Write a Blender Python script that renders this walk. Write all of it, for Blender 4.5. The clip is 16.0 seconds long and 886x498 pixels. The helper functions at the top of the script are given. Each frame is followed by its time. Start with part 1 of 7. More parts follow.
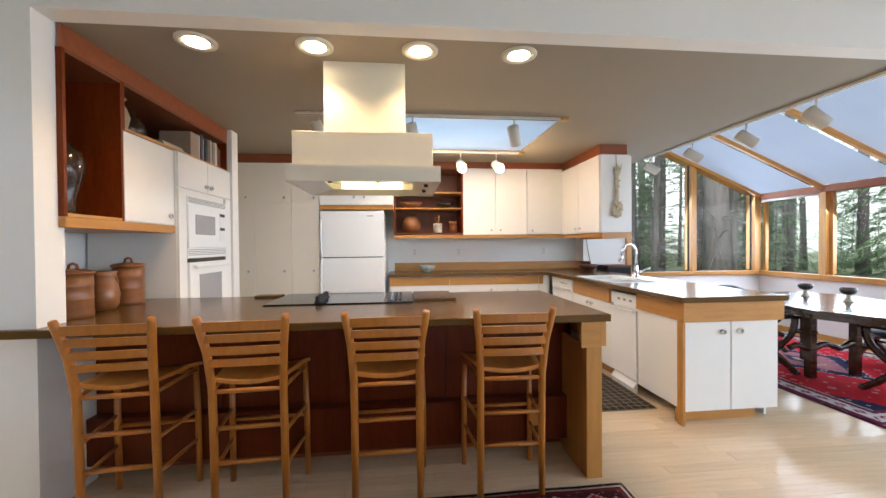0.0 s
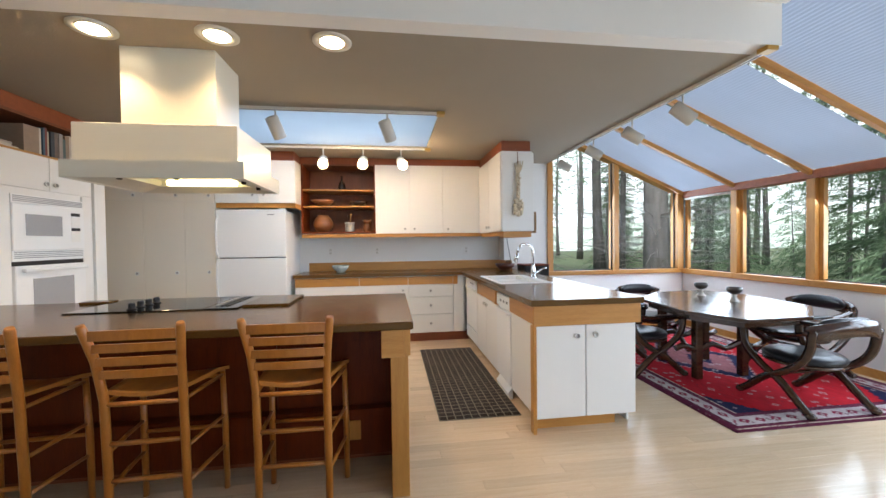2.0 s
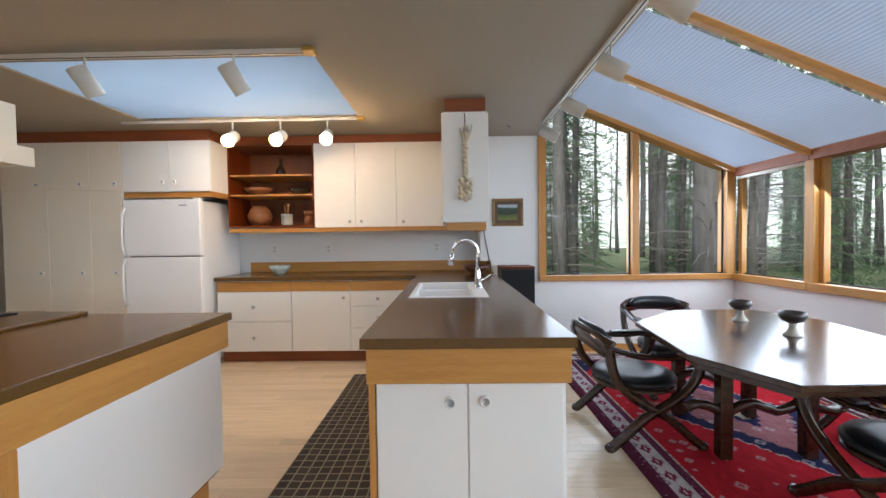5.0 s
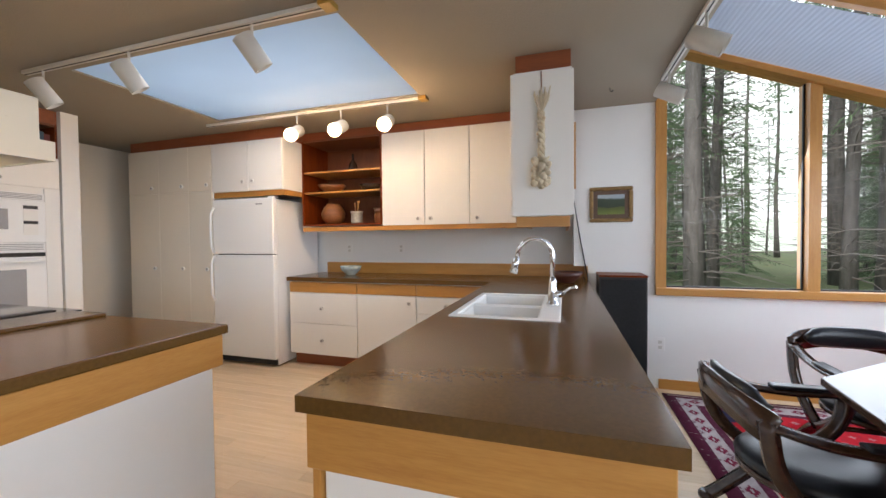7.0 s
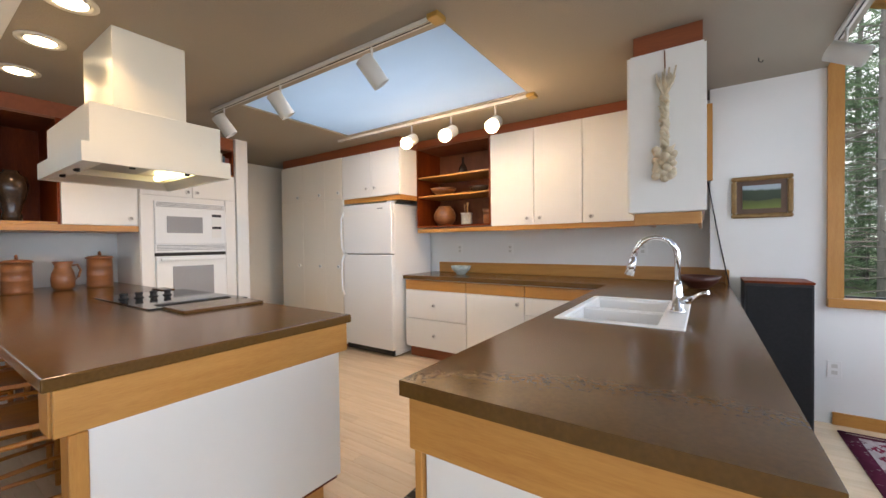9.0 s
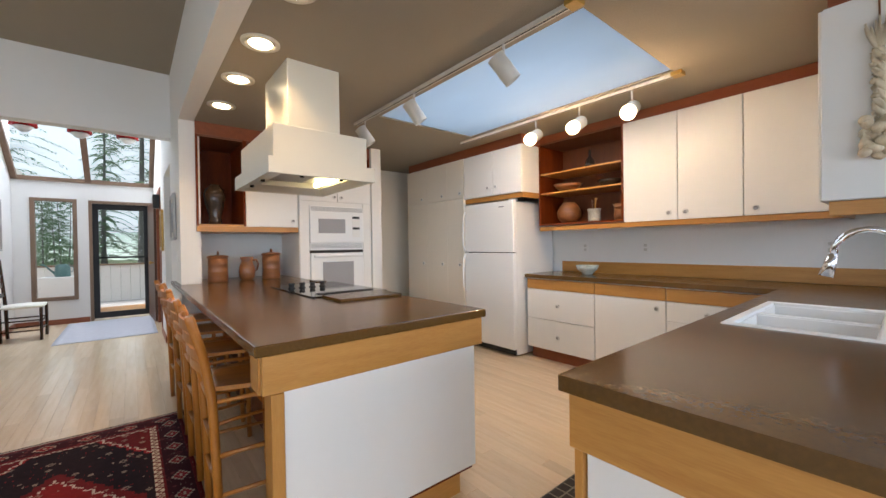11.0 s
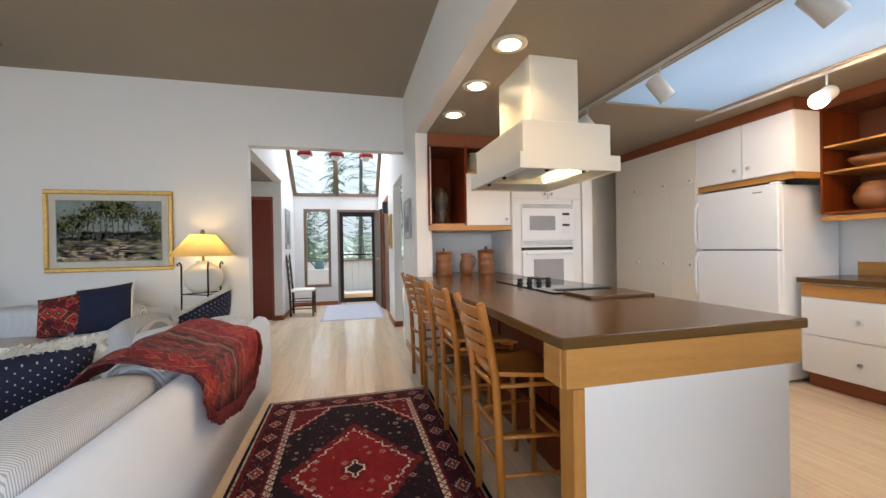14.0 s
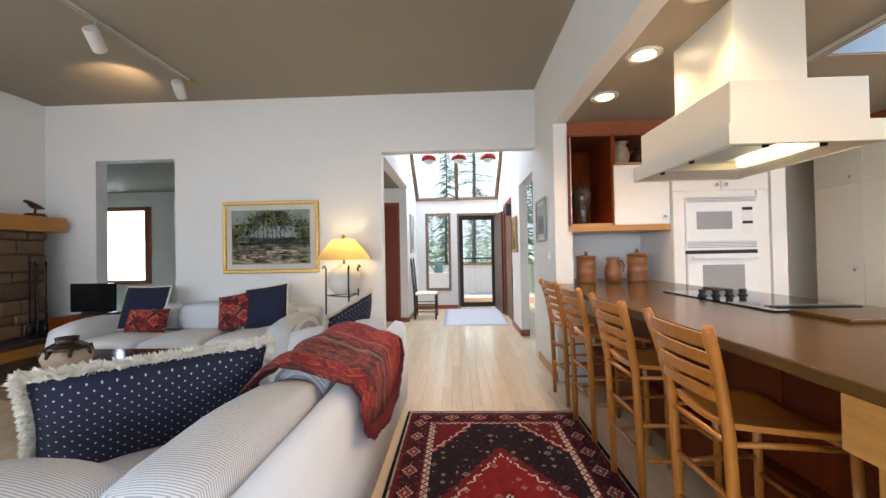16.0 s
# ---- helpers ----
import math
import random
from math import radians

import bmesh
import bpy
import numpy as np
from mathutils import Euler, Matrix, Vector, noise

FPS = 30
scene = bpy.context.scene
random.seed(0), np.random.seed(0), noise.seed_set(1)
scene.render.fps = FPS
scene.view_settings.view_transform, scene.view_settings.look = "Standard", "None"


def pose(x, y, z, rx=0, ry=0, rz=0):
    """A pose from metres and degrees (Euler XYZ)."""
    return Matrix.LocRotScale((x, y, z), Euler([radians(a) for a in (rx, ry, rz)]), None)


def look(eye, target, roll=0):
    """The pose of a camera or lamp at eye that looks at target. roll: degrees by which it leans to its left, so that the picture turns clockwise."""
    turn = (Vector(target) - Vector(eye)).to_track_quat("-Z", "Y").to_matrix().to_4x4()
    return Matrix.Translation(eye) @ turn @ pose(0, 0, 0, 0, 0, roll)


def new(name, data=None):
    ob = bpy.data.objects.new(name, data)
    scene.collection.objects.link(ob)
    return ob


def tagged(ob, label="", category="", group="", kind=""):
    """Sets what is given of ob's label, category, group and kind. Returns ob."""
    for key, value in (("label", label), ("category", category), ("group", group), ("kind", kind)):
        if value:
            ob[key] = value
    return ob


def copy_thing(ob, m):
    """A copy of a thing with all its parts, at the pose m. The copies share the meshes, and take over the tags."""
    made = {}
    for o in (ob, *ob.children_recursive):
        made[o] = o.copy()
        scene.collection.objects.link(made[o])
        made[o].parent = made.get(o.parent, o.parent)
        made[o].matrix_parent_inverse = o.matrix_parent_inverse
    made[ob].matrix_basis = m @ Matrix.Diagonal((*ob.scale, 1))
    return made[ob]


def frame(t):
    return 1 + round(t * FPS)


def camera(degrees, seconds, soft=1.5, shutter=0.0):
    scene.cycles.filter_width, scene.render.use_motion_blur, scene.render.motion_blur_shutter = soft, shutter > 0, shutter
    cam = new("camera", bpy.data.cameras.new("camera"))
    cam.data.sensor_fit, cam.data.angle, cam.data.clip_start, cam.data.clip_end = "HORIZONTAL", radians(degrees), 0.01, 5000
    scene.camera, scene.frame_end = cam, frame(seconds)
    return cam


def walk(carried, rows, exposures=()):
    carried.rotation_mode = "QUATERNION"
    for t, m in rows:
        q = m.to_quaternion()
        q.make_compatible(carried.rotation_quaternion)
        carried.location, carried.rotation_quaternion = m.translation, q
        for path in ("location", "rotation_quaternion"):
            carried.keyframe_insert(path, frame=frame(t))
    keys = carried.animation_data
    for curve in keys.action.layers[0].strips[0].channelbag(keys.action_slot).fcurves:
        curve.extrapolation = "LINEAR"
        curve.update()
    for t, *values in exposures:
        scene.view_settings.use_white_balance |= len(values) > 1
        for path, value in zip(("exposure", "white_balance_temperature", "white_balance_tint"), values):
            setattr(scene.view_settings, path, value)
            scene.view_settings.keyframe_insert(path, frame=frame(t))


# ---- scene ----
cam = camera(98.5, 16.0)
PATH = [
    (0, (2.698, 1.06, 1.296), (2.9, 3.049, 1.273), -0.5),
    (0.5, (2.94, 1.018, 1.31), (3.15, 3.007, 1.282), -0.5),
    (1, (3.201, 1.015, 1.315), (3.427, 3.002, 1.284), -0.6),
    (1.5, (3.437, 1.073, 1.311), (3.682, 3.058, 1.274), -0.7),
    (2, (3.694, 1.101, 1.312), (3.965, 3.082, 1.274), -0.7),
    (2.5, (3.941, 1.144, 1.32), (4.233, 3.123, 1.277), -0.7),
    (3, (4.169, 1.291, 1.318), (4.486, 3.265, 1.27), -0.5),
    (5.5, (5.038, 2.327, 1.282), (4.866, 4.319, 1.231), -0.7),
    (6, (5.077, 2.545, 1.282), (4.767, 4.52, 1.23), -0.6),
    (6.5, (5.147, 2.69, 1.265), (4.687, 4.636, 1.222), -0.7),
    (7, (5.213, 2.772, 1.276), (4.61, 4.678, 1.231), -0.5),
    (7.5, (5.249, 2.785, 1.267), (4.505, 4.641, 1.229), -0.6),
    (8, (5.259, 2.799, 1.265), (4.38, 4.595, 1.233), -0.6),
    (8.5, (5.259, 2.792, 1.267), (4.253, 4.521, 1.235), -0.6),
    (9, (5.257, 2.773, 1.267), (4.13, 4.424, 1.235), -0.7),
    (11.5, (5.141, 2.641, 1.241), (3.502, 3.787, 1.225), -0.8),
    (12, (5.113, 2.573, 1.242), (3.392, 3.591, 1.231), -0.8),
    (12.5, (5.062, 2.509, 1.247), (3.271, 3.399, 1.238), -0.9),
    (13, (5.01, 2.446, 1.242), (3.159, 3.204, 1.234), -0.9),
    (13.5, (4.965, 2.385, 1.227), (3.064, 3.006, 1.22), -0.9),
    (14, (4.907, 2.33, 1.215), (2.967, 2.817, 1.21), -1.0),
    (14.5, (4.847, 2.29, 1.204), (2.877, 2.634, 1.207), -0.9),
    (15, (4.74, 2.281, 1.2), (2.75, 2.482, 1.215), -0.9),
    (15.5, (4.662, 2.26, 1.195), (2.663, 2.312, 1.223), -0.9),
    (16, (4.59, 2.114, 1.217), (2.591, 2.041, 1.243), -1.1),
]
EXPOSURES = [(0, 0.14, 6350, 11), (1, 0.09, 6350, 11), (2, -0.08, 6250, 10), (3, -0.28, 6200, 10), (5.5, -0.3, 6450, 12), (7, -0.26, 6650, 14), (9, -0.14, 6550, 13),
             (11.5, -0.26, 6450, 12), (13, -0.2, 6500, 13), (14.5, -0.08, 6450, 12), (15.5, 0.1, 6450, 13), (16, 0.18, 6450, 13)]
walk(cam, [(t, look(eye, target, roll)) for t, eye, target, roll in PATH], EXPOSURES)
# ---- light ----
world = bpy.data.worlds.new("overcast_sky")
scene.world = world
world.use_nodes = True
wn = world.node_tree
sky = wn.nodes.new("ShaderNodeTexSky")
sky.sky_type = 'NISHITA'
sky.sun_disc = False
sky.sun_elevation = radians(48)
sky.sun_rotation = radians(207)
sky.dust_density = 4.0
sky.air_density = 1.0
sky.ozone_density = 1.0
wn.links.new(sky.outputs[0], wn.nodes["Background"].inputs[0])
wn.nodes["Background"].inputs[1].default_value = 0.15


def lamp(name, kind, m, energy, color=(1, 1, 1), **more):
    d = bpy.data.lights.new(name, kind)
    d.energy, d.color = energy, color
    if kind == 'AREA':
        d.shape = 'RECTANGLE'
        d.size, d.size_y = more["size"]
    if kind == 'SUN':
        d.angle = more["angle"]
    if kind == 'SPOT':
        d.spot_size, d.spot_blend, d.shadow_soft_size = more["cone"], 0.6, more.get("radius", 0.04)
    if kind == 'POINT':
        d.shadow_soft_size = more.get("radius", 0.05)
    ob = new(name, d)
    ob.matrix_world = m
    return ob


lamp("sun", 'SUN', look((-3, -12, 20), (5, 4, 0)), 4.5, (1.0, 0.96, 0.9), angle=radians(20))
DAY = (0.73, 0.85, 1.0)
WARM = (1.0, 0.68, 0.37)
# sky light through the kitchen skylight, the roof glazing, the windows beside the living room and the entry
lamp("skylight_daylight", 'AREA', look((3.12, 5.04, 3.3), (3.12, 5.04, 2.0)), 15, DAY, size=(2.2, 1.3))
lamp("skylight_opening_daylight", 'AREA', look((3.115, 5.042, 2.429), (3.115, 5.042, 0)), 18, DAY, size=(1.95, 1.08))
lamp("roof_daylight", 'AREA', pose(7.3, 2.6, 3.35, 0, 23, 0), 3, DAY, size=(2.6, 8.0))
lamp("side_window_daylight", 'AREA', pose(8.30, 1.75, 1.45, 0, 52, 0), 320, DAY, size=(1.2, 9.0))
lamp("gable_window_daylight", 'AREA', pose(7.03, 6.62, 1.5, -64, 0, 0), 42, DAY, size=(2.0, 1.3))
# the rear one is added fill; windows on that unseen side are assumed
lamp("rear_fill_daylight", 'AREA', pose(4.6, -3.05, 1.7, 72, 0, 0), 45, DAY, size=(4.2, 1.8))
lamp("hall_daylight", 'AREA', pose(-3.2, 2.1, 4.6, 0, -35, 0), 240, DAY, size=(2.4, 1.8))
lamp("far_room_daylight", 'AREA', pose(-3.5, -4.8, 1.5, 0, -90, 0), 130, DAY, size=(1.6, 1.6))

# ---- materials ----
MATS = {}


def mat(name, color, rough=0.5, metal=0.0, vary=0.08, scale=6.0, bump=0.0, bump_scale=60.0, stretch=(1, 1, 1), dark=None,
        spec=0.5, island=0.0, obj=0.0, coat=0.0, detail=4.0):
    """A procedural surface: a base colour with variation at two scales, fine relief and uneven gloss."""
    m = bpy.data.materials.new(name)
    m.use_nodes = True
    t = m.node_tree
    n, l = t.nodes, t.links
    b = n["Principled BSDF"]
    co = n.new("ShaderNodeTexCoord")
    mp = n.new("ShaderNodeMapping")
    mp.inputs["Scale"].default_value = stretch
    l.new(co.outputs["Object"], mp.inputs["Vector"])
    big, fine = n.new("ShaderNodeTexNoise"), n.new("ShaderNodeTexNoise")
    big.inputs["Scale"].default_value, big.inputs["Detail"].default_value = scale, detail
    fine.inputs["Scale"].default_value, fine.inputs["Detail"].default_value = scale * 9, 3
    l.new(mp.outputs[0], big.inputs["Vector"])
    l.new(mp.outputs[0], fine.inputs["Vector"])
    add = n.new("ShaderNodeMath")
    add.operation = 'MULTIPLY_ADD'
    add.inputs[1].default_value = 0.6
    l.new(big.outputs["Fac"], add.inputs[0])
    half = n.new("ShaderNodeMath")
    half.operation = 'MULTIPLY'
    half.inputs[1].default_value = 0.4
    l.new(fine.outputs["Fac"], half.inputs[0])
    l.new(half.outputs[0], add.inputs[2])
    ramp = n.new("ShaderNodeValToRGB")
    lo = dark if dark else tuple(c * (1 - vary) for c in color)
    hi = color if dark else tuple(min(1, c * (1 + vary)) for c in color)
    ramp.color_ramp.elements[0].position, ramp.color_ramp.elements[1].position = 0.3, 0.7
    ramp.color_ramp.elements[0].color, ramp.color_ramp.elements[1].color = (*lo, 1), (*hi, 1)
    l.new(add.outputs[0], ramp.inputs[0])
    out = ramp.outputs[0]
    for amount, node, sock in ((island, "ShaderNodeNewGeometry", "Random Per Island"), (obj, "ShaderNodeObjectInfo", "Random")):
        if amount:
            src = n.new(node)
            mr = n.new("ShaderNodeMapRange")
            mr.inputs["To Min"].default_value, mr.inputs["To Max"].default_value = 1 - amount, 1 + amount * 0.7
            l.new(src.outputs[sock], mr.inputs["Value"])
            hs = n.new("ShaderNodeHueSaturation")
            l.new(mr.outputs[0], hs.inputs["Value"])
            l.new(out, hs.inputs["Color"])
            out = hs.outputs[0]
    l.new(out, b.inputs["Base Color"])
    rr = n.new("ShaderNodeMapRange")
    rr.inputs["To Min"].default_value, rr.inputs["To Max"].default_value = max(0.02, rough * 0.85), min(1, rough * 1.15)
    l.new(fine.outputs["Fac"], rr.inputs["Value"])
    l.new(rr.outputs[0], b.inputs["Roughness"])
    b.inputs["Metallic"].default_value = metal
    b.inputs["Specular IOR Level"].default_value = spec
    b.inputs["Coat Weight"].default_value = coat
    b.inputs["Coat Roughness"].default_value = 0.12
    if bump:
        bt = n.new("ShaderNodeTexNoise")
        bt.inputs["Scale"].default_value, bt.inputs["Detail"].default_value = bump_scale, 4
        l.new(mp.outputs[0], bt.inputs["Vector"])
        bp = n.new("ShaderNodeBump")
        bp.inputs["Strength"].default_value, bp.inputs["Distance"].default_value = bump, 0.004
        l.new(bt.outputs["Fac"], bp.inputs["Height"])
        l.new(bp.outputs[0], b.inputs["Normal"])
    MATS[name] = m
    return m


def emit(name, color, strength):
    m = mat(name, color, 0.5)
    b = m.node_tree.nodes["Principled BSDF"]
    b.inputs["Emission Color"].default_value = (*color, 1)
    b.inputs["Emission Strength"].default_value = strength
    return m


def glass(name, tint=(1, 1, 1)):
    m = bpy.data.materials.new(name)
    m.use_nodes = True
    n, l = m.node_tree.nodes, m.node_tree.links
    n.remove(n["Principled BSDF"])
    tr, gl, mx, fr = (n.new(k) for k in ("ShaderNodeBsdfTransparent", "ShaderNodeBsdfGlossy", "ShaderNodeMixShader", "ShaderNodeFresnel"))
    tr.inputs[0].default_value = (*tint, 1)
    gl.inputs["Roughness"].default_value = 0.02
    fr.inputs[0].default_value = 1.1
    l.new(fr.outputs[0], mx.inputs[0])
    l.new(tr.outputs[0], mx.inputs[1])
    l.new(gl.outputs[0], mx.inputs[2])
    l.new(mx.outputs[0], n["Material Output"].inputs[0])
    return m


def translucent(name, color, through_share=0.6, pleat=0.0):
    m = bpy.data.materials.new(name)
    m.use_nodes = True
    n, l = m.node_tree.nodes, m.node_tree.links
    b = n["Principled BSDF"]
    b.inputs["Base Color"].default_value = (*color, 1)
    b.inputs["Roughness"].default_value = 0.8
    nz = n.new("ShaderNodeTexNoise")
    nz.inputs["Scale"].default_value = 3.0
    rp = n.new("ShaderNodeValToRGB")
    rp.color_ramp.elements[0].color = (*(c * 0.9 for c in color), 1)
    rp.color_ramp.elements[1].color = (*color, 1)
    l.new(nz.outputs["Fac"], rp.inputs[0])
    tl, mx = n.new("ShaderNodeBsdfTranslucent"), n.new("ShaderNodeMixShader")
    l.new(rp.outputs[0], tl.inputs[0])
    l.new(rp.outputs[0], b.inputs["Base Color"])
    mx.inputs[0].default_value = through_share
    l.new(b.outputs[0], mx.inputs[1])
    l.new(tl.outputs[0], mx.inputs[2])
    l.new(mx.outputs[0], n["Material Output"].inputs[0])
    return m


PAINT = mat("white_wall_paint", (0.80, 0.79, 0.76), 0.75, vary=0.015, scale=1.5, bump=0.08, bump_scale=180)
# off-white ceiling paint, with the ceiling's shade put into a darker tan
CEIL = mat("shade_toned_ceiling", (0.31, 0.27, 0.212), 0.9, vary=0.03, scale=2, bump=0.5, bump_scale=110)
# cream tint carries the warm lamp light on the pantry doors
WARMLAM = mat("warm_tinted_laminate", (0.80, 0.735, 0.63), 0.4, vary=0.012, scale=2)
LAMINATE = mat("white_laminate", (0.80, 0.785, 0.75), 0.35, vary=0.01, scale=2)
APPLIANCE = mat("white_enamel", (0.82, 0.82, 0.81), 0.45, vary=0.004, spec=0.35, scale=2)
STONE = mat("brown_solid_surface", (0.108, 0.053, 0.013), 0.2, vary=0.16, scale=90, detail=8, spec=0.3)
OAK = mat("oak_trim", (0.54, 0.265, 0.065), 0.36, dark=(0.41, 0.175, 0.035), scale=5, stretch=(0.6, 6, 6), bump=0.06, bump_scale=90)
OAKY = mat("oak_trim_lengthwise", (0.54, 0.265, 0.065), 0.36, dark=(0.41, 0.175, 0.035), scale=5, stretch=(6, 0.6, 6), bump=0.06, bump_scale=90)
OAKZ = mat("oak_upright", (0.54, 0.265, 0.065), 0.36, dark=(0.41, 0.175, 0.035), scale=5, stretch=(6, 6, 0.6), bump=0.06, bump_scale=90)
STOOLW = mat("honey_stool_wood", (0.47, 0.18, 0.028), 0.3, dark=(0.33, 0.11, 0.015), scale=8, stretch=(5, 5, 0.8), bump=0.04)
REDWOOD = mat("red_brown_trim", (0.30, 0.085, 0.03), 0.45, dark=(0.21, 0.055, 0.02), scale=5, stretch=(0.6, 5, 5), bump=0.05)
CHERRY = mat("cherry_veneer", (0.21, 0.038, 0.005), 0.42, spec=0.15, dark=(0.10, 0.016, 0.002), scale=4, stretch=(4, 4, 0.5), bump=0.04)
# the cherry again, darkened for the shade under the island counter
SHADECHERRY = mat("shaded_cherry_panel", (0.150, 0.026, 0.004), 0.4, spec=0.2, dark=(0.070, 0.011, 0.002), scale=4, stretch=(4, 4, 0.5), bump=0.04)
WALNUT = mat("dark_walnut", (0.066, 0.030, 0.015), 0.2, dark=(0.026, 0.011, 0.006), scale=6, stretch=(1, 5, 5), coat=0.15)
FLOORW = mat("pale_oak_floor", (0.77, 0.60, 0.41), 0.18, dark=(0.65, 0.475, 0.30), scale=4, stretch=(0.7, 9, 4), island=0.08, obj=0.08, bump=0.03, bump_scale=50)
BLACK = mat("black_plastic", (0.010, 0.010, 0.011), 0.5, vary=0.1)
BLACKGLASS = mat("black_cooktop_glass", (0.010, 0.010, 0.011), 0.06, vary=0.1)
LEATHER = mat("black_leather", (0.010, 0.011, 0.013), 0.30, vary=0.3, spec=0.4, scale=9, bump=0.25, bump_scale=160)
CHROME = mat("chrome", (0.85, 0.85, 0.86), 0.08, metal=1.0, vary=0.02)
DARKMETAL = mat("dark_iron", (0.03, 0.027, 0.025), 0.45, metal=0.8, vary=0.2)
GOLD = mat("gilt_frame", (0.55, 0.34, 0.10), 0.35, metal=0.6, vary=0.25, scale=30, bump=0.3, bump_scale=120)
SOFA = mat("ticking_stripe_fabric", (0.74, 0.75, 0.755), 0.9, vary=0.03, scale=4, bump=0.25, bump_scale=300)
CLAY = mat("brown_pottery", (0.30, 0.12, 0.042), 0.3, dark=(0.16, 0.06, 0.022), scale=7, stretch=(1, 1, 4), bump=0.1)
GLASS = glass("clear_glass")
SHADE = translucent("cellular_shade_fabric", (0.40, 0.49, 0.64), 0.5)
DIFFUSER = translucent("skylight_acrylic", (0.80, 0.89, 0.98), 0.94)
GREYGLASS = mat("grey_oven_window", (0.33, 0.33, 0.34), 0.12, vary=0.03)
BULB = emit("lamp_bulb", (1.0, 0.80, 0.5), 14)
TUBE = emit("hood_tube", (1.0, 0.86, 0.45), 9)

# ---- building helpers ----


def box(bm, x0, x1, y0, y1, z0, z1, bevel=0.0, seg=1):
    r = bmesh.ops.create_cube(bm, size=1.0)
    vs = r["verts"]
    for v in vs:
        v.co = Vector((x0 + (v.co.x + 0.5) * (x1 - x0), y0 + (v.co.y + 0.5) * (y1 - y0), z0 + (v.co.z + 0.5) * (z1 - z0)))
    if bevel:
        es = list({e for v in vs for e in v.link_edges})
        bmesh.ops.bevel(bm, geom=es, offset=bevel, segments=seg, affect='EDGES', profile=0.5)
    return vs


def tube(bm, pts, radii, sides=10, caps=True):
    """A round bar along a line of points with a radius at each."""
    pts = [Vector(p) for p in pts]
    rings = []
    for i, p in enumerate(pts):
        d = (pts[min(i + 1, len(pts) - 1)] - pts[max(i - 1, 0)]).normalized()
        u = d.cross(Vector((0.31, 0.12, 0.94) if abs(d.z) < 0.9 else (0, 1, 0))).normalized()
        w = d.cross(u)
        r = radii[i] if isinstance(radii, (list, tuple)) else radii
        rings.append([bm.verts.new(p + (u * math.cos(a) + w * math.sin(a)) * r) for a in (2 * math.pi * k / sides for k in range(sides))])
    for a, b in zip(rings, rings[1:]):
        for k in range(sides):
            f = bm.faces.new((a[k], a[(k + 1) % sides], b[(k + 1) % sides], b[k]))
            f.smooth = True
    if caps:
        bm.faces.new(list(reversed(rings[0])))
        bm.faces.new(rings[-1])


def lathe(bm, profile, at=(0, 0, 0), sides=24):
    """A turned body: profile of (radius, height) from below to above."""
    at = Vector(at)
    rings = [[bm.verts.new(at + Vector((r * math.cos(a), r * math.sin(a), z))) for a in (2 * math.pi * k / sides for k in range(sides))] for r, z in profile]
    for a, b in zip(rings, rings[1:]):
        for k in range(sides):
            f = bm.faces.new((a[k], a[(k + 1) % sides], b[(k + 1) % sides], b[k]))
            f.smooth = True
    bm.faces.new(list(reversed(rings[0])))
    bm.faces.new(rings[-1])


def prism(bm, outline, lo, hi, axis='z'):
    """A straight body over an outline; axis is the way it is drawn out."""
    def at(a, b, c):
        return {'z': (a, b, c), 'y': (a, c, b), 'x': (c, a, b)}[axis]
    low = [bm.verts.new(at(a, b, lo)) for a, b in outline]
    top = [bm.verts.new(at(a, b, hi)) for a, b in outline]
    n = len(outline)
    fs = [bm.faces.new(low), bm.faces.new(top)] + [bm.faces.new((low[i], low[(i + 1) % n], top[(i + 1) % n], top[i])) for i in range(n)]
    bmesh.ops.recalc_face_normals(bm, faces=fs)


def link(name, bm, material, smooth=False):
    me = bpy.data.meshes.new(name)
    if smooth:
        for f in bm.faces:
            f.smooth = True
    bm.to_mesh(me)
    bm.free()
    me.materials.append(material)
    return new(name, me)


def part(name, bm, material, parent, label=""):
    ob = link(name, bm, material)
    ob.parent = parent
    return tagged(ob, label)


def piece(name, material, parent, *dims, bevel=0.0, label=""):
    bm = bmesh.new()
    box(bm, *dims, bevel=bevel)
    return part(name, bm, material, parent, label)


def thing(name, at, label, category, group="", turn=0):
    ob = new(name)
    ob.matrix_world = pose(*at, 0, 0, turn)
    return tagged(ob, label, category, group)


def setting(name, bm, material, label="", category=""):
    return tagged(link(name, bm, material), label, category, kind="structure")


def walls(name, material, boxes, label, category="wall"):
    bm = bmesh.new()
    for b in boxes:
        box(bm, *b)
    return setting(name, bm, material, label, category)


# ---- shell ----
CH, LH = 2.425, 3.10          # kitchen and living room ceilings
YB, YA = 6.66, 6.40           # kitchen back wall, window wall
XB = 8.12                     # window wall of the dining side
XL = 0.16                     # living room end wall
YH = 3.04                     # header between kitchen and living room
YS = -2.85                    # fireplace wall

walls("wall_kitchen_back", PAINT, [(-1.6, 5.42, YB, YB + 0.15, 0, 3.0)], "white painted kitchen back wall")
walls("wall_dining_window", PAINT, [(5.30, 5.42, YA, YB + 0.15, 1.036, 3.2), (5.42, 5.98, YA, YB + 0.15, 0, 3.2), (5.98, XB + 0.14, YA, YA + 0.14, 0, 0.82)], "white painted wall below and beside the gable window")
walls("wall_dining_side", PAINT, [(XB, XB + 0.14, YS, YA, 0, 0.80)], "white painted low wall below the side windows")
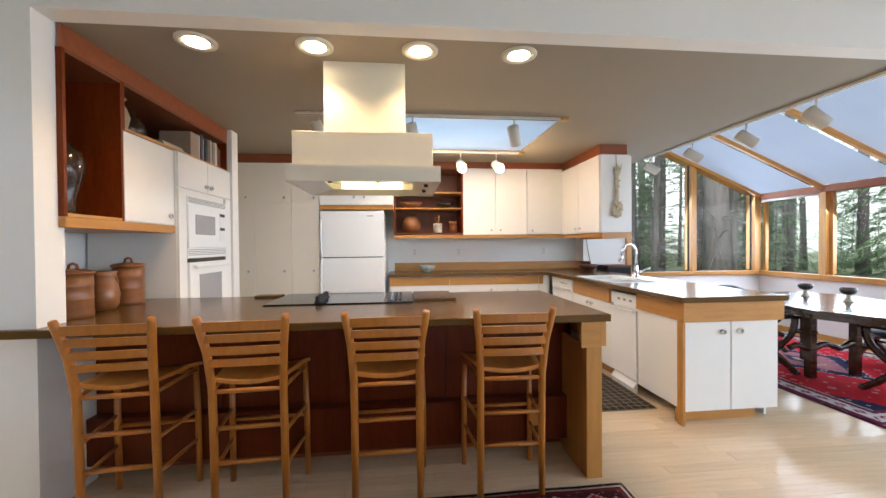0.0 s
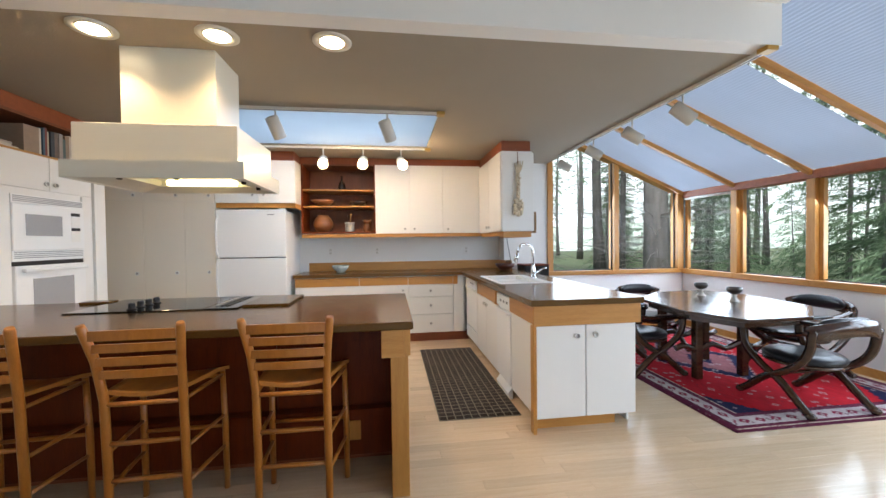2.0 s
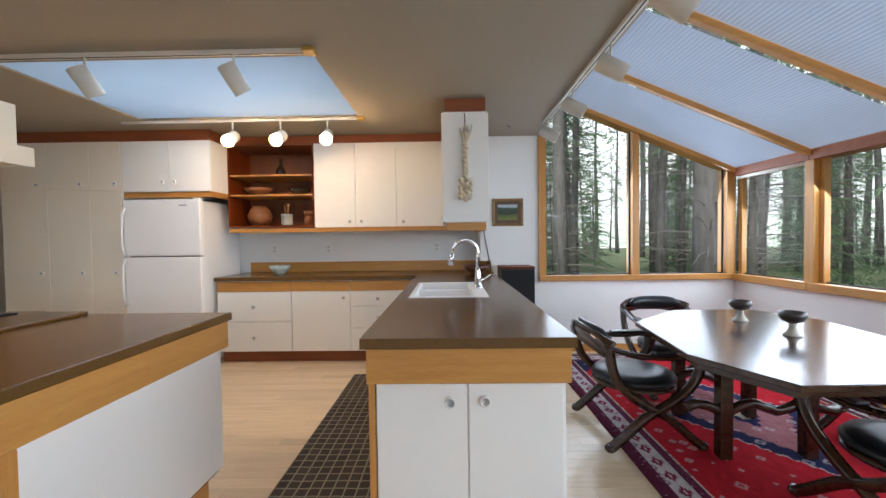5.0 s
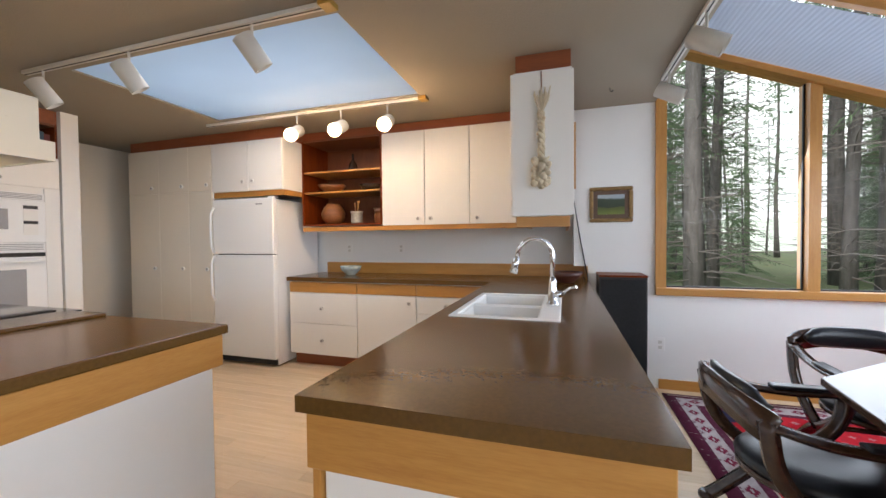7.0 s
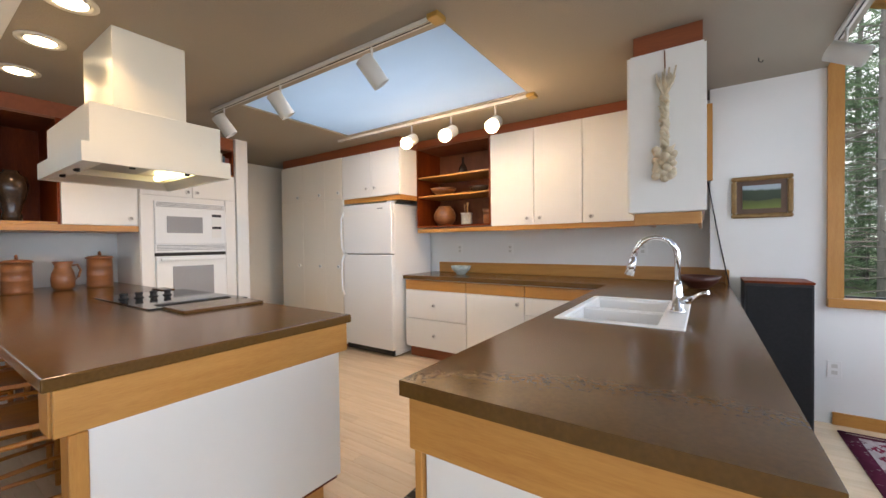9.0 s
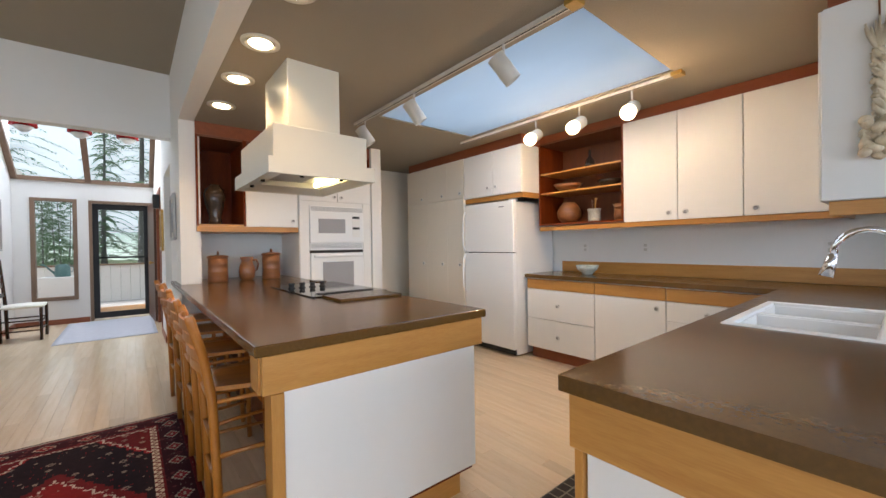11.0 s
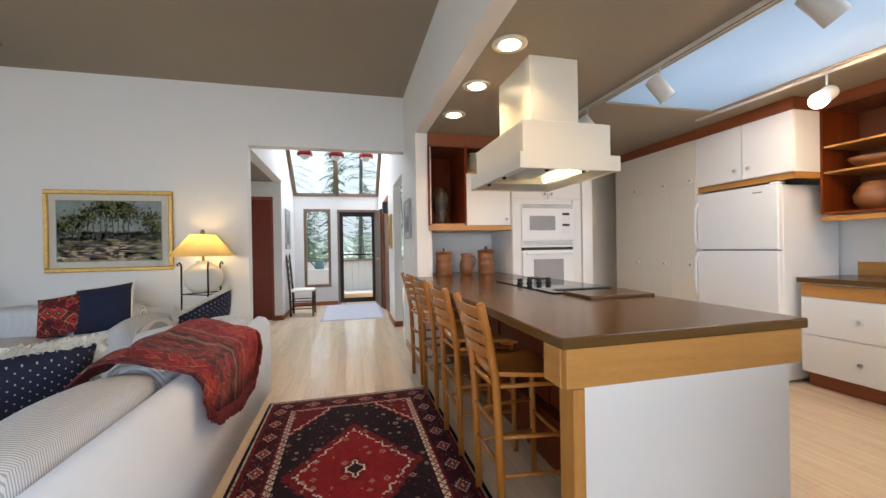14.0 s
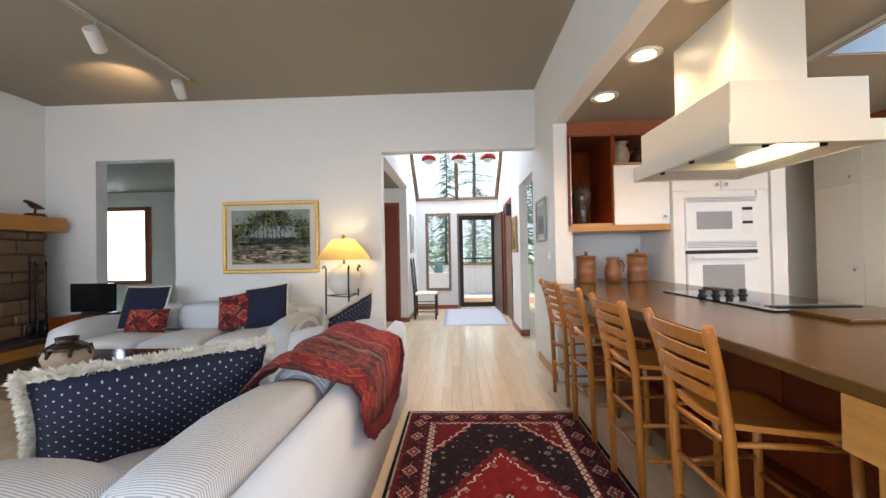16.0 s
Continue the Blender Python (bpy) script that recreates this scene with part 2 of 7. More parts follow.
walls("wall_living_end", PAINT, [
    (XL - 0.15, XL, YS, -2.215, 0, LH), (XL - 0.15, XL, -2.215, -1.24, 2.415, LH), (XL - 0.15, XL, -1.24, 1.247, 0, LH),
    (XL - 0.15, XL, 1.247, YH, CH, LH + 1.2), (XL - 0.15, XL, YS, 1.247, LH, LH + 1.2)], "white painted living room end wall with two openings")
walls("wall_living_south", PAINT, [
    (XL - 0.15, 2.4, YS - 0.15, YS, 0, LH), (2.4, 6.8, YS - 0.15, YS, 0, 0.6), (2.4, 6.8, YS - 0.15, YS, 2.4, LH), (6.8, XB, YS - 0.15, YS, 0, LH)], "white painted fireplace wall")
walls("wall_header", PAINT, [(0.97, 5.95, YH, YH + 0.12, CH - 0.002, LH)], "white painted header above the breakfast counter")
walls("wall_hall_side", PAINT, [
    (-4.0, -2.9, YH, YH + 0.12, 0, 4.2), (-2.9, -1.9, YH, YH + 0.12, 2.12, 4.2), (-1.9, -1.06, YH, YH + 0.12, 0, 4.2),
    (-1.06, -0.05, YH, YH + 0.12, 2.2, 4.2), (-0.05, 0.97, YH, YH + 0.12, 0, LH), (-0.05, XL, YH, YH + 0.12, LH, 4.2),
    (0.74, 0.97, YH + 0.12, YH + 0.16, 0, CH)], "white painted hall side wall with picture and switch")
walls("wall_oven_back", PAINT, [(0.28, 0.38, YH + 0.12, 5.12, 0, CH)], "white painted wall behind the oven cabinets")
walls("wall_passage", WARMLAM, [(-0.16, -0.06, 5.12, YB, 0, CH), (-0.16, 0.279, 5.02, 5.119, 0, CH)], "cream painted wall at the end of the passage beside the ovens")
walls("ceiling_beam", PAINT, [(5.74, 5.97, YS, YH - 0.003, 2.66, 3.05)], "white painted beam at the edge of the glazed roof", "beam")
bm = bmesh.new()
box(bm, -1.6, 2.10, YH + 0.12, YB, CH, CH + 0.12)
box(bm, 4.13, 5.95, YH + 0.12, YB, CH, CH + 0.12)
box(bm, 2.10, 4.13, YH + 0.12, 4.47, CH, CH + 0.12)
box(bm, 2.10, 4.13, 5.615, YB, CH, CH + 0.12)
setting("ceiling_kitchen", bm, CEIL, "textured off-white kitchen ceiling, toned down for its shade", "ceiling")
bm = bmesh.new()
box(bm, XL - 0.15, 5.95, YS - 0.15, YH, LH, LH + 0.12)
setting("ceiling_living", bm, CEIL, "textured off-white living room ceiling, toned down for its shade", "ceiling")
walls("roof_cover", PAINT, [(-1.6, 5.95, YH, YB + 0.1, 3.35, 3.4), (5.85, 5.945, YH + 0.125, YB + 0.1, CH + 0.125, 3.345)], "plain roof above the kitchen", "roof")
# skylight shaft and its pane
walls("skylight_shaft", PAINT, [(2.04, 2.10, 4.41, 5.675, CH + 0.12, 2.549), (4.13, 4.19, 4.41, 5.675, CH + 0.12, 2.549),
                                (2.10, 4.13, 4.41, 4.47, CH + 0.12, 2.549), (2.10, 4.13, 5.615, 5.675, CH + 0.12, 2.549)], "white skylight shaft", "skylight")
bm = bmesh.new()
box(bm, 2.101, 4.129, 4.471, 5.614, CH + 0.012, CH + 0.024)
setting("window_skylight", bm, DIFFUSER, "pale blue translucent acrylic skylight pane", "skylight")
bm = bmesh.new()
box(bm, -6, XB + 0.1, YS - 0.2, YB + 0.1, -0.06, -0.012)
setting("subfloor", bm, OAK, "plain floor bed under the boards", "floor")

# ---- windows and glazed roof of the dining side ----
SL = (2.80 - 1.98) / (8.11 - 6.174)     # fall of the roof glazing


def roof_z(x):
    return 1.98 + (8.11 - x) * SL


# gable window
gable = thing("window_1", (0, 0, 0), "oak-framed gable window with two panes towards the pines", "window")
tagged(gable, kind="structure")
for name, x0, x1 in (("post", 5.95, 6.03), ("post", 6.985, 7.06), ("post", 8.02, 8.115)):
    bm = bmesh.new()
    prism(bm, [(x0, 0.86), (x1, 0.86), (x1, roof_z(x1)), (x0, roof_z(x0))], YA - 0.03, YA + 0.12, 'y')
    part(name, bm, OAKZ, gable)
piece("sill", OAK, gable, 5.95, 8.115, YA - 0.045, YA + 0.12, 0.80, 0.862, bevel=0.004)
bm = bmesh.new()
prism(bm, [(5.95, roof_z(5.95)), (8.115, roof_z(8.115)), (8.115, roof_z(8.115) + 0.07), (5.95, roof_z(5.95) + 0.07)], YA - 0.03, YA + 0.12, 'y')
part("head", bm, OAK, gable)
for x0, x1 in ((6.03, 6.985), (7.06, 8.02)):
    bm = bmesh.new()
    prism(bm, [(x0, 0.862), (x1, 0.862), (x1, roof_z(x1)), (x0, roof_z(x0))], YA + 0.05, YA + 0.056, 'y')
    pane = part("pane", bm, GLASS, gable)
    pane.visible_shadow = False
    for nm, a0, a1, b0, b1 in (("gasket", x0, x1, 0.862, 0.874), ("gasket", x0, x0 + 0.012, 0.874, roof_z(x0) - 0.02), ("gasket", x1 - 0.012, x1, 0.874, roof_z(x1) - 0.005)):
        piece(nm, BLACK, gable, a0, a1, YA + 0.035, YA + 0.05, b0, b1)

# side windows, one unit between each two posts
POSTS = [6.36, 5.49, 4.575, 3.68, 2.77, 1.86, 0.95, 0.04, -0.87, -1.78, -2.69]
for i, (b, a) in enumerate(zip(POSTS, POSTS[1:])):
    w = thing("window_%d" % (i + 2), (0, 0, 0), "oak-framed fixed side window facing the pines", "window", "side windows")
    tagged(w, kind="structure")
    lo, hi = a + 0.045, b - (0.045 if i else 0.0)
    piece("post", OAKZ, w, XB - 0.03, XB + 0.12, a - 0.045, a + 0.045, 0.862, 1.985, bevel=0.004)
    piece("sill", OAKY, w, XB - 0.045, XB + 0.12, a, b, 0.79, 0.862, bevel=0.004)
    piece("head", REDWOOD, w, XB - 0.035, XB + 0.12, a, b, 1.93, 2.02, bevel=0.004)
    piece("stop", OAKZ, w, XB + 0.02, XB + 0.07, hi - 0.045, hi, 0.862, 1.93)
    p = piece("pane", GLASS, w, XB + 0.05, XB + 0.056, lo, hi, 0.862, 1.93)
    p.visible_shadow = False
    piece("gasket", BLACK, w, XB + 0.04, XB + 0.05, lo, lo + 0.012, 0.875, 1.93)
    piece("gasket", BLACK, w, XB + 0.04, XB + 0.05, lo, hi, 0.862, 0.874)
    if i == 0:
        # fawn rolled shade at the head
        bm = bmesh.new()
        tube(bm, [(XB + 0.0, lo + 0.01, 1.915), (XB + 0.0, hi - 0.02, 1.915)], 0.018)
        part("rolled_shade", bm, PAINT, w, "rolled white shade")

# roof rafters with pleated shades between them
glazed_roof = thing("glazed_roof", (0, 0, 0), "sloping glazed roof with oak rafters and drawn pale pleated shades", "roof")
tagged(glazed_roof, kind="structure")
for i, y in enumerate(POSTS):
    bm = bmesh.new()
    prism(bm, [(5.95, roof_z(5.95) - 0.02), (8.10, roof_z(8.10) - 0.02), (8.10, roof_z(8.10) + 0.08), (5.95, roof_z(5.95) + 0.08)], y - 0.022, y + 0.022, 'y')
    part("rafter", bm, OAK, glazed_roof)
for i, (b, a) in enumerate(zip(POSTS, POSTS[1:])):
    bm = bmesh.new()
    n, lo, hi = 150, a + 0.115, b - 0.025
    rows = []
    for k in range(n + 1):
        x = 5.96 + (8.08 - 5.96) * k / n
        dz = 0.0012 if k % 2 else -0.0012
        rows.append((bm.verts.new((x, lo, roof_z(x) + 0.03 + dz)), bm.verts.new((x, hi, roof_z(x) + 0.03 + dz))))
    for r, s in zip(rows, rows[1:]):
        bm.faces.new((r[0], s[0], s[1], r[1]))
    part("pleated_shade", bm, SHADE, glazed_roof, "pale blue-grey pleated shade")
    bm = bmesh.new()
    prism(bm, [(5.95, roof_z(5.95) + 0.1), (8.2, roof_z(8.2) + 0.1), (8.2, roof_z(8.2) + 0.106), (5.95, roof_z(5.95) + 0.106)], a, b, 'y')
    g = part("pane", bm, GLASS, glazed_roof)
    g.visible_shadow = False

# baseboards
bm = bmesh.new()
for d in ((5.98, XB, YA - 0.014, YA, 0, 0.085), (XB - 0.014, XB, YS, YA - 0.014, 0, 0.085)):
    box(bm, *d, bevel=0.003)
setting("baseboard", bm, OAK, "oak baseboard below the windows", "baseboard")

# ---- kitchen cabinets ----


def knob(parent, x, y, z, facing):
    """A white ring knob with a hollow grey middle."""
    bm = bmesh.new()
    lathe(bm, [(0.012, 0), (0.013, 0.008), (0.021, 0.012), (0.022, 0.020), (0.019, 0.023), (0.014, 0.021), (0.012, 0.012), (0.001, 0.011)], sides=20)
    for f in bm.faces:
        f.material_index = 1 if max(v.co.x ** 2 + v.co.y ** 2 for v in f.verts) < 0.0145 ** 2 and min(v.co.z for v in f.verts) > 0.0105 else 0
    turn = {'y-': Euler((radians(90), 0, 0)), 'x+': Euler((0, radians(90), 0)), 'x-': Euler((0, radians(-90), 0))}[facing]
    for v in bm.verts:
        v.co.rotate(turn)
        v.co += Vector((x, y, z))
    ob = part("knob", bm, KNOB, parent, "white ring knob")
    ob.data.materials.append(KNOBCORE)
    return ob


KNOB = mat("white_knob", (0.74, 0.73, 0.70), 0.3, vary=0.02)
KNOBCORE = mat("grey_knob_core", (0.40, 0.39, 0.37), 0.4, vary=0.05)
# near-black colour painted in for the shade inside gaps
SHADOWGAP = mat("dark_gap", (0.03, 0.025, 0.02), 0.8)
INNER = mat("dark_cabinet_interior", (0.20, 0.065, 0.022), 0.5, dark=(0.13, 0.04, 0.014), scale=4, stretch=(4, 4, 0.6), bump=0.04)


def front(parent, name, facing, plane, a0, a1, z0, z1, material=None, knobs=(), label="", g=0.0034):
    """One door, drawer front or panel, 18 mm thick, standing proud of the plane."""
    dims = {'y-': (a0 + g, a1 - g, plane - 0.018, plane, z0 + g, z1 - g),
            'x+': (plane, plane + 0.018, a0 + g, a1 - g, z0 + g, z1 - g),
            'x-': (plane - 0.018, plane, a0 + g, a1 - g, z0 + g, z1 - g)}[facing]
    ob = piece(name, material or LAMINATE, parent, *dims, bevel=0.0015, label=label)
    for a, z in knobs:
        k = {'y-': (a, plane - 0.018, z), 'x+': (plane + 0.018, a, z), 'x-': (plane - 0.018, a, z)}[facing]
        knob(ob, *k, facing)
    return ob


def unit(name, label, body, material=None, category="cabinet", group=""):
    t = thing(name, (0, 0, 0), label, category, group)
    piece("body", material or LAMINATE, t, *body)
    return t


# back run of base units
BASE = [(2.505, 3.29, [("drawer_front", 0.13, 0.445, [(2.893, 0.278)]), ("drawer_front", 0.445, 0.757, [(2.893, 0.60)])]),
        (3.29, 3.91, [("door", 0.13, 0.757, [(3.842, 0.69)])]),
        (3.91, 4.50, [("drawer_front", 0.13, 0.37, [(4.20, 0.25)]), ("drawer_front", 0.37, 0.60, [(4.20, 0.485)]), ("drawer_front", 0.60, 0.757, [(4.20, 0.678)])])]
for x0, x1, fronts in BASE:
    c = unit("base_cabinet", "white laminate base cabinet with oak drawer rail", (x0, x1, 6.07, YB, 0.125, 0.874), group="base cabinets")
    piece("toe_kick", REDWOOD, c, x0, x1, 6.14, 6.16, 0, 0.125)
    front(c, "drawer_rail", 'y-', 6.07, x0, x1, 0.757, 0.868, OAK, label="plain oak drawer rail")
    for nm, z0, z1, kn in fronts:
        front(c, nm, 'y-', 6.07, x0, x1, z0, z1, None, kn)
c = unit("corner_cabinet", "white laminate corner filler cabinet", (4.50, 4.66, 6.07, YB, 0.125, 0.874))
piece("toe_kick", REDWOOD, c, 4.50, 4.72, 6.14, 6.16, 0, 0.125)
front(c, "panel", 'y-', 6.07, 4.50, 4.64, 0.13, 0.868)
piece("oak_post", OAKZ, c, 4.50, 4.56, 6.048, 6.052, 0.757, 0.868)

# peninsula units towards the kitchen aisle
c = unit("sink_cabinet", "white two-door sink cabinet with oak front rail", (4.68, 5.39, 4.515, 5.355, 0.10, 0.715), group="base cabinets")
piece("toe_kick", OAKY, c, 4.74, 4.76, 4.515, 5.355, 0, 0.10)
front(c, "drawer_rail", 'x-', 4.68, 4.515, 5.355, 0.72, 0.868, OAKY)
front(c, "door", 'x-', 4.68, 4.515, 4.935, 0.10, 0.72, None, [(4.89, 0.665)])
front(c, "door", 'x-', 4.68, 4.935, 5.355, 0.10, 0.72, None, [(4.98, 0.665)])
piece("cutting_board", OAKZ, c, 4.648, 4.661, 4.535, 4.60, 0.725, 0.86, label="pull-out board end")
c = unit("dishwasher", "white built-in dishwasher beside the sink", (4.68, 5.30, 5.36, 5.97, 0.10, 0.868), APPLIANCE, "dishwasher")
front(c, "door", 'x-', 4.68, 5.36, 5.97, 0.26, 0.72, APPLIANCE)
front(c, "control_panel", 'x-', 4.672, 5.36, 5.97, 0.735, 0.868, APPLIANCE)
front(c, "lower_panel", 'x-', 4.68, 5.36, 5.97, 0.105, 0.25, APPLIANCE)
piece("handle", APPLIANCE, c, 4.628, 4.653, 5.42, 5.91, 0.735, 0.76, bevel=0.006)
for k in range(4):
    piece("button", GREYGLASS, c, 4.650, 4.653, 5.50 + k * 0.05, 5.53 + k * 0.05, 0.80, 0.815)
c = unit("trash_compactor", "white narrow trash compactor in the peninsula", (4.68, 5.30, 4.115, 4.51, 0.10, 0.868), APPLIANCE, "compactor")
front(c, "door", 'x-', 4.672, 4.115, 4.51, 0.11, 0.715, APPLIANCE)
front(c, "control_panel", 'x-', 4.672, 4.115, 4.51, 0.735, 0.845, APPLIANCE)
piece("gap", SHADOWGAP, c, 4.668, 4.69, 4.115, 4.51, 0.845, 0.868)
piece("handle", APPLIANCE, c, 4.635, 4.653, 4.14, 4.49, 0.695, 0.715, bevel=0.005)
for k in range(3):
    piece("button", GREYGLASS, c, 4.650, 4.654, 4.18 + k * 0.09, 4.215 + k * 0.09, 0.78, 0.80)
bm = bmesh.new()
prism(bm, [(4.64, 0.05), (4.68, 0.10), (4.68, 0.0), (4.655, 0.0)], 4.14, 4.49, 'y')
part("foot_pedal", bm, APPLIANCE, c)
c = unit("end_cabinet", "white end cabinet of the peninsula with oak rail", (4.68, 5.38, 3.575, 4.11, 0.095, 0.874), group="base cabinets")
front(c, "side_panel", 'x-', 4.68, 3.60, 4.11, 0.095, 0.737)
piece("side_rail", OAKY, c, 4.648, 4.68, 3.54, 4.11, 0.737, 0.872, bevel=0.002)
piece("end_rail", OAK, c, 4.628, 5.405, 3.528, 3.556, 0.737, 0.873, bevel=0.003)
piece("corner_post", OAKZ, c, 4.632, 4.655, 3.545, 3.60, 0.0, 0.737, bevel=0.002)
piece("toe_kick", OAK, c, 4.655, 5.27, 3.63, 3.65, 0.0, 0.095)
front(c, "door", 'y-', 3.575, 4.657, 5.014, 0.095, 0.735, None, [(4.946, 0.66)])
front(c, "door", 'y-', 3.575, 5.014, 5.385, 0.095, 0.735, None, [(5.08, 0.663)])
piece("back_panel", LAMINATE, c, 5.38, 5.395, 3.66, YA - 0.02, 0.0, 0.873)
piece("corner_stile", LAMINATE, c, 5.38, 5.395, 3.575, 3.66, 0.095, 0.873)

# worktop in an L, with the sink let in
bm = bmesh.new()
for d in ((2.49, 4.608, 6.03, YB, 0.875, 0.915), (4.608, 4.70, 3.515, YB, 0.875, 0.915), (5.185, 5.422, 3.515, YA - 0.005, 0.875, 0.915),
          (4.70, 5.185, 3.515, 4.52, 0.875, 0.915), (4.70, 5.185, 5.30, YA - 0.005, 0.875, 0.915), (4.70, 5.415, YA - 0.005, YB, 0.875, 0.915)):
    box(bm, *d)
bmesh.ops.remove_doubles(bm, verts=bm.verts, dist=0.0005)
tagged(link("worktop", bm, STONE), "brown speckled solid-surface worktop in an L shape", "worktop")
bs = thing("backsplash", (0, 0, 0), "low oak backsplash strip behind the worktop", "backsplash")
piece("strip", OAK, bs, 2.56, 5.41, YB - 0.02, YB, 0.916, 1.035, bevel=0.002)
piece("side_strip", OAKY, bs, 5.40, 5.418, YA - 0.0, YB - 0.02, 0.916, 1.035, bevel=0.002)

# double sink
sk = thing("kitchen_sink", (0, 0, 0), "white double-bowl sink set in the worktop", "sink")
bm = bmesh.new()
for d in ((4.685, 5.20, 4.505, 4.545, 0.90, 0.921), (4.685, 5.20, 5.275, 5.315, 0.90, 0.921), (4.685, 4.72, 4.545, 5.275, 0.90, 0.921), (5.10, 5.20, 4.545, 5.275, 0.90, 0.921), (4.72, 5.10, 4.90, 4.925, 0.86, 0.912)):
    box(bm, *d, bevel=0.006, seg=2)
part("rim", bm, APPLIANCE, sk)
for y0, y1 in ((4.545, 4.90), (4.925, 5.275)):
    bm = bmesh.new()
    box(bm, 4.715, 5.105, y0 - 0.005, y1 + 0.005, 0.745, 0.755)
    for d in ((4.715, 4.725, y0, y1, 0.755, 0.905), (5.095, 5.105, y0, y1, 0.755, 0.905), (4.725, 5.095, y0, y0 + 0.01, 0.755, 0.905), (4.725, 5.095, y1 - 0.01, y1, 0.755, 0.905)):
        box(bm, *d)
    part("bowl", bm, APPLIANCE, sk)
fa = thing("faucet", (5.155, 4.90, 0.921), "chrome gooseneck pull-down faucet on the sink", "faucet")
bm = bmesh.new()
lathe(bm, [(0.033, 0), (0.033, 0.012), (0.024, 0.02), (0.022, 0.10), (0.018, 0.13), (0.015, 0.15)])
part("base", bm, CHROME, fa)
bm = bmesh.new()
pts = [(0, 0, 0.14), (0, 0, 0.27)] + [(-0.09 + 0.09 * math.cos(a), -0.02 * (1 - math.cos(a)), 0.27 + 0.09 * math.sin(a)) for a in (math.pi * k / 10 for k in range(1, 10))] + [(-0.185, -0.04, 0.25)]
tube(bm, pts, 0.013, 14)
part("neck", bm, CHROME, fa)
bm = bmesh.new()
tube(bm, [(-0.183, -0.04, 0.262), (-0.19, -0.042, 0.23), (-0.203, -0.045, 0.175)], [0.015, 0.019, 0.023], 14)
part("spray_head", bm, CHROME, fa)
bm = bmesh.new()
tube(bm, [(0, 0, 0.06), (0.05, -0.02, 0.065)], [0.02, 0.017], 12)
tube(bm, [(0.045, -0.02, 0.065), (0.09, -0.045, 0.10), (0.12, -0.06, 0.11)], [0.012, 0.008, 0.009], 10)
part("lever", bm, CHROME, fa)

# ---- breakfast island ----
isl = thing("kitchen_island", (0, 0, 0), "long breakfast island with oak apron, white end and cherry front in painted shade", "island")
piece("carcass", SHADECHERRY, isl, 0.40, 3.74, 3.42, 4.03, 0.10, 0.874)
piece("front_panel", SHADECHERRY, isl, 0.95, 3.745, 3.385, 3.415, 0.36, 0.872)
piece("foot_ledge", SHADECHERRY, isl, 0.95, 3.745, 3.31, 3.415, 0.10, 0.36, bevel=0.003)
piece("toe_kick", REDWOOD, isl, 0.95, 3.70, 3.46, 3.96, 0.0, 0.10)
for k, x in enumerate((1.55, 2.25, 2.95)):
    piece("stile", SHADECHERRY, isl, x, x + 0.09, 3.375, 3.385, 0.36, 0.872)
piece("upper_rail", SHADECHERRY, isl, 0.95, 3.64, 3.365, 3.375, 0.74, 0.872)
piece("end_panel", LAMINATE, isl, 3.745, 3.765, 3.10, 4.03, 0.13, 0.74)
piece("end_base", OAKY, isl, 3.70, 3.735, 3.12, 3.95, 0.0, 0.13)
piece("apron", OAKY, isl, 3.755, 3.785, 3.025, 4.07, 0.738, 0.873, bevel=0.003)
piece("apron_return", OAK, isl, 3.64, 3.755, 3.02, 3.05, 0.733, 0.873, bevel=0.003)
piece("leg", OAKZ, isl, 3.685, 3.775, 3.055, 3.10, 0.0, 0.733, bevel=0.003)
piece("leg_side", OAKZ, isl, 3.685, 3.71, 3.10, 3.38, 0.0, 0.733)
piece("aisle_panel", LAMINATE, isl, 1.05, 3.745, 4.03, 4.048, 0.13, 0.872)
piece("outlet", OAKZ, isl, 3.44, 3.51, 3.302, 3.31, 0.19, 0.30, bevel=0.002)
bm = bmesh.new()
box(bm, 0.38, 3.80, 3.0, 4.087, 0.875, 0.915, bevel=0.006, seg=2)
tagged(link("island_worktop", bm, STONE), "brown speckled solid-surface island worktop", "worktop")
bm = bmesh.new()
prism(bm, [(0.74, 3.201), (0.968, 3.201), (0.968, 3.384), (0.74, 3.384)], 0, 0.87)
setting("trim_wall_end", bm, PAINT, "white wall end beside the island", "trim")

ck = thing("cooktop", (0, 0, 0), "black glass cooktop with four knobs and a vent grille", "cooktop")
piece("glass_top", BLACKGLASS, ck, 1.80, 2.56, 3.58, 4.13, 0.9155, 0.923, bevel=0.002)
piece("grille_panel", BLACKGLASS, ck, 2.565, 2.755, 3.58, 4.13, 0.9155, 0.924, bevel=0.002)
for k in range(4):
    bm = bmesh.new()
    lathe(bm, [(0.027, 0), (0.027, 0.006), (0.019, 0.009), (0.018, 0.030), (0.021, 0.034), (0.014, 0.038)], (2.13, 3.65 + 0.082 * k, 0.923), 16)
    box(bm, 2.123, 2.137, 3.65 + 0.082 * k - 0.022, 3.65 + 0.082 * k + 0.022, 0.945, 0.964, bevel=0.003)
    part("knob", bm, BLACK, ck)
for k in range(3):
    piece("vent_slat", GREYGLASS if k == 0 else DARKMETAL, ck, 2.60 + 0.03 * k, 2.617 + 0.03 * k, 3.66, 4.06, 0.9245, 0.929)
for x0, x1, y0, y1 in ((2.765, 3.045, 3.64, 4.07), (1.60, 1.79, 3.98, 4.07)):
    bm = bmesh.new()
    box(bm, x0, x1, y0, y1, 0.9155, 0.931, bevel=0.003)
    tagged(link("counter_board", bm, STONE), "thin brown work board lying beside the cooktop", "board", "boards by the cooktop")

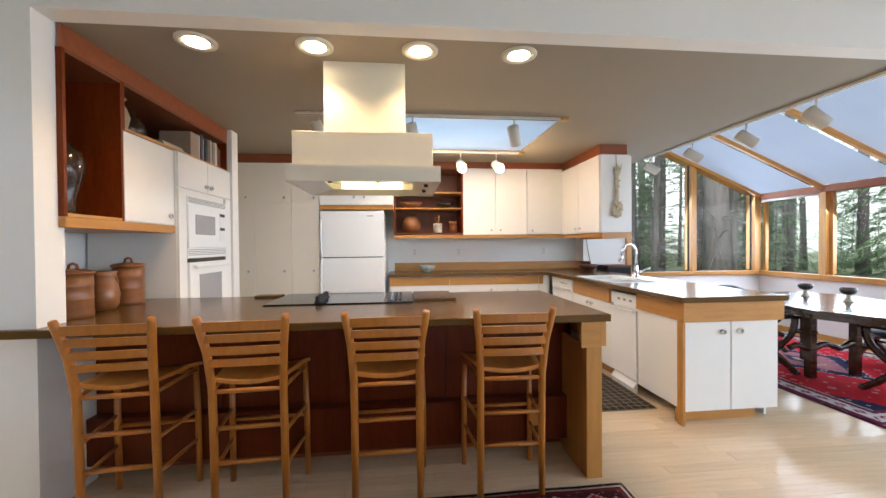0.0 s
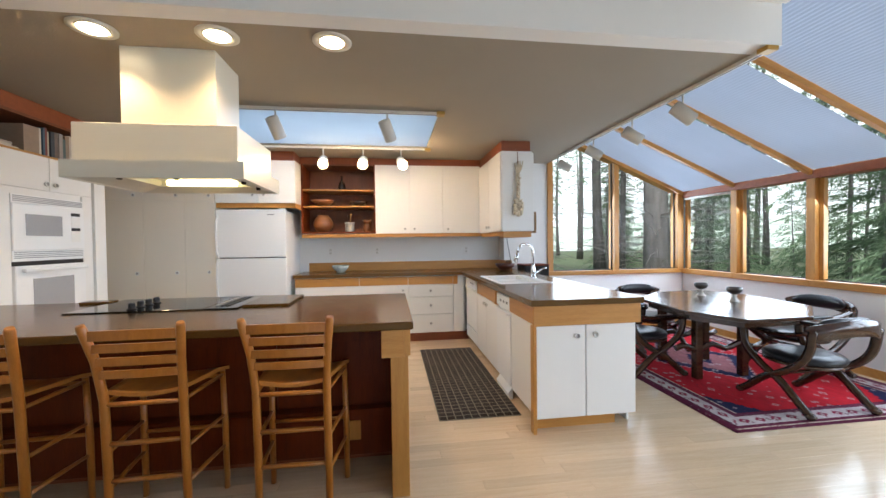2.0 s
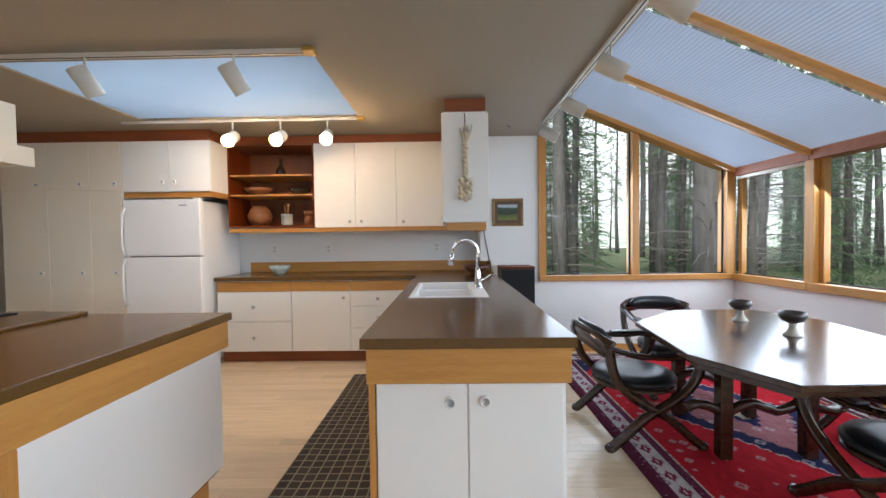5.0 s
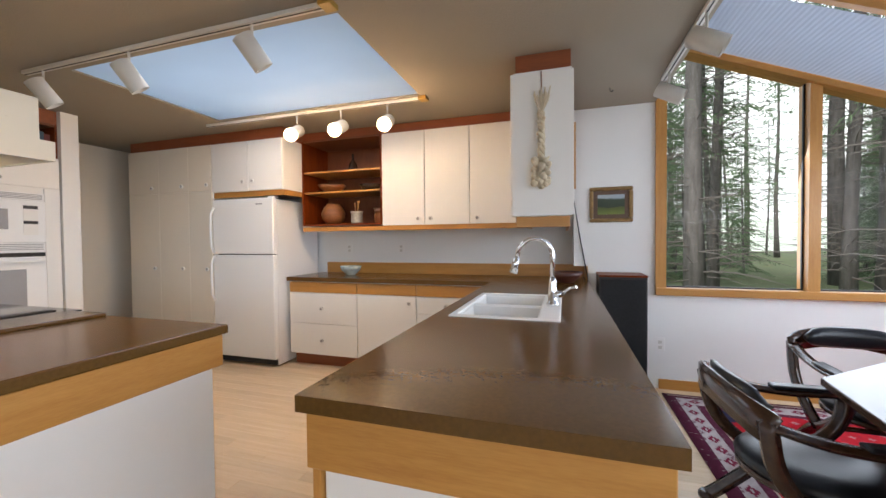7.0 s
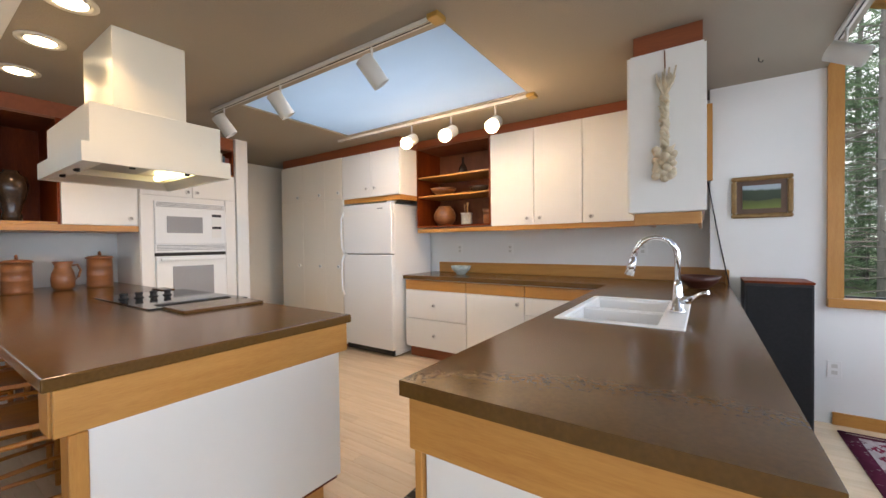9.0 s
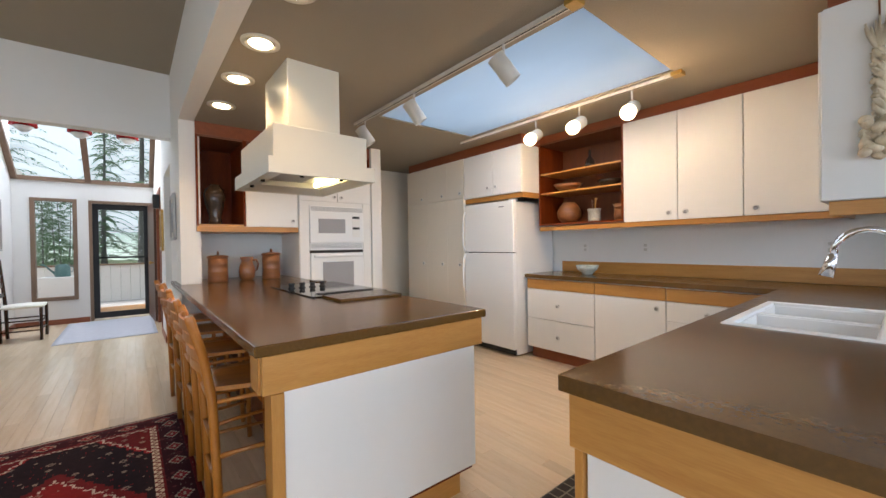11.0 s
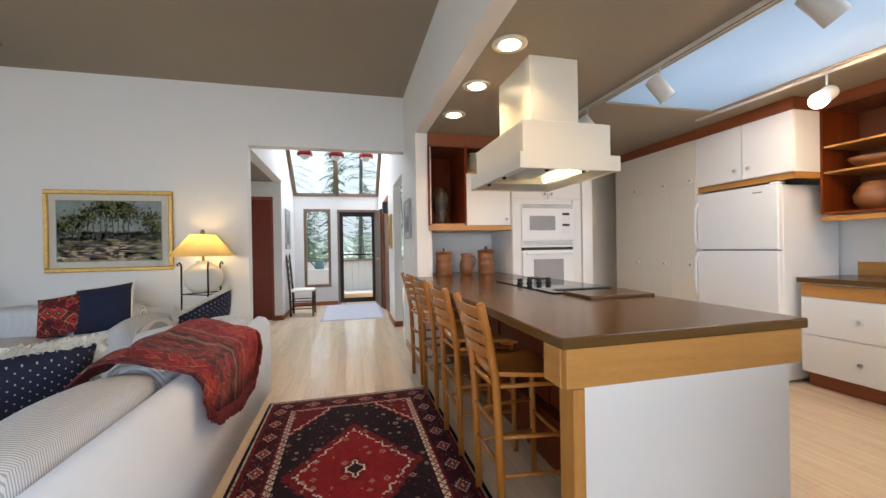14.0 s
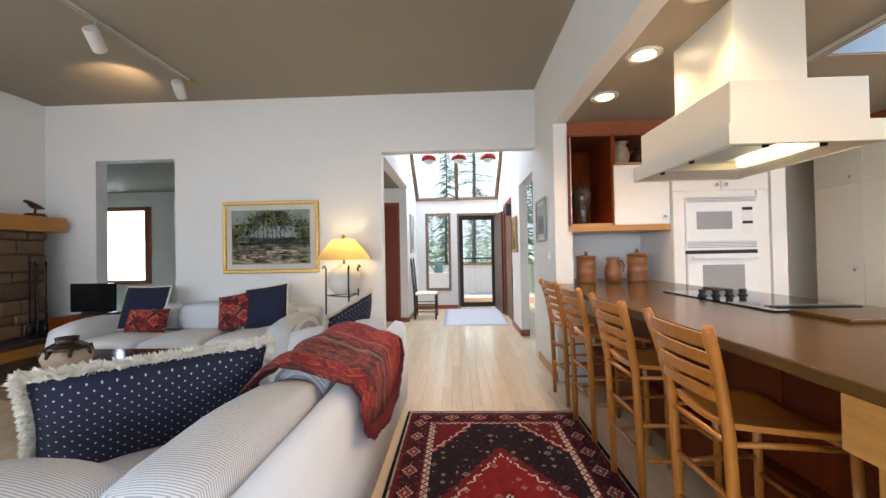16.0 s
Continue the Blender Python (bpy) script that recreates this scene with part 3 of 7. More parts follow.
# ---- range hood ----
hd = thing("range_hood", (0, 0, 0), "white island range hood with stepped box and lit underside", "range hood")
HOOD = mat("cream_hood_enamel", (0.66, 0.62, 0.52), 0.3, vary=0.01, scale=2)
piece("chimney", HOOD, hd, 2.216, 2.713, 3.463, 3.805, 1.945, CH, bevel=0.002)
piece("upper_box", HOOD, hd, 2.062, 2.873, 3.328, 3.92, 1.755, 1.958, bevel=0.003)
bm = bmesh.new()
for d in ((2.03, 2.915, 3.29, 3.31, 1.665, 1.757), (2.03, 2.915, 3.935, 3.955, 1.665, 1.757), (2.03, 2.05, 3.31, 3.935, 1.665, 1.757), (2.895, 2.915, 3.31, 3.935, 1.665, 1.757),
          (2.05, 2.895, 3.31, 3.935, 1.742, 1.7535)):
    box(bm, *d)
part("lip", bm, HOOD, hd)
bm = bmesh.new()
o = [(2.05, 3.31), (2.895, 3.31), (2.895, 3.935), (2.05, 3.935)]
q = [(2.20, 3.42), (2.76, 3.42), (2.76, 3.86), (2.20, 3.86)]
lo = [bm.verts.new((x, y, 1.668)) for x, y in o]
hi = [bm.verts.new((x, y, 1.70)) for x, y in q]
dp = [bm.verts.new((x, y, 1.738)) for x, y in q]
for k in range(4):
    bm.faces.new((lo[k], lo[(k + 1) % 4], hi[(k + 1) % 4], hi[k]))
    bm.faces.new((hi[k], hi[(k + 1) % 4], dp[(k + 1) % 4], dp[k]))
bm.faces.new(dp)
part("underside", bm, HOOD, hd)
bm = bmesh.new()
box(bm, 2.30, 2.66, 3.44, 3.68, 1.722, 1.735, bevel=0.002)
part("filter", bm, mat("hood_filter", (0.45, 0.44, 0.40), 0.4, metal=0.7), hd)
for x, y in ((2.27, 3.35), (2.55, 3.35), (2.84, 3.5), (2.84, 3.75)):
    bm = bmesh.new()
    lathe(bm, [(0.012, -0.012), (0.014, -0.004), (0.014, 0.006)], (x, y, 1.676), 12)
    part("button", bm, DARKMETAL, hd)
bm = bmesh.new()
tube(bm, [(2.27, 3.80, 1.715), (2.69, 3.80, 1.715)], 0.019, 14)
part("lamp_tube", bm, TUBE, hd, "glowing warm tube")

# ---- tall units, fridge, upper cabinets ----
pantry = [(0.42, 0.891), (0.891, 1.33), (1.33, 1.655)]
for k, (x0, x1) in enumerate(pantry):
    c = unit("pantry_cabinet", "tall laminate pantry cabinet, doors tinted cream for warm light", (x0, x1, 5.92, YB, 0.05, 2.31), group="pantry cabinets")
    piece("toe_kick", REDWOOD, c, x0, x1, 5.98, 6.0, 0, 0.05)
    front(c, "door", 'y-', 5.92, x0, x1, 0.05, 1.822, WARMLAM, [((0.824, 1.244, 1.59)[k], 0.99)], g=0.0014)
    front(c, "top_door", 'y-', 5.92, x0, x1, 1.822, 2.31, WARMLAM, [((0.80, 1.246, 1.60)[k], 1.885)], g=0.0014)
c = unit("fridge_cabinet", "white two-door cabinet above the fridge", (1.66, 2.565, 5.92, YB, 1.80, 2.31))
front(c, "door", 'y-', 5.92, 1.66, 2.142, 1.80, 2.31, None, [(2.08, 1.893)])
front(c, "door", 'y-', 5.92, 2.142, 2.565, 1.80, 2.31, None, [(2.205, 1.893)])
piece("rail", OAK, c, 1.66, 2.56, 5.93, 5.96, 1.745, 1.80)
piece("side_rail", OAKY, c, 2.53, 2.562, 5.96, YB, 1.745, 1.80)
fas = thing("cabinet_fascia", (0, 0, 0), "red-brown wooden fascia between cabinets and ceiling", "trim")
piece("board", REDWOOD, fas, 0.42, 2.55, 5.93, 5.95, 2.312, CH - 0.002)
piece("board", REDWOOD, fas, 2.53, 2.55, 5.95, 6.23, 2.312, CH - 0.002)
piece("board", REDWOOD, fas, 2.55, 4.92, 6.235, 6.255, 2.335, CH - 0.002)
piece("board", REDWOOD, fas, 4.925, 4.945, 5.22, 6.255, 2.30, CH - 0.002)
piece("board", REDWOOD, fas, 4.945, 5.235, 5.22, 5.24, 2.30, CH - 0.002)
piece("board", REDWOOD, fas, 5.235, 5.255, 5.22, 6.38, 2.30, CH - 0.002)

fr = thing("refrigerator", (0, 0, 0), "white top-freezer refrigerator with bowed handles", "refrigerator")
piece("body", APPLIANCE, fr, 1.672, 2.445, 5.955, 6.62, 0.02, 1.71, bevel=0.004)
piece("freezer_door", APPLIANCE, fr, 1.668, 2.45, 5.895, 5.953, 1.152, 1.722, bevel=0.008)
piece("fridge_door", APPLIANCE, fr, 1.668, 2.45, 5.895, 5.953, 0.085, 1.142, bevel=0.008)
piece("gasket", SHADOWGAP, fr, 1.69, 2.43, 5.945, 5.96, 1.13, 1.16)
piece("kick_grille", BLACK, fr, 1.69, 2.43, 5.935, 5.96, 0.02, 0.083)
piece("hinge_cover", APPLIANCE, fr, 2.37, 2.44, 5.91, 6.0, 1.722, 1.738, bevel=0.004)
for z0, z1 in ((1.16, 1.64), (0.66, 1.13)):
    bm = bmesh.new()
    tube(bm, [(1.69, 5.89, z0), (1.683, 5.862, z0 + 0.07), (1.683, 5.855, (z0 + z1) / 2), (1.683, 5.862, z1 - 0.07), (1.69, 5.89, z1)], 0.012, 10)
    part("handle", bm, APPLIANCE, fr)
piece("badge", GREYGLASS, fr, 2.24, 2.32, 5.893, 5.896, 1.655, 1.667)


def shelving(name, label, x0, x1, y0, y1, z0, z1, shelves, facing, dividers=()):
    """An open cherry niche: back, sides, floor and shelves."""
    t = thing(name, (0, 0, 0), label, "shelf")
    b = 0.018
    if facing == 'y-':
        piece("back", INNER, t, x0, x1, y1 - b, y1, z0, z1)
        piece("side", CHERRY, t, x0, x0 + b, y0, y1 - b, z0, z1)
        piece("side", CHERRY, t, x1 - b, x1, y0, y1 - b, z0, z1)
        piece("bottom", CHERRY, t, x0 + b, x1 - b, y0, y1 - b, z0, z0 + b)
        piece("top", INNER, t, x0 + b, x1 - b, y0, y1 - b, z1 - b, z1)
        for z in shelves:
            piece("shelf", OAK, t, x0 + b, x1 - b, y0 + 0.01, y1 - b, z - 0.009, z + 0.009, bevel=0.002)
    else:
        piece("back", CHERRY, t, x0, x0 + b, y0, y1, z0, z1)
        piece("side", CHERRY, t, x0 + b, x1, y0, y0 + b, z0, z1)
        piece("side", CHERRY, t, x0 + b, x1, y1 - b, y1, z0, z1)
        piece("bottom", OAKY, t, x0 + b, x1, y0 + b, y1 - b, z0, z0 + b)
        piece("top", INNER, t, x0 + b, x1, y0 + b, y1 - b, z1 - b, z1)
    return t


shelving("open_shelf", "open red-brown wooden shelf niche with two shelves", 2.567, 3.50, 6.20, YB, 1.44, 2.333, (1.786, 1.999), 'y-')
for x0, x1, splits in ((3.50, 4.39, 3.95), (4.39, 4.905, None)):
    c = unit("wall_cabinet", "white laminate wall cabinet", (x0, x1, 6.218, YB, 1.44, 2.333), group="wall cabinets")
    if splits:
        front(c, "door", 'y-', 6.218, x0, splits, 1.425, 2.333, None, [(3.886, 1.487)])
        front(c, "door", 'y-', 6.218, splits, x1, 1.425, 2.333, None, [(4.011, 1.487)])
    else:
        front(c, "door", 'y-', 6.218, x0, x1, 1.425, 2.333, None, [(4.463, 1.48)])
    piece("bottom", OAK, c, x0, x1, 6.24, YB, 1.395, 1.439)
rl = thing("light_rail", (0, 0, 0), "oak rail along the bottom of the wall cabinets", "trim")
piece("rail", OAK, rl, 2.567, 4.93, 6.205, 6.235, 1.382, 1.424, bevel=0.002)
piece("rail", OAK, rl, 4.93, 5.25, 5.19, 5.21, 1.352, 1.418, bevel=0.002)
piece("rail", OAKY, rl, 4.93, 4.95, 5.21, 6.205, 1.37, 1.418, bevel=0.002)
piece("rail", OAKY, rl, 5.23, 5.25, 5.21, 6.38, 1.352, 1.418, bevel=0.002)
c = unit("end_wall_cabinet", "white wall cabinet hanging above the peninsula", (4.915, 5.262, 5.178, YA - 0.002, 1.42, 2.30), group="wall cabinets")
front(c, "end_panel", 'y-', 5.178, 4.905, 5.275, 1.418, 2.285)
front(c, "door", 'x-', 4.915, 5.18, 5.70, 1.42, 2.30, None, [(5.64, 1.48)])
front(c, "door", 'x-', 4.915, 5.70, 6.21, 1.42, 2.30, None, [(5.76, 1.48)])
piece("back_strip", OAKZ, c, 5.275, 5.315, 6.33, 6.38, 1.72, 2.30, label="narrow oak strip")
bm = bmesh.new()
tube(bm, [(5.285, YA - 0.006, 1.72), (5.35, YA - 0.006, 1.30), (5.418, YA - 0.006, 0.92)], 0.004, 6)
part("cord", bm, BLACK, c, "thin black cord")

# ---- oven wall ----
XO = 1.0
shelving("vase_niche", "tall open cherry niche above the counter", 0.40, XO, 3.165, 3.578, 1.455, 2.305, (), 'x+')
shelving("book_shelf", "long open cherry shelf below the ceiling", 0.40, XO, 3.578, 4.955, 2.015, 2.305, (), 'x+')
c = unit("oven_wall_cabinet", "white wall cabinet beside the ovens", (0.40, XO - 0.018, 3.58, 4.088, 1.455, 2.013))
front(c, "door", 'x+', XO - 0.018, 3.58, 4.09, 1.455, 2.013, None, [(4.03, 1.52)])
rl = thing("shelf_rail", (0, 0, 0), "oak rail below the niche and wall cabinet", "trim")
piece("rail", OAKY, rl, 0.40, XO + 0.004, 3.165, 4.088, 1.40, 1.453, bevel=0.002)
piece("fascia", REDWOOD, rl, XO - 0.02, XO, 3.165, 4.955, 2.307, CH - 0.002)
t = unit("oven_cabinet", "tall white cabinet around the built-in ovens", (0.40, XO + 0.01, 4.092, 4.95, 0.0, 2.013))
piece("end_panel", LAMINATE, t, 0.40, XO + 0.045, 4.957, 5.085, 0.0, CH - 0.001)
front(t, "door", 'x+', XO + 0.01, 4.092, 4.525, 1.745, 2.013, None, [(4.482, 1.80)])
front(t, "door", 'x+', XO + 0.01, 4.525, 4.95, 1.745, 2.013, None, [(4.565, 1.80)])
front(t, "frame", 'x+', XO + 0.01, 4.092, 4.20, 0.10, 1.745)
front(t, "frame", 'x+', XO + 0.01, 4.84, 4.95, 0.10, 1.745)
front(t, "drawer_front", 'x+', XO + 0.01, 4.20, 4.84, 0.10, 0.55)
ov = thing("wall_oven", (0, 0, 0), "white built-in microwave and oven with grey windows", "oven")
X1 = XO + 0.011
piece("microwave_door", APPLIANCE, ov, X1, X1 + 0.03, 4.20, 4.84, 1.285, 1.63, bevel=0.005)
mw = piece("microwave_window", GREYGLASS, ov, X1 + 0.03, X1 + 0.034, 4.295, 4.61, 1.395, 1.555, bevel=0.0015)
piece("frame", APPLIANCE, ov, X1, X1 + 0.02, 4.20, 4.84, 1.205, 1.285, bevel=0.002)
piece("top_frame", APPLIANCE, ov, X1, X1 + 0.02, 4.20, 4.84, 1.63, 1.695, bevel=0.002)
for k in range(4):
    piece("vent_slat", GREYGLASS, ov, X1 + 0.02, X1 + 0.024, 4.215, 4.825, 1.644 + 0.012 * k, 1.650 + 0.012 * k)
    piece("vent_slat", GREYGLASS, ov, X1 + 0.02, X1 + 0.024, 4.215, 4.825, 1.228 + 0.014 * k, 1.234 + 0.014 * k)
piece("display", BLACK, ov, X1 + 0.03, X1 + 0.033, 4.70, 4.79, 1.563, 1.59)
piece("display", BLACK, ov, X1 + 0.03, X1 + 0.033, 4.70, 4.79, 1.44, 1.465)
piece("keypad", LAMINATE, ov, X1 + 0.03, X1 + 0.032, 4.70, 4.79, 1.35, 1.555)
piece("dark_gap", SHADOWGAP, ov, X1, X1 + 0.012, 4.20, 4.84, 1.172, 1.205)
piece("oven_door", APPLIANCE, ov, X1, X1 + 0.035, 4.205, 4.835, 0.56, 1.172, bevel=0.005)
piece("oven_window", GREYGLASS, ov, X1 + 0.035, X1 + 0.039, 4.335, 4.705, 0.74, 1.072, bevel=0.0015)
bm = bmesh.new()
box(bm, X1 + 0.05, X1 + 0.08, 4.23, 4.81, 1.125, 1.155, bevel=0.008, seg=2)
box(bm, X1 + 0.034, X1 + 0.052, 4.25, 4.29, 1.128, 1.152)
box(bm, X1 + 0.034, X1 + 0.052, 4.75, 4.79, 1.128, 1.152)
part("handle", bm, APPLIANCE, ov)

# ---- lights in the kitchen ceiling ----
for k, x in enumerate((1.575, 2.205, 2.80, 3.39)):
    rc = thing("recessed_light", (x, 3.29, CH), "lit recessed ceiling light with white trim ring", "ceiling light", "recessed lights")
    bm = bmesh.new()
    lathe(bm, [(0.105, -0.001), (0.105, -0.008), (0.078, -0.010), (0.074, -0.001)], sides=28)
    part("trim_ring", bm, HOOD, rc)
    bm = bmesh.new()
    lathe(bm, [(0.066, -0.0075), (0.060, -0.013), (0.03, -0.017), (0.002, -0.018)], sides=24)
    part("bulb", bm, BULB, rc, "glowing bulb")
    lamp("recessed_lamp", 'SPOT', look((x, 3.29, CH - 0.03), (x, 3.29, 0)), 34, WARM, cone=radians(125), radius=0.06)


def track(name, p, q, heads, label, down=0.0):
    """A track with its end cap and cylinder heads: (along, aim, lit)."""
    t = thing(name, (0, 0, 0), label, "track light")
    p, q = Vector(p), Vector(q)
    d = (q - p).normalized()
    s = Vector((-d.y, d.x, 0)) * 0.018
    bm = bmesh.new()
    x0, x1 = sorted((p.x, q.x))
    y0, y1 = sorted((p.y, q.y))
    wx, wy = (0, 0.018) if abs(d.x) > 0.5 else (0.018, 0)
    box(bm, x0 - wx, x1 + wx, y0 - wy, y1 + wy, p.z, p.z + 0.022)
    part("rail", bm, TRACKP, t)
    bm = bmesh.new()
    gx, gy = (0, 0.004) if abs(d.x) > 0.5 else (0.004, 0)
    box(bm, x0 - gx, x1 + gx, y0 - gy, y1 + gy, p.z - 0.002, p.z + 0.003)
    part("slot", bm, DARKMETAL, t)
    bm = bmesh.new()
    e = q + d * 0.07
    ex = (min(q.x, e.x) - wx * 2.2, max(q.x, e.x) + wx * 2.2, min(q.y, e.y) - wy * 2.2, max(q.y, e.y) + wy * 2.2)
    box(bm, *ex, p.z - 0.004, p.z + 0.0245, bevel=0.004)
    part("feed_box", bm, BRASS, t, "brass-coloured end box")
    for along, aim, lit in heads:
        at = p + d * along
        aim = Vector(aim).normalized()
        c = at + Vector((0, 0, -0.14))
        bm = bmesh.new()
        tube(bm, [at + Vector((0, 0, 0.0)), at + Vector((0, 0, -0.075))], 0.007, 8)
        part("stem", bm, TRACKP, t)
        bm = bmesh.new()
        back = 0.045 if lit else 0.085
        tube(bm, [c - aim * back, c - aim * (back - 0.005), c + aim * 0.09], [0.038, 0.052, 0.052], 20, caps=False)
        bm.faces.new([v for v in bm.verts[:20]])
        tube(bm, [c + aim * 0.09, c + aim * 0.03], [0.047, 0.045], 20, caps=False)
        head = part("head", bm, TRACKP, t)
        bm = bmesh.new()
        if lit:
            lathe(bm, [(0.056 * math.sin(math.pi * j / 10) + 0.0005, -0.056 * math.cos(math.pi * j / 10)) for j in range(11)], c + aim * 0.115, 18)
        else:
            tube(bm, [c + aim * 0.02, c + aim * 0.05, c + aim * 0.068, c + aim * 0.08], [0.040, 0.043, 0.03, 0.008], 18)
        part("bulb", bm, BULBHOT if lit else OPAL, head, "glowing bulb" if lit else "")
        if lit:
            lamp("track_lamp", 'POINT', pose(*(c + aim * 0.185)), 18, WARM, radius=0.03)
    return t


TRACKP = mat("track_enamel", (0.60, 0.575, 0.52), 0.45, vary=0.02)
BRASS = mat("brass_box", (0.40, 0.24, 0.05), 0.4, metal=0.3, vary=0.1)
OPAL = mat("unlit_bulb", (0.6, 0.6, 0.58), 0.3)
BULBHOT = emit("lit_track_bulb", (1.0, 0.74, 0.42), 16)
track("track_light", (1.80, 4.38, CH - 0.024), (4.10, 4.38, CH - 0.024), [(0.19, (0.25, 0.5, -0.8), False), (0.98, (0.25, 0.5, -0.8), False), (1.88, (0.32, 0.5, -0.75), False)], "white ceiling track with three unlit cylinder spots")
track("track_light", (1.90, 5.66, CH - 0.024), (4.11, 5.66, CH - 0.024), [(1.04, (0.10, -0.9, -0.5), True), (1.49, (0.0, -0.9, -0.5), True), (1.93, (0.15, -0.9, -0.5), True)], "white ceiling track with three lit cylinder spots")
track("track_light", (5.895, 5.87, CH - 0.024), (5.895, 3.11, CH - 0.024), [(0.15, (0.8, -0.2, -0.5), False), (0.86, (0.8, -0.2, -0.5), False), (1.53, (0.8, -0.15, -0.5), False), (2.14, (0.75, -0.15, -0.6), False)], "white ceiling track with unlit cylinder spots along the ceiling edge")

# ---- bar stools ----


def bar_stool(at, turn):
    t = thing("bar_stool", (0, 0, 0), "honey-coloured ladder-back wooden bar stool at the island", "stool", "bar stools")
    def post(p, name, r=0.016):
        bm = bmesh.new()
        tube(bm, p, [r * 0.9] + [r] * (len(p) - 2) + [r * 0.8], 10)
        part(name, bm, STOOLW, t)
    for s in (-1, 1):
        post([(s * 0.160, 0.0, 0.0), (s * 0.158, -0.008, 0.35), (s * 0.158, -0.02, 0.64), (s * 0.168, -0.05, 0.82), (s * 0.188, -0.092, 0.97), (s * 0.190, -0.096, 0.984)], "back_post", 0.0185)
        post([(s * 0.198, 0.325, 0.0), (s * 0.197, 0.32, 0.35), (s * 0.192, 0.31, 0.64)], "front_leg", 0.0165)
        for z, y0 in ((0.62, -0.02), (0.40, -0.01), (0.235, -0.006)):
            post([(s * 0.158, y0, z), (s * 0.176, 0.14, z + 0.003), (s * 0.195, 0.315, z)], "side_rung", 0.010)
    for z, y in ((0.62, -0.02), (0.443, -0.012), (0.275, -0.006)):
        post([(-0.156, y, z), (0, y, z), (0.156, y, z)], "back_rung", 0.0115)
    for z in (0.34, 0.61):
        post([(-0.194, 0.32, z), (0, 0.32, z), (0.194, 0.32, z)], "front_rung", 0.011)
    for z, h in ((0.935, 0.042), (0.878, 0.036), (0.818, 0.036), (0.760, 0.034)):
        bm = bmesh.new()
        n, rows = 8, []
        f = (z - 0.66) / 0.325
        w, yb = 0.160 + 0.028 * f, -0.022 - 0.070 * f
        for k in range(n + 1):
            u = -1 + 2 * k / n
            y = yb - 0.028 * (1 - u * u)
            lift = 0.006 * (1 - u * u)
            rows.append([bm.verts.new((u * w, y + dy, z + dz + lift)) for dy, dz in ((-0.006, -h / 2), (0.006, -h / 2), (0.006, h / 2), (-0.006, h / 2))])
        for a, b in zip(rows, rows[1:]):
            for k in range(4):
                bm.faces.new((a[k], a[(k + 1) % 4], b[(k + 1) % 4], b[k]))
        bm.faces.new(rows[0])
        bm.faces.new(list(reversed(rows[-1])))
        part("slat", bm, STOOLW, t)
    bm = bmesh.new()
    n, rows = 10, []
    for j in range(n + 1):
        v = j / n
        y = -0.012 + 0.355 * v
        hw = 0.154 + 0.060 * v
        row = []
        for i in range(n + 1):
            u = -1 + 2 * i / n
            row.append((u * hw, y, 0.650 + 0.020 * u * u + 0.012 * (1 - v) ** 2 - 0.014 * max(0, v - 0.8) * 5))
        rows.append(row)
    up = [[bm.verts.new(p) for p in r] for r in rows]
    dn = [[bm.verts.new((p[0], p[1], p[2] - 0.018)) for p in r] for r in rows]
    for j in range(n):
        for i in range(n):
            bm.faces.new((up[j][i], up[j][i + 1], up[j + 1][i + 1], up[j + 1][i])).smooth = True
            bm.faces.new((dn[j][i], dn[j + 1][i], dn[j + 1][i + 1], dn[j][i + 1])).smooth = True
    for i in range(n):
        bm.faces.new((up[0][i], dn[0][i], dn[0][i + 1], up[0][i + 1]))
        bm.faces.new((up[n][i], up[n][i + 1], dn[n][i + 1], dn[n][i]))
        bm.faces.new((up[i][0], up[i + 1][0], dn[i + 1][0], dn[i][0]))
        bm.faces.new((up[i][n], dn[i][n], dn[i + 1][n], up[i + 1][n]))
    part("seat", bm, SEATW, t, "dished seat")
    t.matrix_world = pose(*at, 0, 0, turn)
    return t


SEATW = mat("stool_seat_wood", (0.58, 0.23, 0.035), 0.3, dark=(0.38, 0.14, 0.03), scale=6, stretch=(4, 0.8, 4), bump=0.04)
stool = bar_stool((3.231, 2.955, 0), -1)
for x, y, r in ((2.608, 2.955, 1), (1.96, 2.955, 3), (1.382, 2.955, 4)):
    copy_thing(stool, pose(x, y, 0, 0, 0, r))

# ---- rugs ----


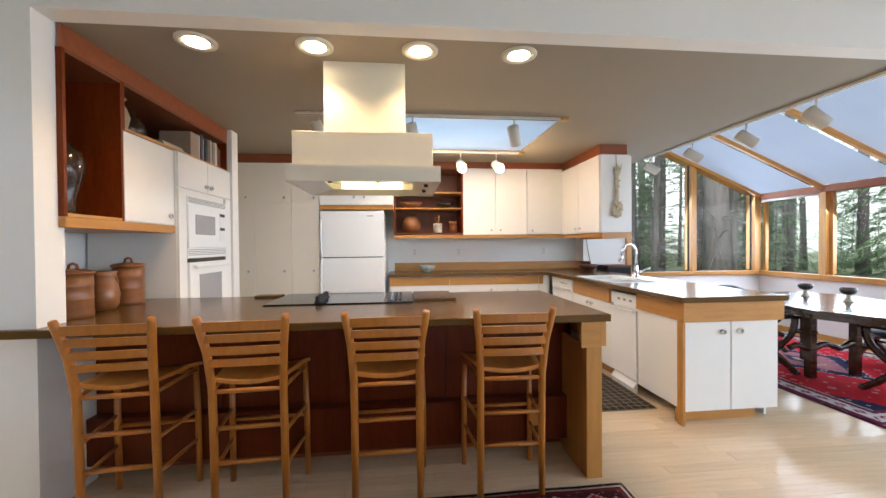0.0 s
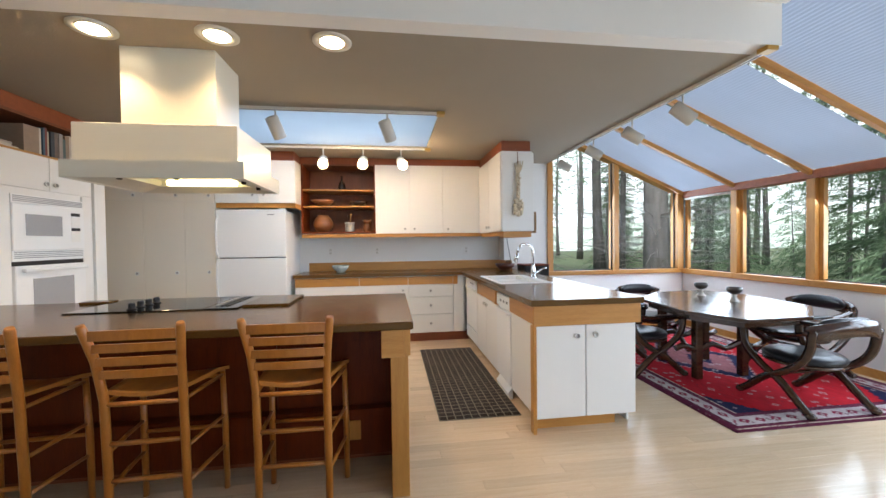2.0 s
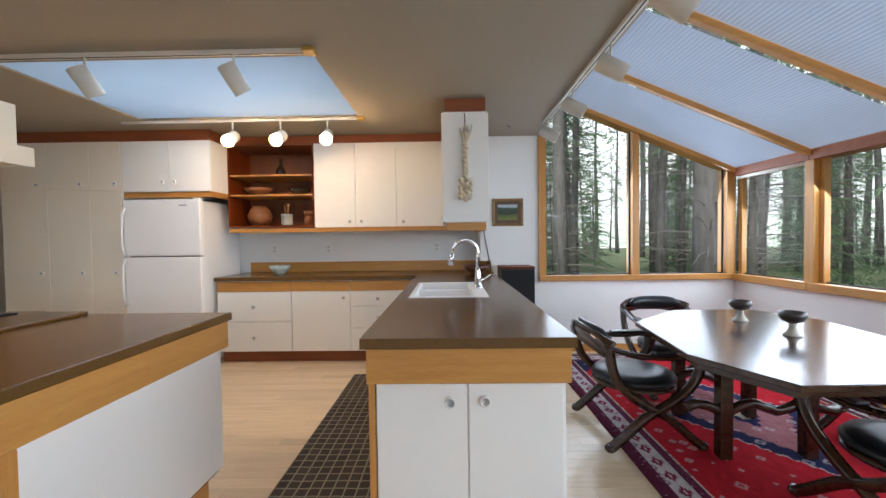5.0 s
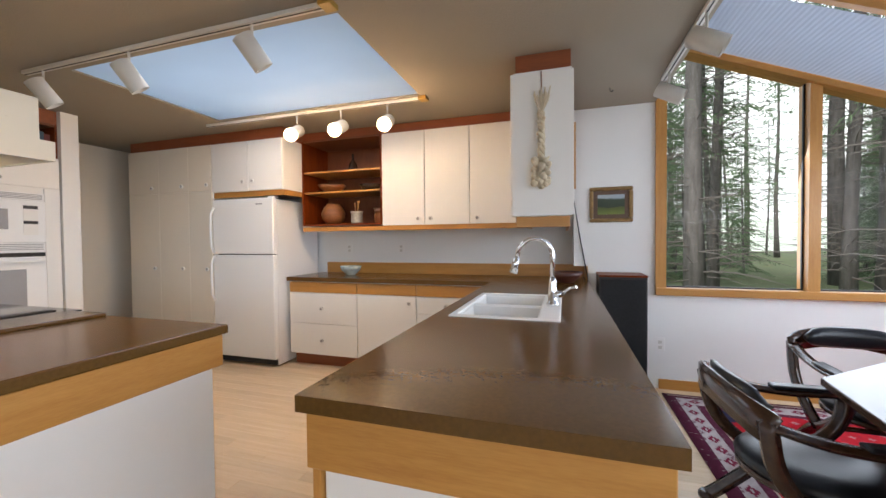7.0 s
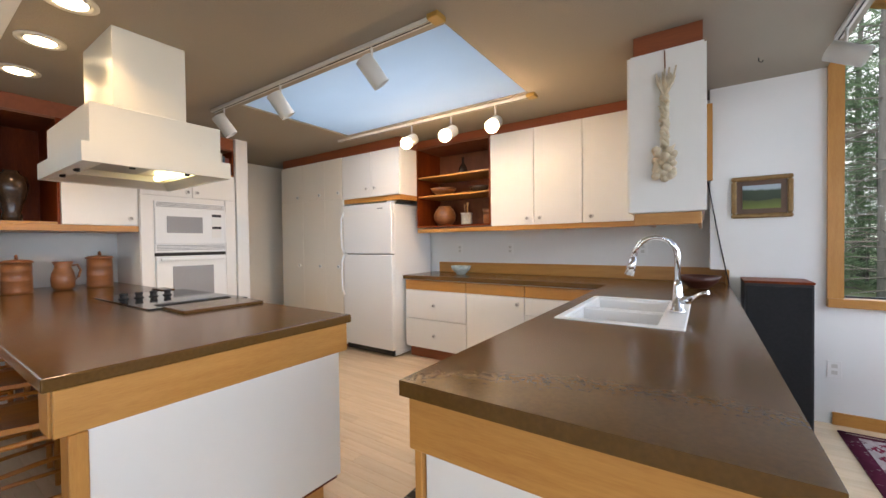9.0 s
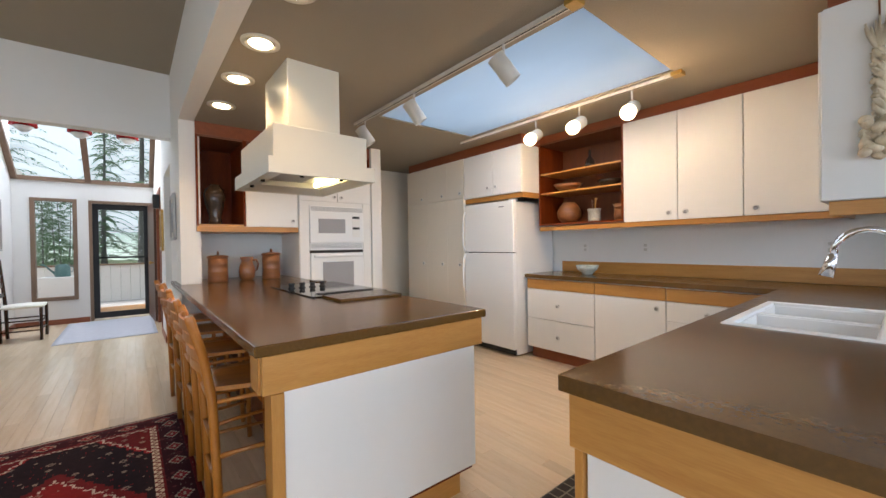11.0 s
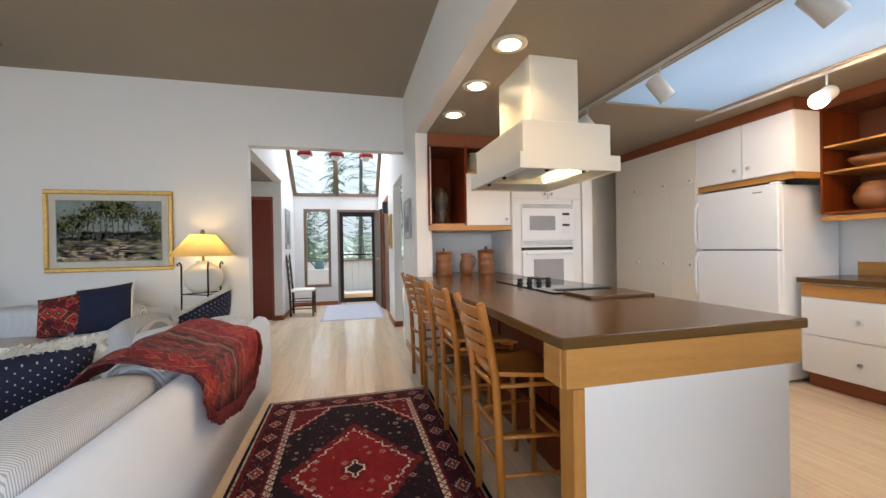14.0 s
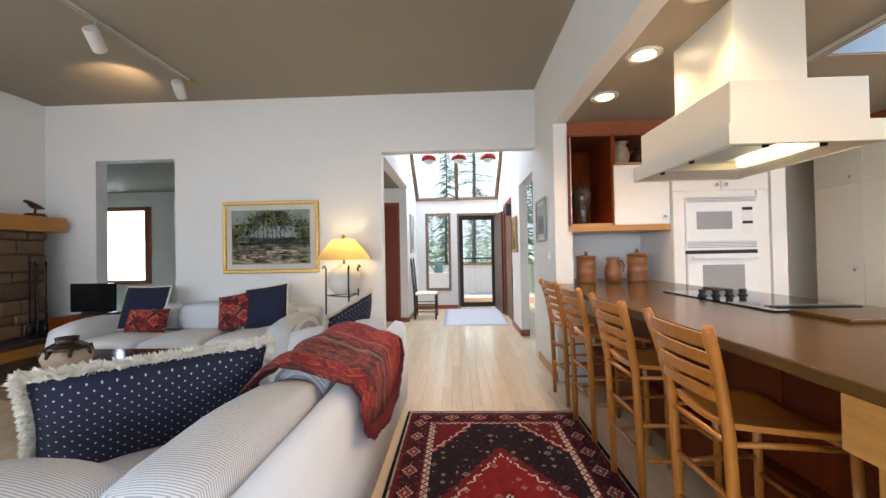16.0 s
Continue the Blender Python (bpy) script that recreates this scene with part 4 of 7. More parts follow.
def rug_material(name, hx, hy, bands, field, medal, accents, motif, pitch=0.2, middle=0.11, guard=0.19):
    """A woven rug: border bands by distance from the edge, a stepped medallion and small scattered motifs."""
    m = bpy.data.materials.new(name)
    m.use_nodes = True
    n, l = m.node_tree.nodes, m.node_tree.links
    b = n["Principled BSDF"]
    b.inputs["Roughness"].default_value = 0.95
    b.inputs["Specular IOR Level"].default_value = 0.1
    tc, sep = n.new("ShaderNodeTexCoord"), n.new("ShaderNodeSeparateXYZ")
    l.new(tc.outputs["Object"], sep.inputs[0])

    def calc(op, a, c=0.0):
        k = n.new("ShaderNodeMath")
        k.operation = op
        for i, s in enumerate((a, c)):
            if isinstance(s, (int, float)):
                k.inputs[i].default_value = s
            else:
                l.new(s, k.inputs[i])
        return k.outputs[0]

    def step(v, q=0.022):
        return calc('MULTIPLY', calc('ROUND', calc('DIVIDE', v, q)), q)

    def mix(fac, a, c):
        k = n.new("ShaderNodeMix")
        k.data_type = 'RGBA'
        l.new(fac, k.inputs["Factor"])
        for s, v in ((6, a), (7, c)):
            if isinstance(v, tuple):
                k.inputs[s].default_value = (*v, 1)
            else:
                l.new(v, k.inputs[s])
        return k.outputs[2]

    def ramp(v, stops, lo, hi):
        mr = n.new("ShaderNodeMapRange")
        mr.inputs["From Min"].default_value, mr.inputs["From Max"].default_value = lo, hi
        l.new(v, mr.inputs["Value"])
        r = n.new("ShaderNodeValToRGB")
        r.color_ramp.interpolation = 'CONSTANT'
        e = r.color_ramp.elements
        e[0].position, e[0].color = 0, (*stops[0][1], 1)
        e[1].position, e[1].color = (stops[1][0] - lo) / (hi - lo), (*stops[1][1], 1)
        for p, c in stops[2:]:
            k = e.new((p - lo) / (hi - lo))
            k.color = (*c, 1)
        l.new(mr.outputs[0], r.inputs[0])
        return r.outputs[0]

    ax, ay = step(calc('ABSOLUTE', sep.outputs[0]), 0.012), step(calc('ABSOLUTE', sep.outputs[1]), 0.012)
    dx, dy = calc('SUBTRACT', hx, ax), calc('SUBTRACT', hy, ay)
    edge = calc('MINIMUM', dx, dy)
    # field with medallion: a diamond distance with stepped outline
    dia = calc('ADD', calc('DIVIDE', ax, medal[0]), calc('DIVIDE', ay, medal[1]))
    wob = calc('MULTIPLY', calc('SINE', calc('MULTIPLY', calc('SUBTRACT', ax, ay), 60.0)), 0.02)
    dia = calc('ADD', dia, wob)
    core = ramp(dia, field, 0.0, 2.5)
    # repeated motifs in cells
    def motifs(scale, size, seed):
        v = n.new("ShaderNodeTexVoronoi")
        v.distance = 'MANHATTAN'
        v.inputs["Scale"].default_value = scale
        v.inputs["Randomness"].default_value = 0.55
        mp = n.new("ShaderNodeMapping")
        mp.inputs["Location"].default_value = (seed, seed * 0.37, 0)
        cb = n.new("ShaderNodeCombineXYZ")
        l.new(ax, cb.inputs[0])
        l.new(sep.outputs[1], cb.inputs[1])
        l.new(cb.outputs[0], mp.inputs["Vector"])
        l.new(mp.outputs[0], v.inputs["Vector"])
        inside = calc('LESS_THAN', v.outputs["Distance"], size)
        hole = calc('GREATER_THAN', v.outputs["Distance"], size * 0.45)
        return calc('MULTIPLY', inside, hole), v.outputs["Color"]
    m1, c1 = motifs(motif, 0.34, 3.1)
    m2, _ = motifs(motif * 2.3, 0.22, 7.7)
    core = mix(calc('MULTIPLY', m1, 0.6), core, accents[0])
    core = mix(calc('MULTIPLY', m2, 0.7), core, accents[1])
    bord = ramp(edge, bands, 0.0, 0.5)
    m3, _ = motifs(motif * 1.5, 0.42, 1.3)
    bord = mix(calc('MULTIPLY', m3, 0.75), bord, accents[2])
    m4, _ = motifs(motif * 3.2, 0.25, 5.3)
    bord = mix(calc('MULTIPLY', m4, 0.6), bord, accents[0])
    # a row of outlined lozenges along the border
    along = calc('ADD', calc('MULTIPLY', calc('LESS_THAN', dx, dy), sep.outputs[1]), calc('MULTIPLY', calc('LESS_THAN', dy, dx), sep.outputs[0]))
    cell = calc('ABSOLUTE', calc('SUBTRACT', calc('FRACT', calc('DIVIDE', calc('ADD', along, 20.0), pitch)), 0.5))
    loz = calc('ADD', calc('MULTIPLY', cell, pitch * 0.75), calc('ABSOLUTE', calc('SUBTRACT', edge, middle)))
    bord = mix(calc('LESS_THAN', loz, 0.044), bord, accents[0])
    bord = mix(calc('LESS_THAN', loz, 0.034), bord, accents[3])
    bord = mix(calc('LESS_THAN', loz, 0.012), bord, accents[0])
    # zigzag on the pale guard stripe
    zig = calc('LESS_THAN', calc('ABSOLUTE', calc('SUBTRACT', calc('ABSOLUTE', calc('SUBTRACT', calc('FRACT', calc('DIVIDE', calc('ADD', along, 20.0), 0.05)), 0.5)), calc('DIVIDE', calc('SUBTRACT', edge, guard), 0.06))), 0.14)
    zig = calc('MULTIPLY', zig, calc('MULTIPLY', calc('GREATER_THAN', edge, guard), calc('LESS_THAN', edge, guard + 0.03)))
    bord = mix(zig, bord, accents[2])
    isfield = calc('GREATER_THAN', edge, bands[-1][0])
    col = mix(isfield, bord, core)
    wear = n.new("ShaderNodeTexNoise")
    wear.inputs["Scale"].default_value, wear.inputs["Detail"].default_value = 30, 6
    hs = n.new("ShaderNodeHueSaturation")
    mr = n.new("ShaderNodeMapRange")
    mr.inputs["To Min"].default_value, mr.inputs["To Max"].default_value = 0.6, 1.35
    l.new(wear.outputs["Fac"], mr.inputs["Value"])
    l.new(mr.outputs[0], hs.inputs["Value"])
    l.new(col, hs.inputs["Color"])
    l.new(hs.outputs[0], b.inputs["Base Color"])
    bp = n.new("ShaderNodeBump")
    bp.inputs["Strength"].default_value, bp.inputs["Distance"].default_value = 0.5, 0.004
    l.new(wear.outputs["Fac"], bp.inputs["Height"])
    l.new(bp.outputs[0], b.inputs["Normal"])
    return m


def rug(name, cx, cy, hx, hy, material, label, fringe=None, thick=0.009):
    t = thing(name, (cx, cy, 0.0), label, "rug")
    bm = bmesh.new()
    nx, ny = 24, 16
    vs = [[bm.verts.new((-hx + 2 * hx * i / nx, -hy + 2 * hy * j / ny, thick + 0.003 * noise.noise((i * 0.35, j * 0.4, cx)))) for j in range(ny + 1)] for i in range(nx + 1)]
    for i in range(nx):
        for j in range(ny):
            bm.faces.new((vs[i][j], vs[i + 1][j], vs[i + 1][j + 1], vs[i][j + 1])).smooth = True
    rim = [e for e in bm.edges if e.is_boundary]
    r = bmesh.ops.extrude_edge_only(bm, edges=rim)
    for v in r["geom"]:
        if isinstance(v, bmesh.types.BMVert):
            v.co.z = 0.001
    part("field", bm, material, t)
    if fringe:
        bm = bmesh.new()
        rnd = random.Random(4)
        for s in (-1, 1):
            for k in range(150):
                y = -hy + 2 * hy * (k + 0.5) / 150
                x = s * hx
                e = x + s * rnd.uniform(0.02, 0.04)
                dy = rnd.uniform(-0.006, 0.006)
                bm.faces.new([bm.verts.new(p) for p in ((x, y - 0.003, 0.006), (e, y + dy - 0.002, 0.003), (e, y + dy + 0.002, 0.003), (x, y + 0.003, 0.006))])
        part("fringe", bm, fringe, t, "short pale fringe")
    return t


NAVY, RED, DRED, CREAM, BLK, PINK = (0.018, 0.020, 0.060), (0.30, 0.018, 0.022), (0.13, 0.012, 0.014), (0.50, 0.42, 0.33), (0.018, 0.010, 0.013), (0.36, 0.09, 0.08)
runner_mat = rug_material("runner_weave", 1.10, 0.637, [(0, BLK), (0.012, CREAM), (0.028, DRED), (0.05, (0.045, 0.008, 0.012)), (0.175, DRED), (0.19, CREAM), (0.222, BLK)],
                          [(0, BLK), (0.10, CREAM), (0.13, DRED), (0.20, (0.20, 0.014, 0.016)), (0.74, CREAM), (0.77, DRED), (0.90, BLK), (1.75, RED), (1.79, CREAM), (1.82, DRED)], (0.62, 0.42), ((0.36, 0.27, 0.20), RED, (0.14, 0.03, 0.03), (0.22, 0.02, 0.022)), 14.0)
rug("runner_rug", 2.745, 2.352, 1.10, 0.637, runner_mat, "dark red and black patterned wool runner on the floor")
PLUM = (0.10, 0.018, 0.04)
dining_mat = rug_material("dining_rug_weave", 1.02, 1.46, [(0, PLUM), (0.025, CREAM), (0.032, PLUM), (0.075, (0.46, 0.40, 0.40)), (0.19, PLUM), (0.235, CREAM), (0.242, RED)],
                          [(0, CREAM), (0.10, NAVY), (0.22, (0.30, 0.12, 0.13)), (0.62, NAVY), (0.86, (0.42, 0.30, 0.30)), (0.89, (0.44, 0.014, 0.024)), (2.48, NAVY)], (0.56, 0.80), ((0.42, 0.36, 0.36), (0.09, 0.03, 0.06), (0.12, 0.03, 0.06), (0.20, 0.02, 0.05)), 9.0, 0.13, 0.132, 0.20)
rug("dining_rug", 7.0, 4.815, 1.02, 1.46, dining_mat, "red and navy patterned wool rug under the dining table")

# plaid mat
pm = bpy.data.materials.new("plaid_weave")
pm.use_nodes = True
pn, pl = pm.node_tree.nodes, pm.node_tree.links
ptc, pch = pn.new("ShaderNodeTexCoord"), pn.new("ShaderNodeTexBrick")
pch.offset = 0.0
pch.inputs["Color1"].default_value, pch.inputs["Color2"].default_value = (0.026, 0.017, 0.012, 1), (0.045, 0.031, 0.022, 1)
pch.inputs["Mortar"].default_value = (0.20, 0.17, 0.12, 1)
pch.inputs["Scale"].default_value, pch.inputs["Mortar Size"].default_value = 1.0, 0.0045
pch.inputs["Brick Width"].default_value, pch.inputs["Row Height"].default_value = 0.062, 0.062
pl.new(ptc.outputs["Object"], pch.inputs["Vector"])
pl.new(pch.outputs["Color"], pn["Principled BSDF"].inputs["Base Color"])
pn["Principled BSDF"].inputs["Roughness"].default_value = 0.95
rug("kitchen_mat", 4.337, 4.77, 0.31, 0.93, pm, "dark brown plaid kitchen mat beside the sink", thick=0.007)
HALLMAT = mat("grey_woven_mat", (0.50, 0.49, 0.52), 0.95, vary=0.08, scale=12, bump=0.3, bump_scale=250)
rug("door_mat", -2.85, 2.42, 0.95, 0.56, HALLMAT, "pale grey woven mat inside the entry door", thick=0.006)

# ---- dining table and chairs ----
dt = thing("dining_table", (6.74, 4.29, 0), "dark polished eight-sided wooden dining table", "table")
corner = [(-0.48, -0.76), (0.09, -0.74), (0.56, -0.36), (0.66, 0.36), (0.48, 0.76), (-0.09, 0.74), (-0.56, 0.36), (-0.66, -0.36)]
bm = bmesh.new()
prism(bm, corner, 0.69, 0.72)
bmesh.ops.bevel(bm, geom=[e for e in bm.edges], offset=0.004, segments=1, affect='EDGES')
part("tabletop", bm, WALNUT, dt)
bm = bmesh.new()
prism(bm, [(x * 0.88, y * 0.88) for x, y in corner], 0.635, 0.69)
part("apron", bm, WALNUT, dt)
for x, y in ((-0.23, 0.0), (0.25, 0.0), (-0.16, 0.55), (0.30, 0.5)):
    bm = bmesh.new()
    box(bm, x - 0.035, x + 0.035, y - 0.035, y + 0.035, 0.009, 0.636, bevel=0.006)
    part("leg", bm, WALNUT, dt)
for y in (0.0, 0.52):
    bm = bmesh.new()
    pts = [(-0.45 + 0.9 * k / 14, y, 0.30 + 0.025 * math.sin(k * 1.35)) for k in range(15)]
    tube(bm, pts, 0.028, 8)
    part("stretcher", bm, WALNUT, dt)


def arm_chair(at, turn):
    """A folding-style armchair: crossed curved legs on each side, padded arms, round seat, curved back."""
    t = thing("dining_armchair", (0, 0, 0), "dark wooden curved armchair with black leather seat and back", "chair", "dining armchairs")
    def strip(name, pts, w, h, material=WALNUT):
        """A flat bent bar: w across, h deep."""
        bm = bmesh.new()
        k = [Vector(p) for p in pts]
        k = [k[0] * 2 - k[1]] + k + [k[-1] * 2 - k[-2]]
        pts = [0.5 * (2 * b + (c - a) * f + (2 * a - 5 * b + 4 * c - e) * f * f + (3 * b - a - 3 * c + e) * f ** 3)
               for a, b, c, e in zip(k, k[1:], k[2:], k[3:]) for f in (0, 0.25, 0.5, 0.75)] + [k[-2]]
        rows = []
        for i, p in enumerate(pts):
            d = (pts[min(i + 1, len(pts) - 1)] - pts[max(i - 1, 0)]).normalized()
            side = Vector((1, 0, 0)) if name != "back_rail" else d.cross(Vector((0, 0, 1))).normalized()
            up = d.cross(side).normalized()
            side = up.cross(d)
            rows.append([bm.verts.new(p + side * (w / 2) * a + up * (h / 2) * b) for a, b in ((-1, -1), (1, -1), (1, 1), (-1, 1))])
        for a, b in zip(rows, rows[1:]):
            for k in range(4):
                bm.faces.new((a[k], a[(k + 1) % 4], b[(k + 1) % 4], b[k]))
        bm.faces.new(list(reversed(rows[0])))
        bm.faces.new(rows[-1])
        bmesh.ops.recalc_face_normals(bm, faces=bm.faces)
        bmesh.ops.bevel(bm, geom=[e for e in bm.edges if e.calc_face_angle(0) > 0.7], offset=0.008, segments=2, affect='EDGES')
        for f in bm.faces:
            f.smooth = len(f.verts) == 4
        return part(name, bm, material, t)
    for s in (-1, 1):
        x = s * 0.275
        strip("rear_leg", [(x, 0.27, 0.035), (x, 0.20, 0.10), (x, 0.06, 0.24), (x, -0.08, 0.33), (x, -0.20, 0.44), (x, -0.26, 0.56), (x, -0.285, 0.74)], 0.042, 0.055)
        strip("front_leg", [(x, -0.27, 0.035), (x, -0.20, 0.10), (x, -0.06, 0.24), (x, 0.08, 0.33), (x, 0.20, 0.44), (x, 0.25, 0.54), (x, 0.26, 0.64)], 0.042, 0.055)
        strip("arm", [(x, -0.275, 0.715), (x, -0.12, 0.665), (x, 0.05, 0.645), (x, 0.20, 0.65), (x, 0.31, 0.64)], 0.055, 0.032)
        bm = bmesh.new()
        box(bm, x - 0.03, x + 0.03, -0.02, 0.22, 0.662, 0.682, bevel=0.009, seg=2)
        part("arm_pad", bm, LEATHER, t, "black leather arm pad")
        for y in (-0.275, 0.275):
            bm = bmesh.new()
            lathe(bm, [(0.02, 0.0), (0.032, 0.012), (0.034, 0.03), (0.022, 0.05)], (x, y, 0.010), 12)
            part("foot", bm, WALNUT, t)
    strip("back_rail", [(-0.285, -0.27, 0.70), (-0.20, -0.32, 0.735), (0, -0.355, 0.765), (0.20, -0.325, 0.74), (0.285, -0.27, 0.70)], 0.028, 0.135)
    bm = bmesh.new()
    n, rows = 10, []
    for k in range(n + 1):
        u = -1 + 2 * k / n
        y, h = -0.318 + 0.045 * u * u, 0.10 * math.sqrt(max(0.04, 1 - u ** 4))
        rows.append([bm.verts.new((u * 0.22, y + dy, 0.765 + dz)) for dy, dz in ((0.0, -h * 0.7), (0.025, -h * 0.5), (0.035, h * 0.2), (0.018, h * 0.72), (-0.006, h * 0.75), (-0.01, -h * 0.2))])
    for a, b in zip(rows, rows[1:]):
        for k in range(6):
            bm.faces.new((a[k], a[(k + 1) % 6], b[(k + 1) % 6], b[k])).smooth = True
    bm.faces.new(rows[0])
    bm.faces.new(list(reversed(rows[-1])))
    bmesh.ops.recalc_face_normals(bm, faces=bm.faces)
    part("back_pad", bm, LEATHER, t, "black leather back pad")
    bm = bmesh.new()
    lathe(bm, [(0.20, 0.40), (0.245, 0.41), (0.255, 0.435), (0.235, 0.462), (0.15, 0.476), (0.01, 0.48)], (0, 0.0, 0.0), 28)
    part("seat_cushion", bm, LEATHER, t, "round black leather seat")
    bm = bmesh.new()
    lathe(bm, [(0.22, 0.375), (0.25, 0.38), (0.25, 0.402), (0.2, 0.405)], (0, 0.0, 0.0), 28)
    part("seat_frame", bm, WALNUT, t)
    bm = bmesh.new()
    tube(bm, [(-0.275, 0.0, 0.285), (0.275, 0.0, 0.285)], 0.016, 8)
    part("cross_bar", bm, WALNUT, t)
    t.matrix_world = pose(*at, 0, 0, turn) @ Matrix.Diagonal((1, 1, 0.87, 1))
    return t


ch = arm_chair((6.90, 3.68, 0.009), 0)
copy_thing(ch, pose(6.15, 4.62, 0.009, 0, 0, -88))
copy_thing(ch, pose(6.80, 5.32, 0.009, 0, 0, 178))
copy_thing(ch, pose(7.58, 4.30, 0.009, 0, 0, 92))
GLAZE = mat("speckled_goblet_glaze", (0.55, 0.52, 0.46), 0.35, dark=(0.30, 0.27, 0.22), scale=18)
DARKGLAZE = mat("dark_bowl_glaze", (0.045, 0.035, 0.03), 0.3, vary=0.5, scale=25)
for x, y in ((6.865, 4.64), (6.86, 4.25)):
    g = thing("pottery_goblet", (x, y, 0.72), "pottery goblet with dark bowl and pale foot on the table", "goblet", "goblets")
    bm = bmesh.new()
    lathe(bm, [(0.044, 0), (0.042, 0.008), (0.026, 0.025), (0.017, 0.05), (0.02, 0.07)])
    part("foot", bm, GLAZE, g)
    bm = bmesh.new()
    lathe(bm, [(0.02, 0.07), (0.05, 0.085), (0.064, 0.11), (0.060, 0.135), (0.055, 0.134), (0.057, 0.11), (0.04, 0.092), (0.002, 0.085)])
    part("bowl", bm, DARKGLAZE, g)

# ---- small things in the kitchen ----


def vessel(name, at, profile, material, label, category, lid=None, group="", handle=False):
    t = thing(name, at, label, category, group)
    bm = bmesh.new()
    lathe(bm, profile, sides=28)
    part("body", bm, material, t)
    if lid:
        bm = bmesh.new()
        lathe(bm, lid, sides=28)
        lp = part("lid", bm, material, t)
        top = lid[-1][1]
        bm = bmesh.new()
        tube(bm, [(-0.025, 0, top - 0.004), (-0.018, 0, top + 0.022), (0, 0, top + 0.030), (0.018, 0, top + 0.022), (0.025, 0, top - 0.004)], 0.008, 8)
        part("lid_handle", bm, material, lp)
    if handle:
        r = max(p[0] for p in profile)
        bm = bmesh.new()
        tube(bm, [(0, r * 0.6, 0.20), (0, r * 1.15, 0.205), (0, r * 1.4, 0.16), (0, r * 1.2, 0.10), (0, r * 0.95, 0.085)], 0.009, 8)
        part("handle", bm, material, t)
    return t


for x, y, r, h, nm in ((0.89, 3.345, 0.086, 0.235, 0), (0.835, 3.85, 0.088, 0.25, 1)):
    vessel("pottery_canister", (x, y, 0.915), [(r, 0), (r * 1.02, 0.02), (r * 0.99, h * 0.4), (r * 1.03, h * 0.43), (r * 1.0, h * 0.46), (r * 0.98, h * 0.7), (r * 1.02, h * 0.73), (r, h * 0.76), (r * 0.98, h)],
           CLAY, "brown stoneware canister with lid on the island counter", "canister", [(r * 1.08, h + 0.001), (r * 1.10, h + 0.012), (r * 0.9, h + 0.022), (0.01, h + 0.03)], "canisters")
vessel("pottery_jug", (0.855, 3.61, 0.915), [(0.055, 0), (0.072, 0.03), (0.078, 0.09), (0.070, 0.14), (0.054, 0.18), (0.052, 0.20), (0.066, 0.235), (0.060, 0.235), (0.045, 0.19), (0.002, 0.18)],
       CLAY, "brown stoneware jug with handle between two canisters", "jug", handle=True)
VASE = mat("dark_mottled_glaze", (0.060, 0.034, 0.018), 0.16, dark=(0.010, 0.008, 0.008), scale=9, spec=0.35)
vessel("glazed_vase", (0.855, 3.335, 1.474), [(0.055, 0), (0.058, 0.04), (0.05, 0.07), (0.085, 0.20), (0.098, 0.28), (0.085, 0.34), (0.045, 0.375), (0.048, 0.39), (0.035, 0.388), (0.002, 0.36)],
       VASE, "tall dark glossy glazed vase in the niche", "vase")
PALEV = mat("pale_olive_glaze", (0.42, 0.37, 0.24), 0.4, dark=(0.20, 0.16, 0.09), scale=12)
vessel("pale_vase", (0.86, 3.70, 2.034), [(0.05, 0), (0.075, 0.04), (0.088, 0.10), (0.07, 0.16), (0.05, 0.19), (0.072, 0.22), (0.066, 0.22), (0.04, 0.19), (0.002, 0.18)],
       PALEV, "pale olive pottery vase on the upper shelf", "vase")
vessel("dark_pot", (0.80, 3.93, 2.034), [(0.06, 0), (0.10, 0.06), (0.09, 0.13), (0.05, 0.17), (0.055, 0.18), (0.002, 0.17)], VASE, "dark pottery pot on the upper shelf", "pot")
book_cols = [(0.30, 0.22, 0.16), (0.55, 0.50, 0.42), (0.06, 0.10, 0.14), (0.18, 0.05, 0.04), (0.5, 0.46, 0.36), (0.04, 0.05, 0.06), (0.16, 0.12, 0.10), (0.35, 0.30, 0.26), (0.09, 0.13, 0.12)]
BOOKS = [mat("book_cloth", c, 0.7, vary=0.1, scale=20, bump=0.1) for c in book_cols]
PAGES = mat("book_pages", (0.62, 0.56, 0.44), 0.9, vary=0.08, scale=40, stretch=(20, 1, 1))
rnd = random.Random(3)


def book(x0, x1, y0, y1, z0, z1, k):
    t = thing("book", ((x0 + x1) / 2, (y0 + y1) / 2, z0), "cloth-bound book standing on the upper shelf", "book", "books on the shelf")
    hx, hy, h = (x1 - x0) / 2, (y1 - y0) / 2, z1 - z0
    piece("spine", BOOKS[k % len(BOOKS)], t, hx - 0.004, hx, -hy, hy, 0, h, bevel=0.001)
    for s in (-1, 1):
        piece("cover", BOOKS[k % len(BOOKS)], t, -hx, hx - 0.004, s * hy - (0.003 if s > 0 else 0), s * hy + (0.003 if s < 0 else 0), 0, h)
    piece("pages", PAGES, t, -hx + 0.003, hx - 0.005, -hy + 0.0032, hy - 0.0032, 0.004, h - 0.004)


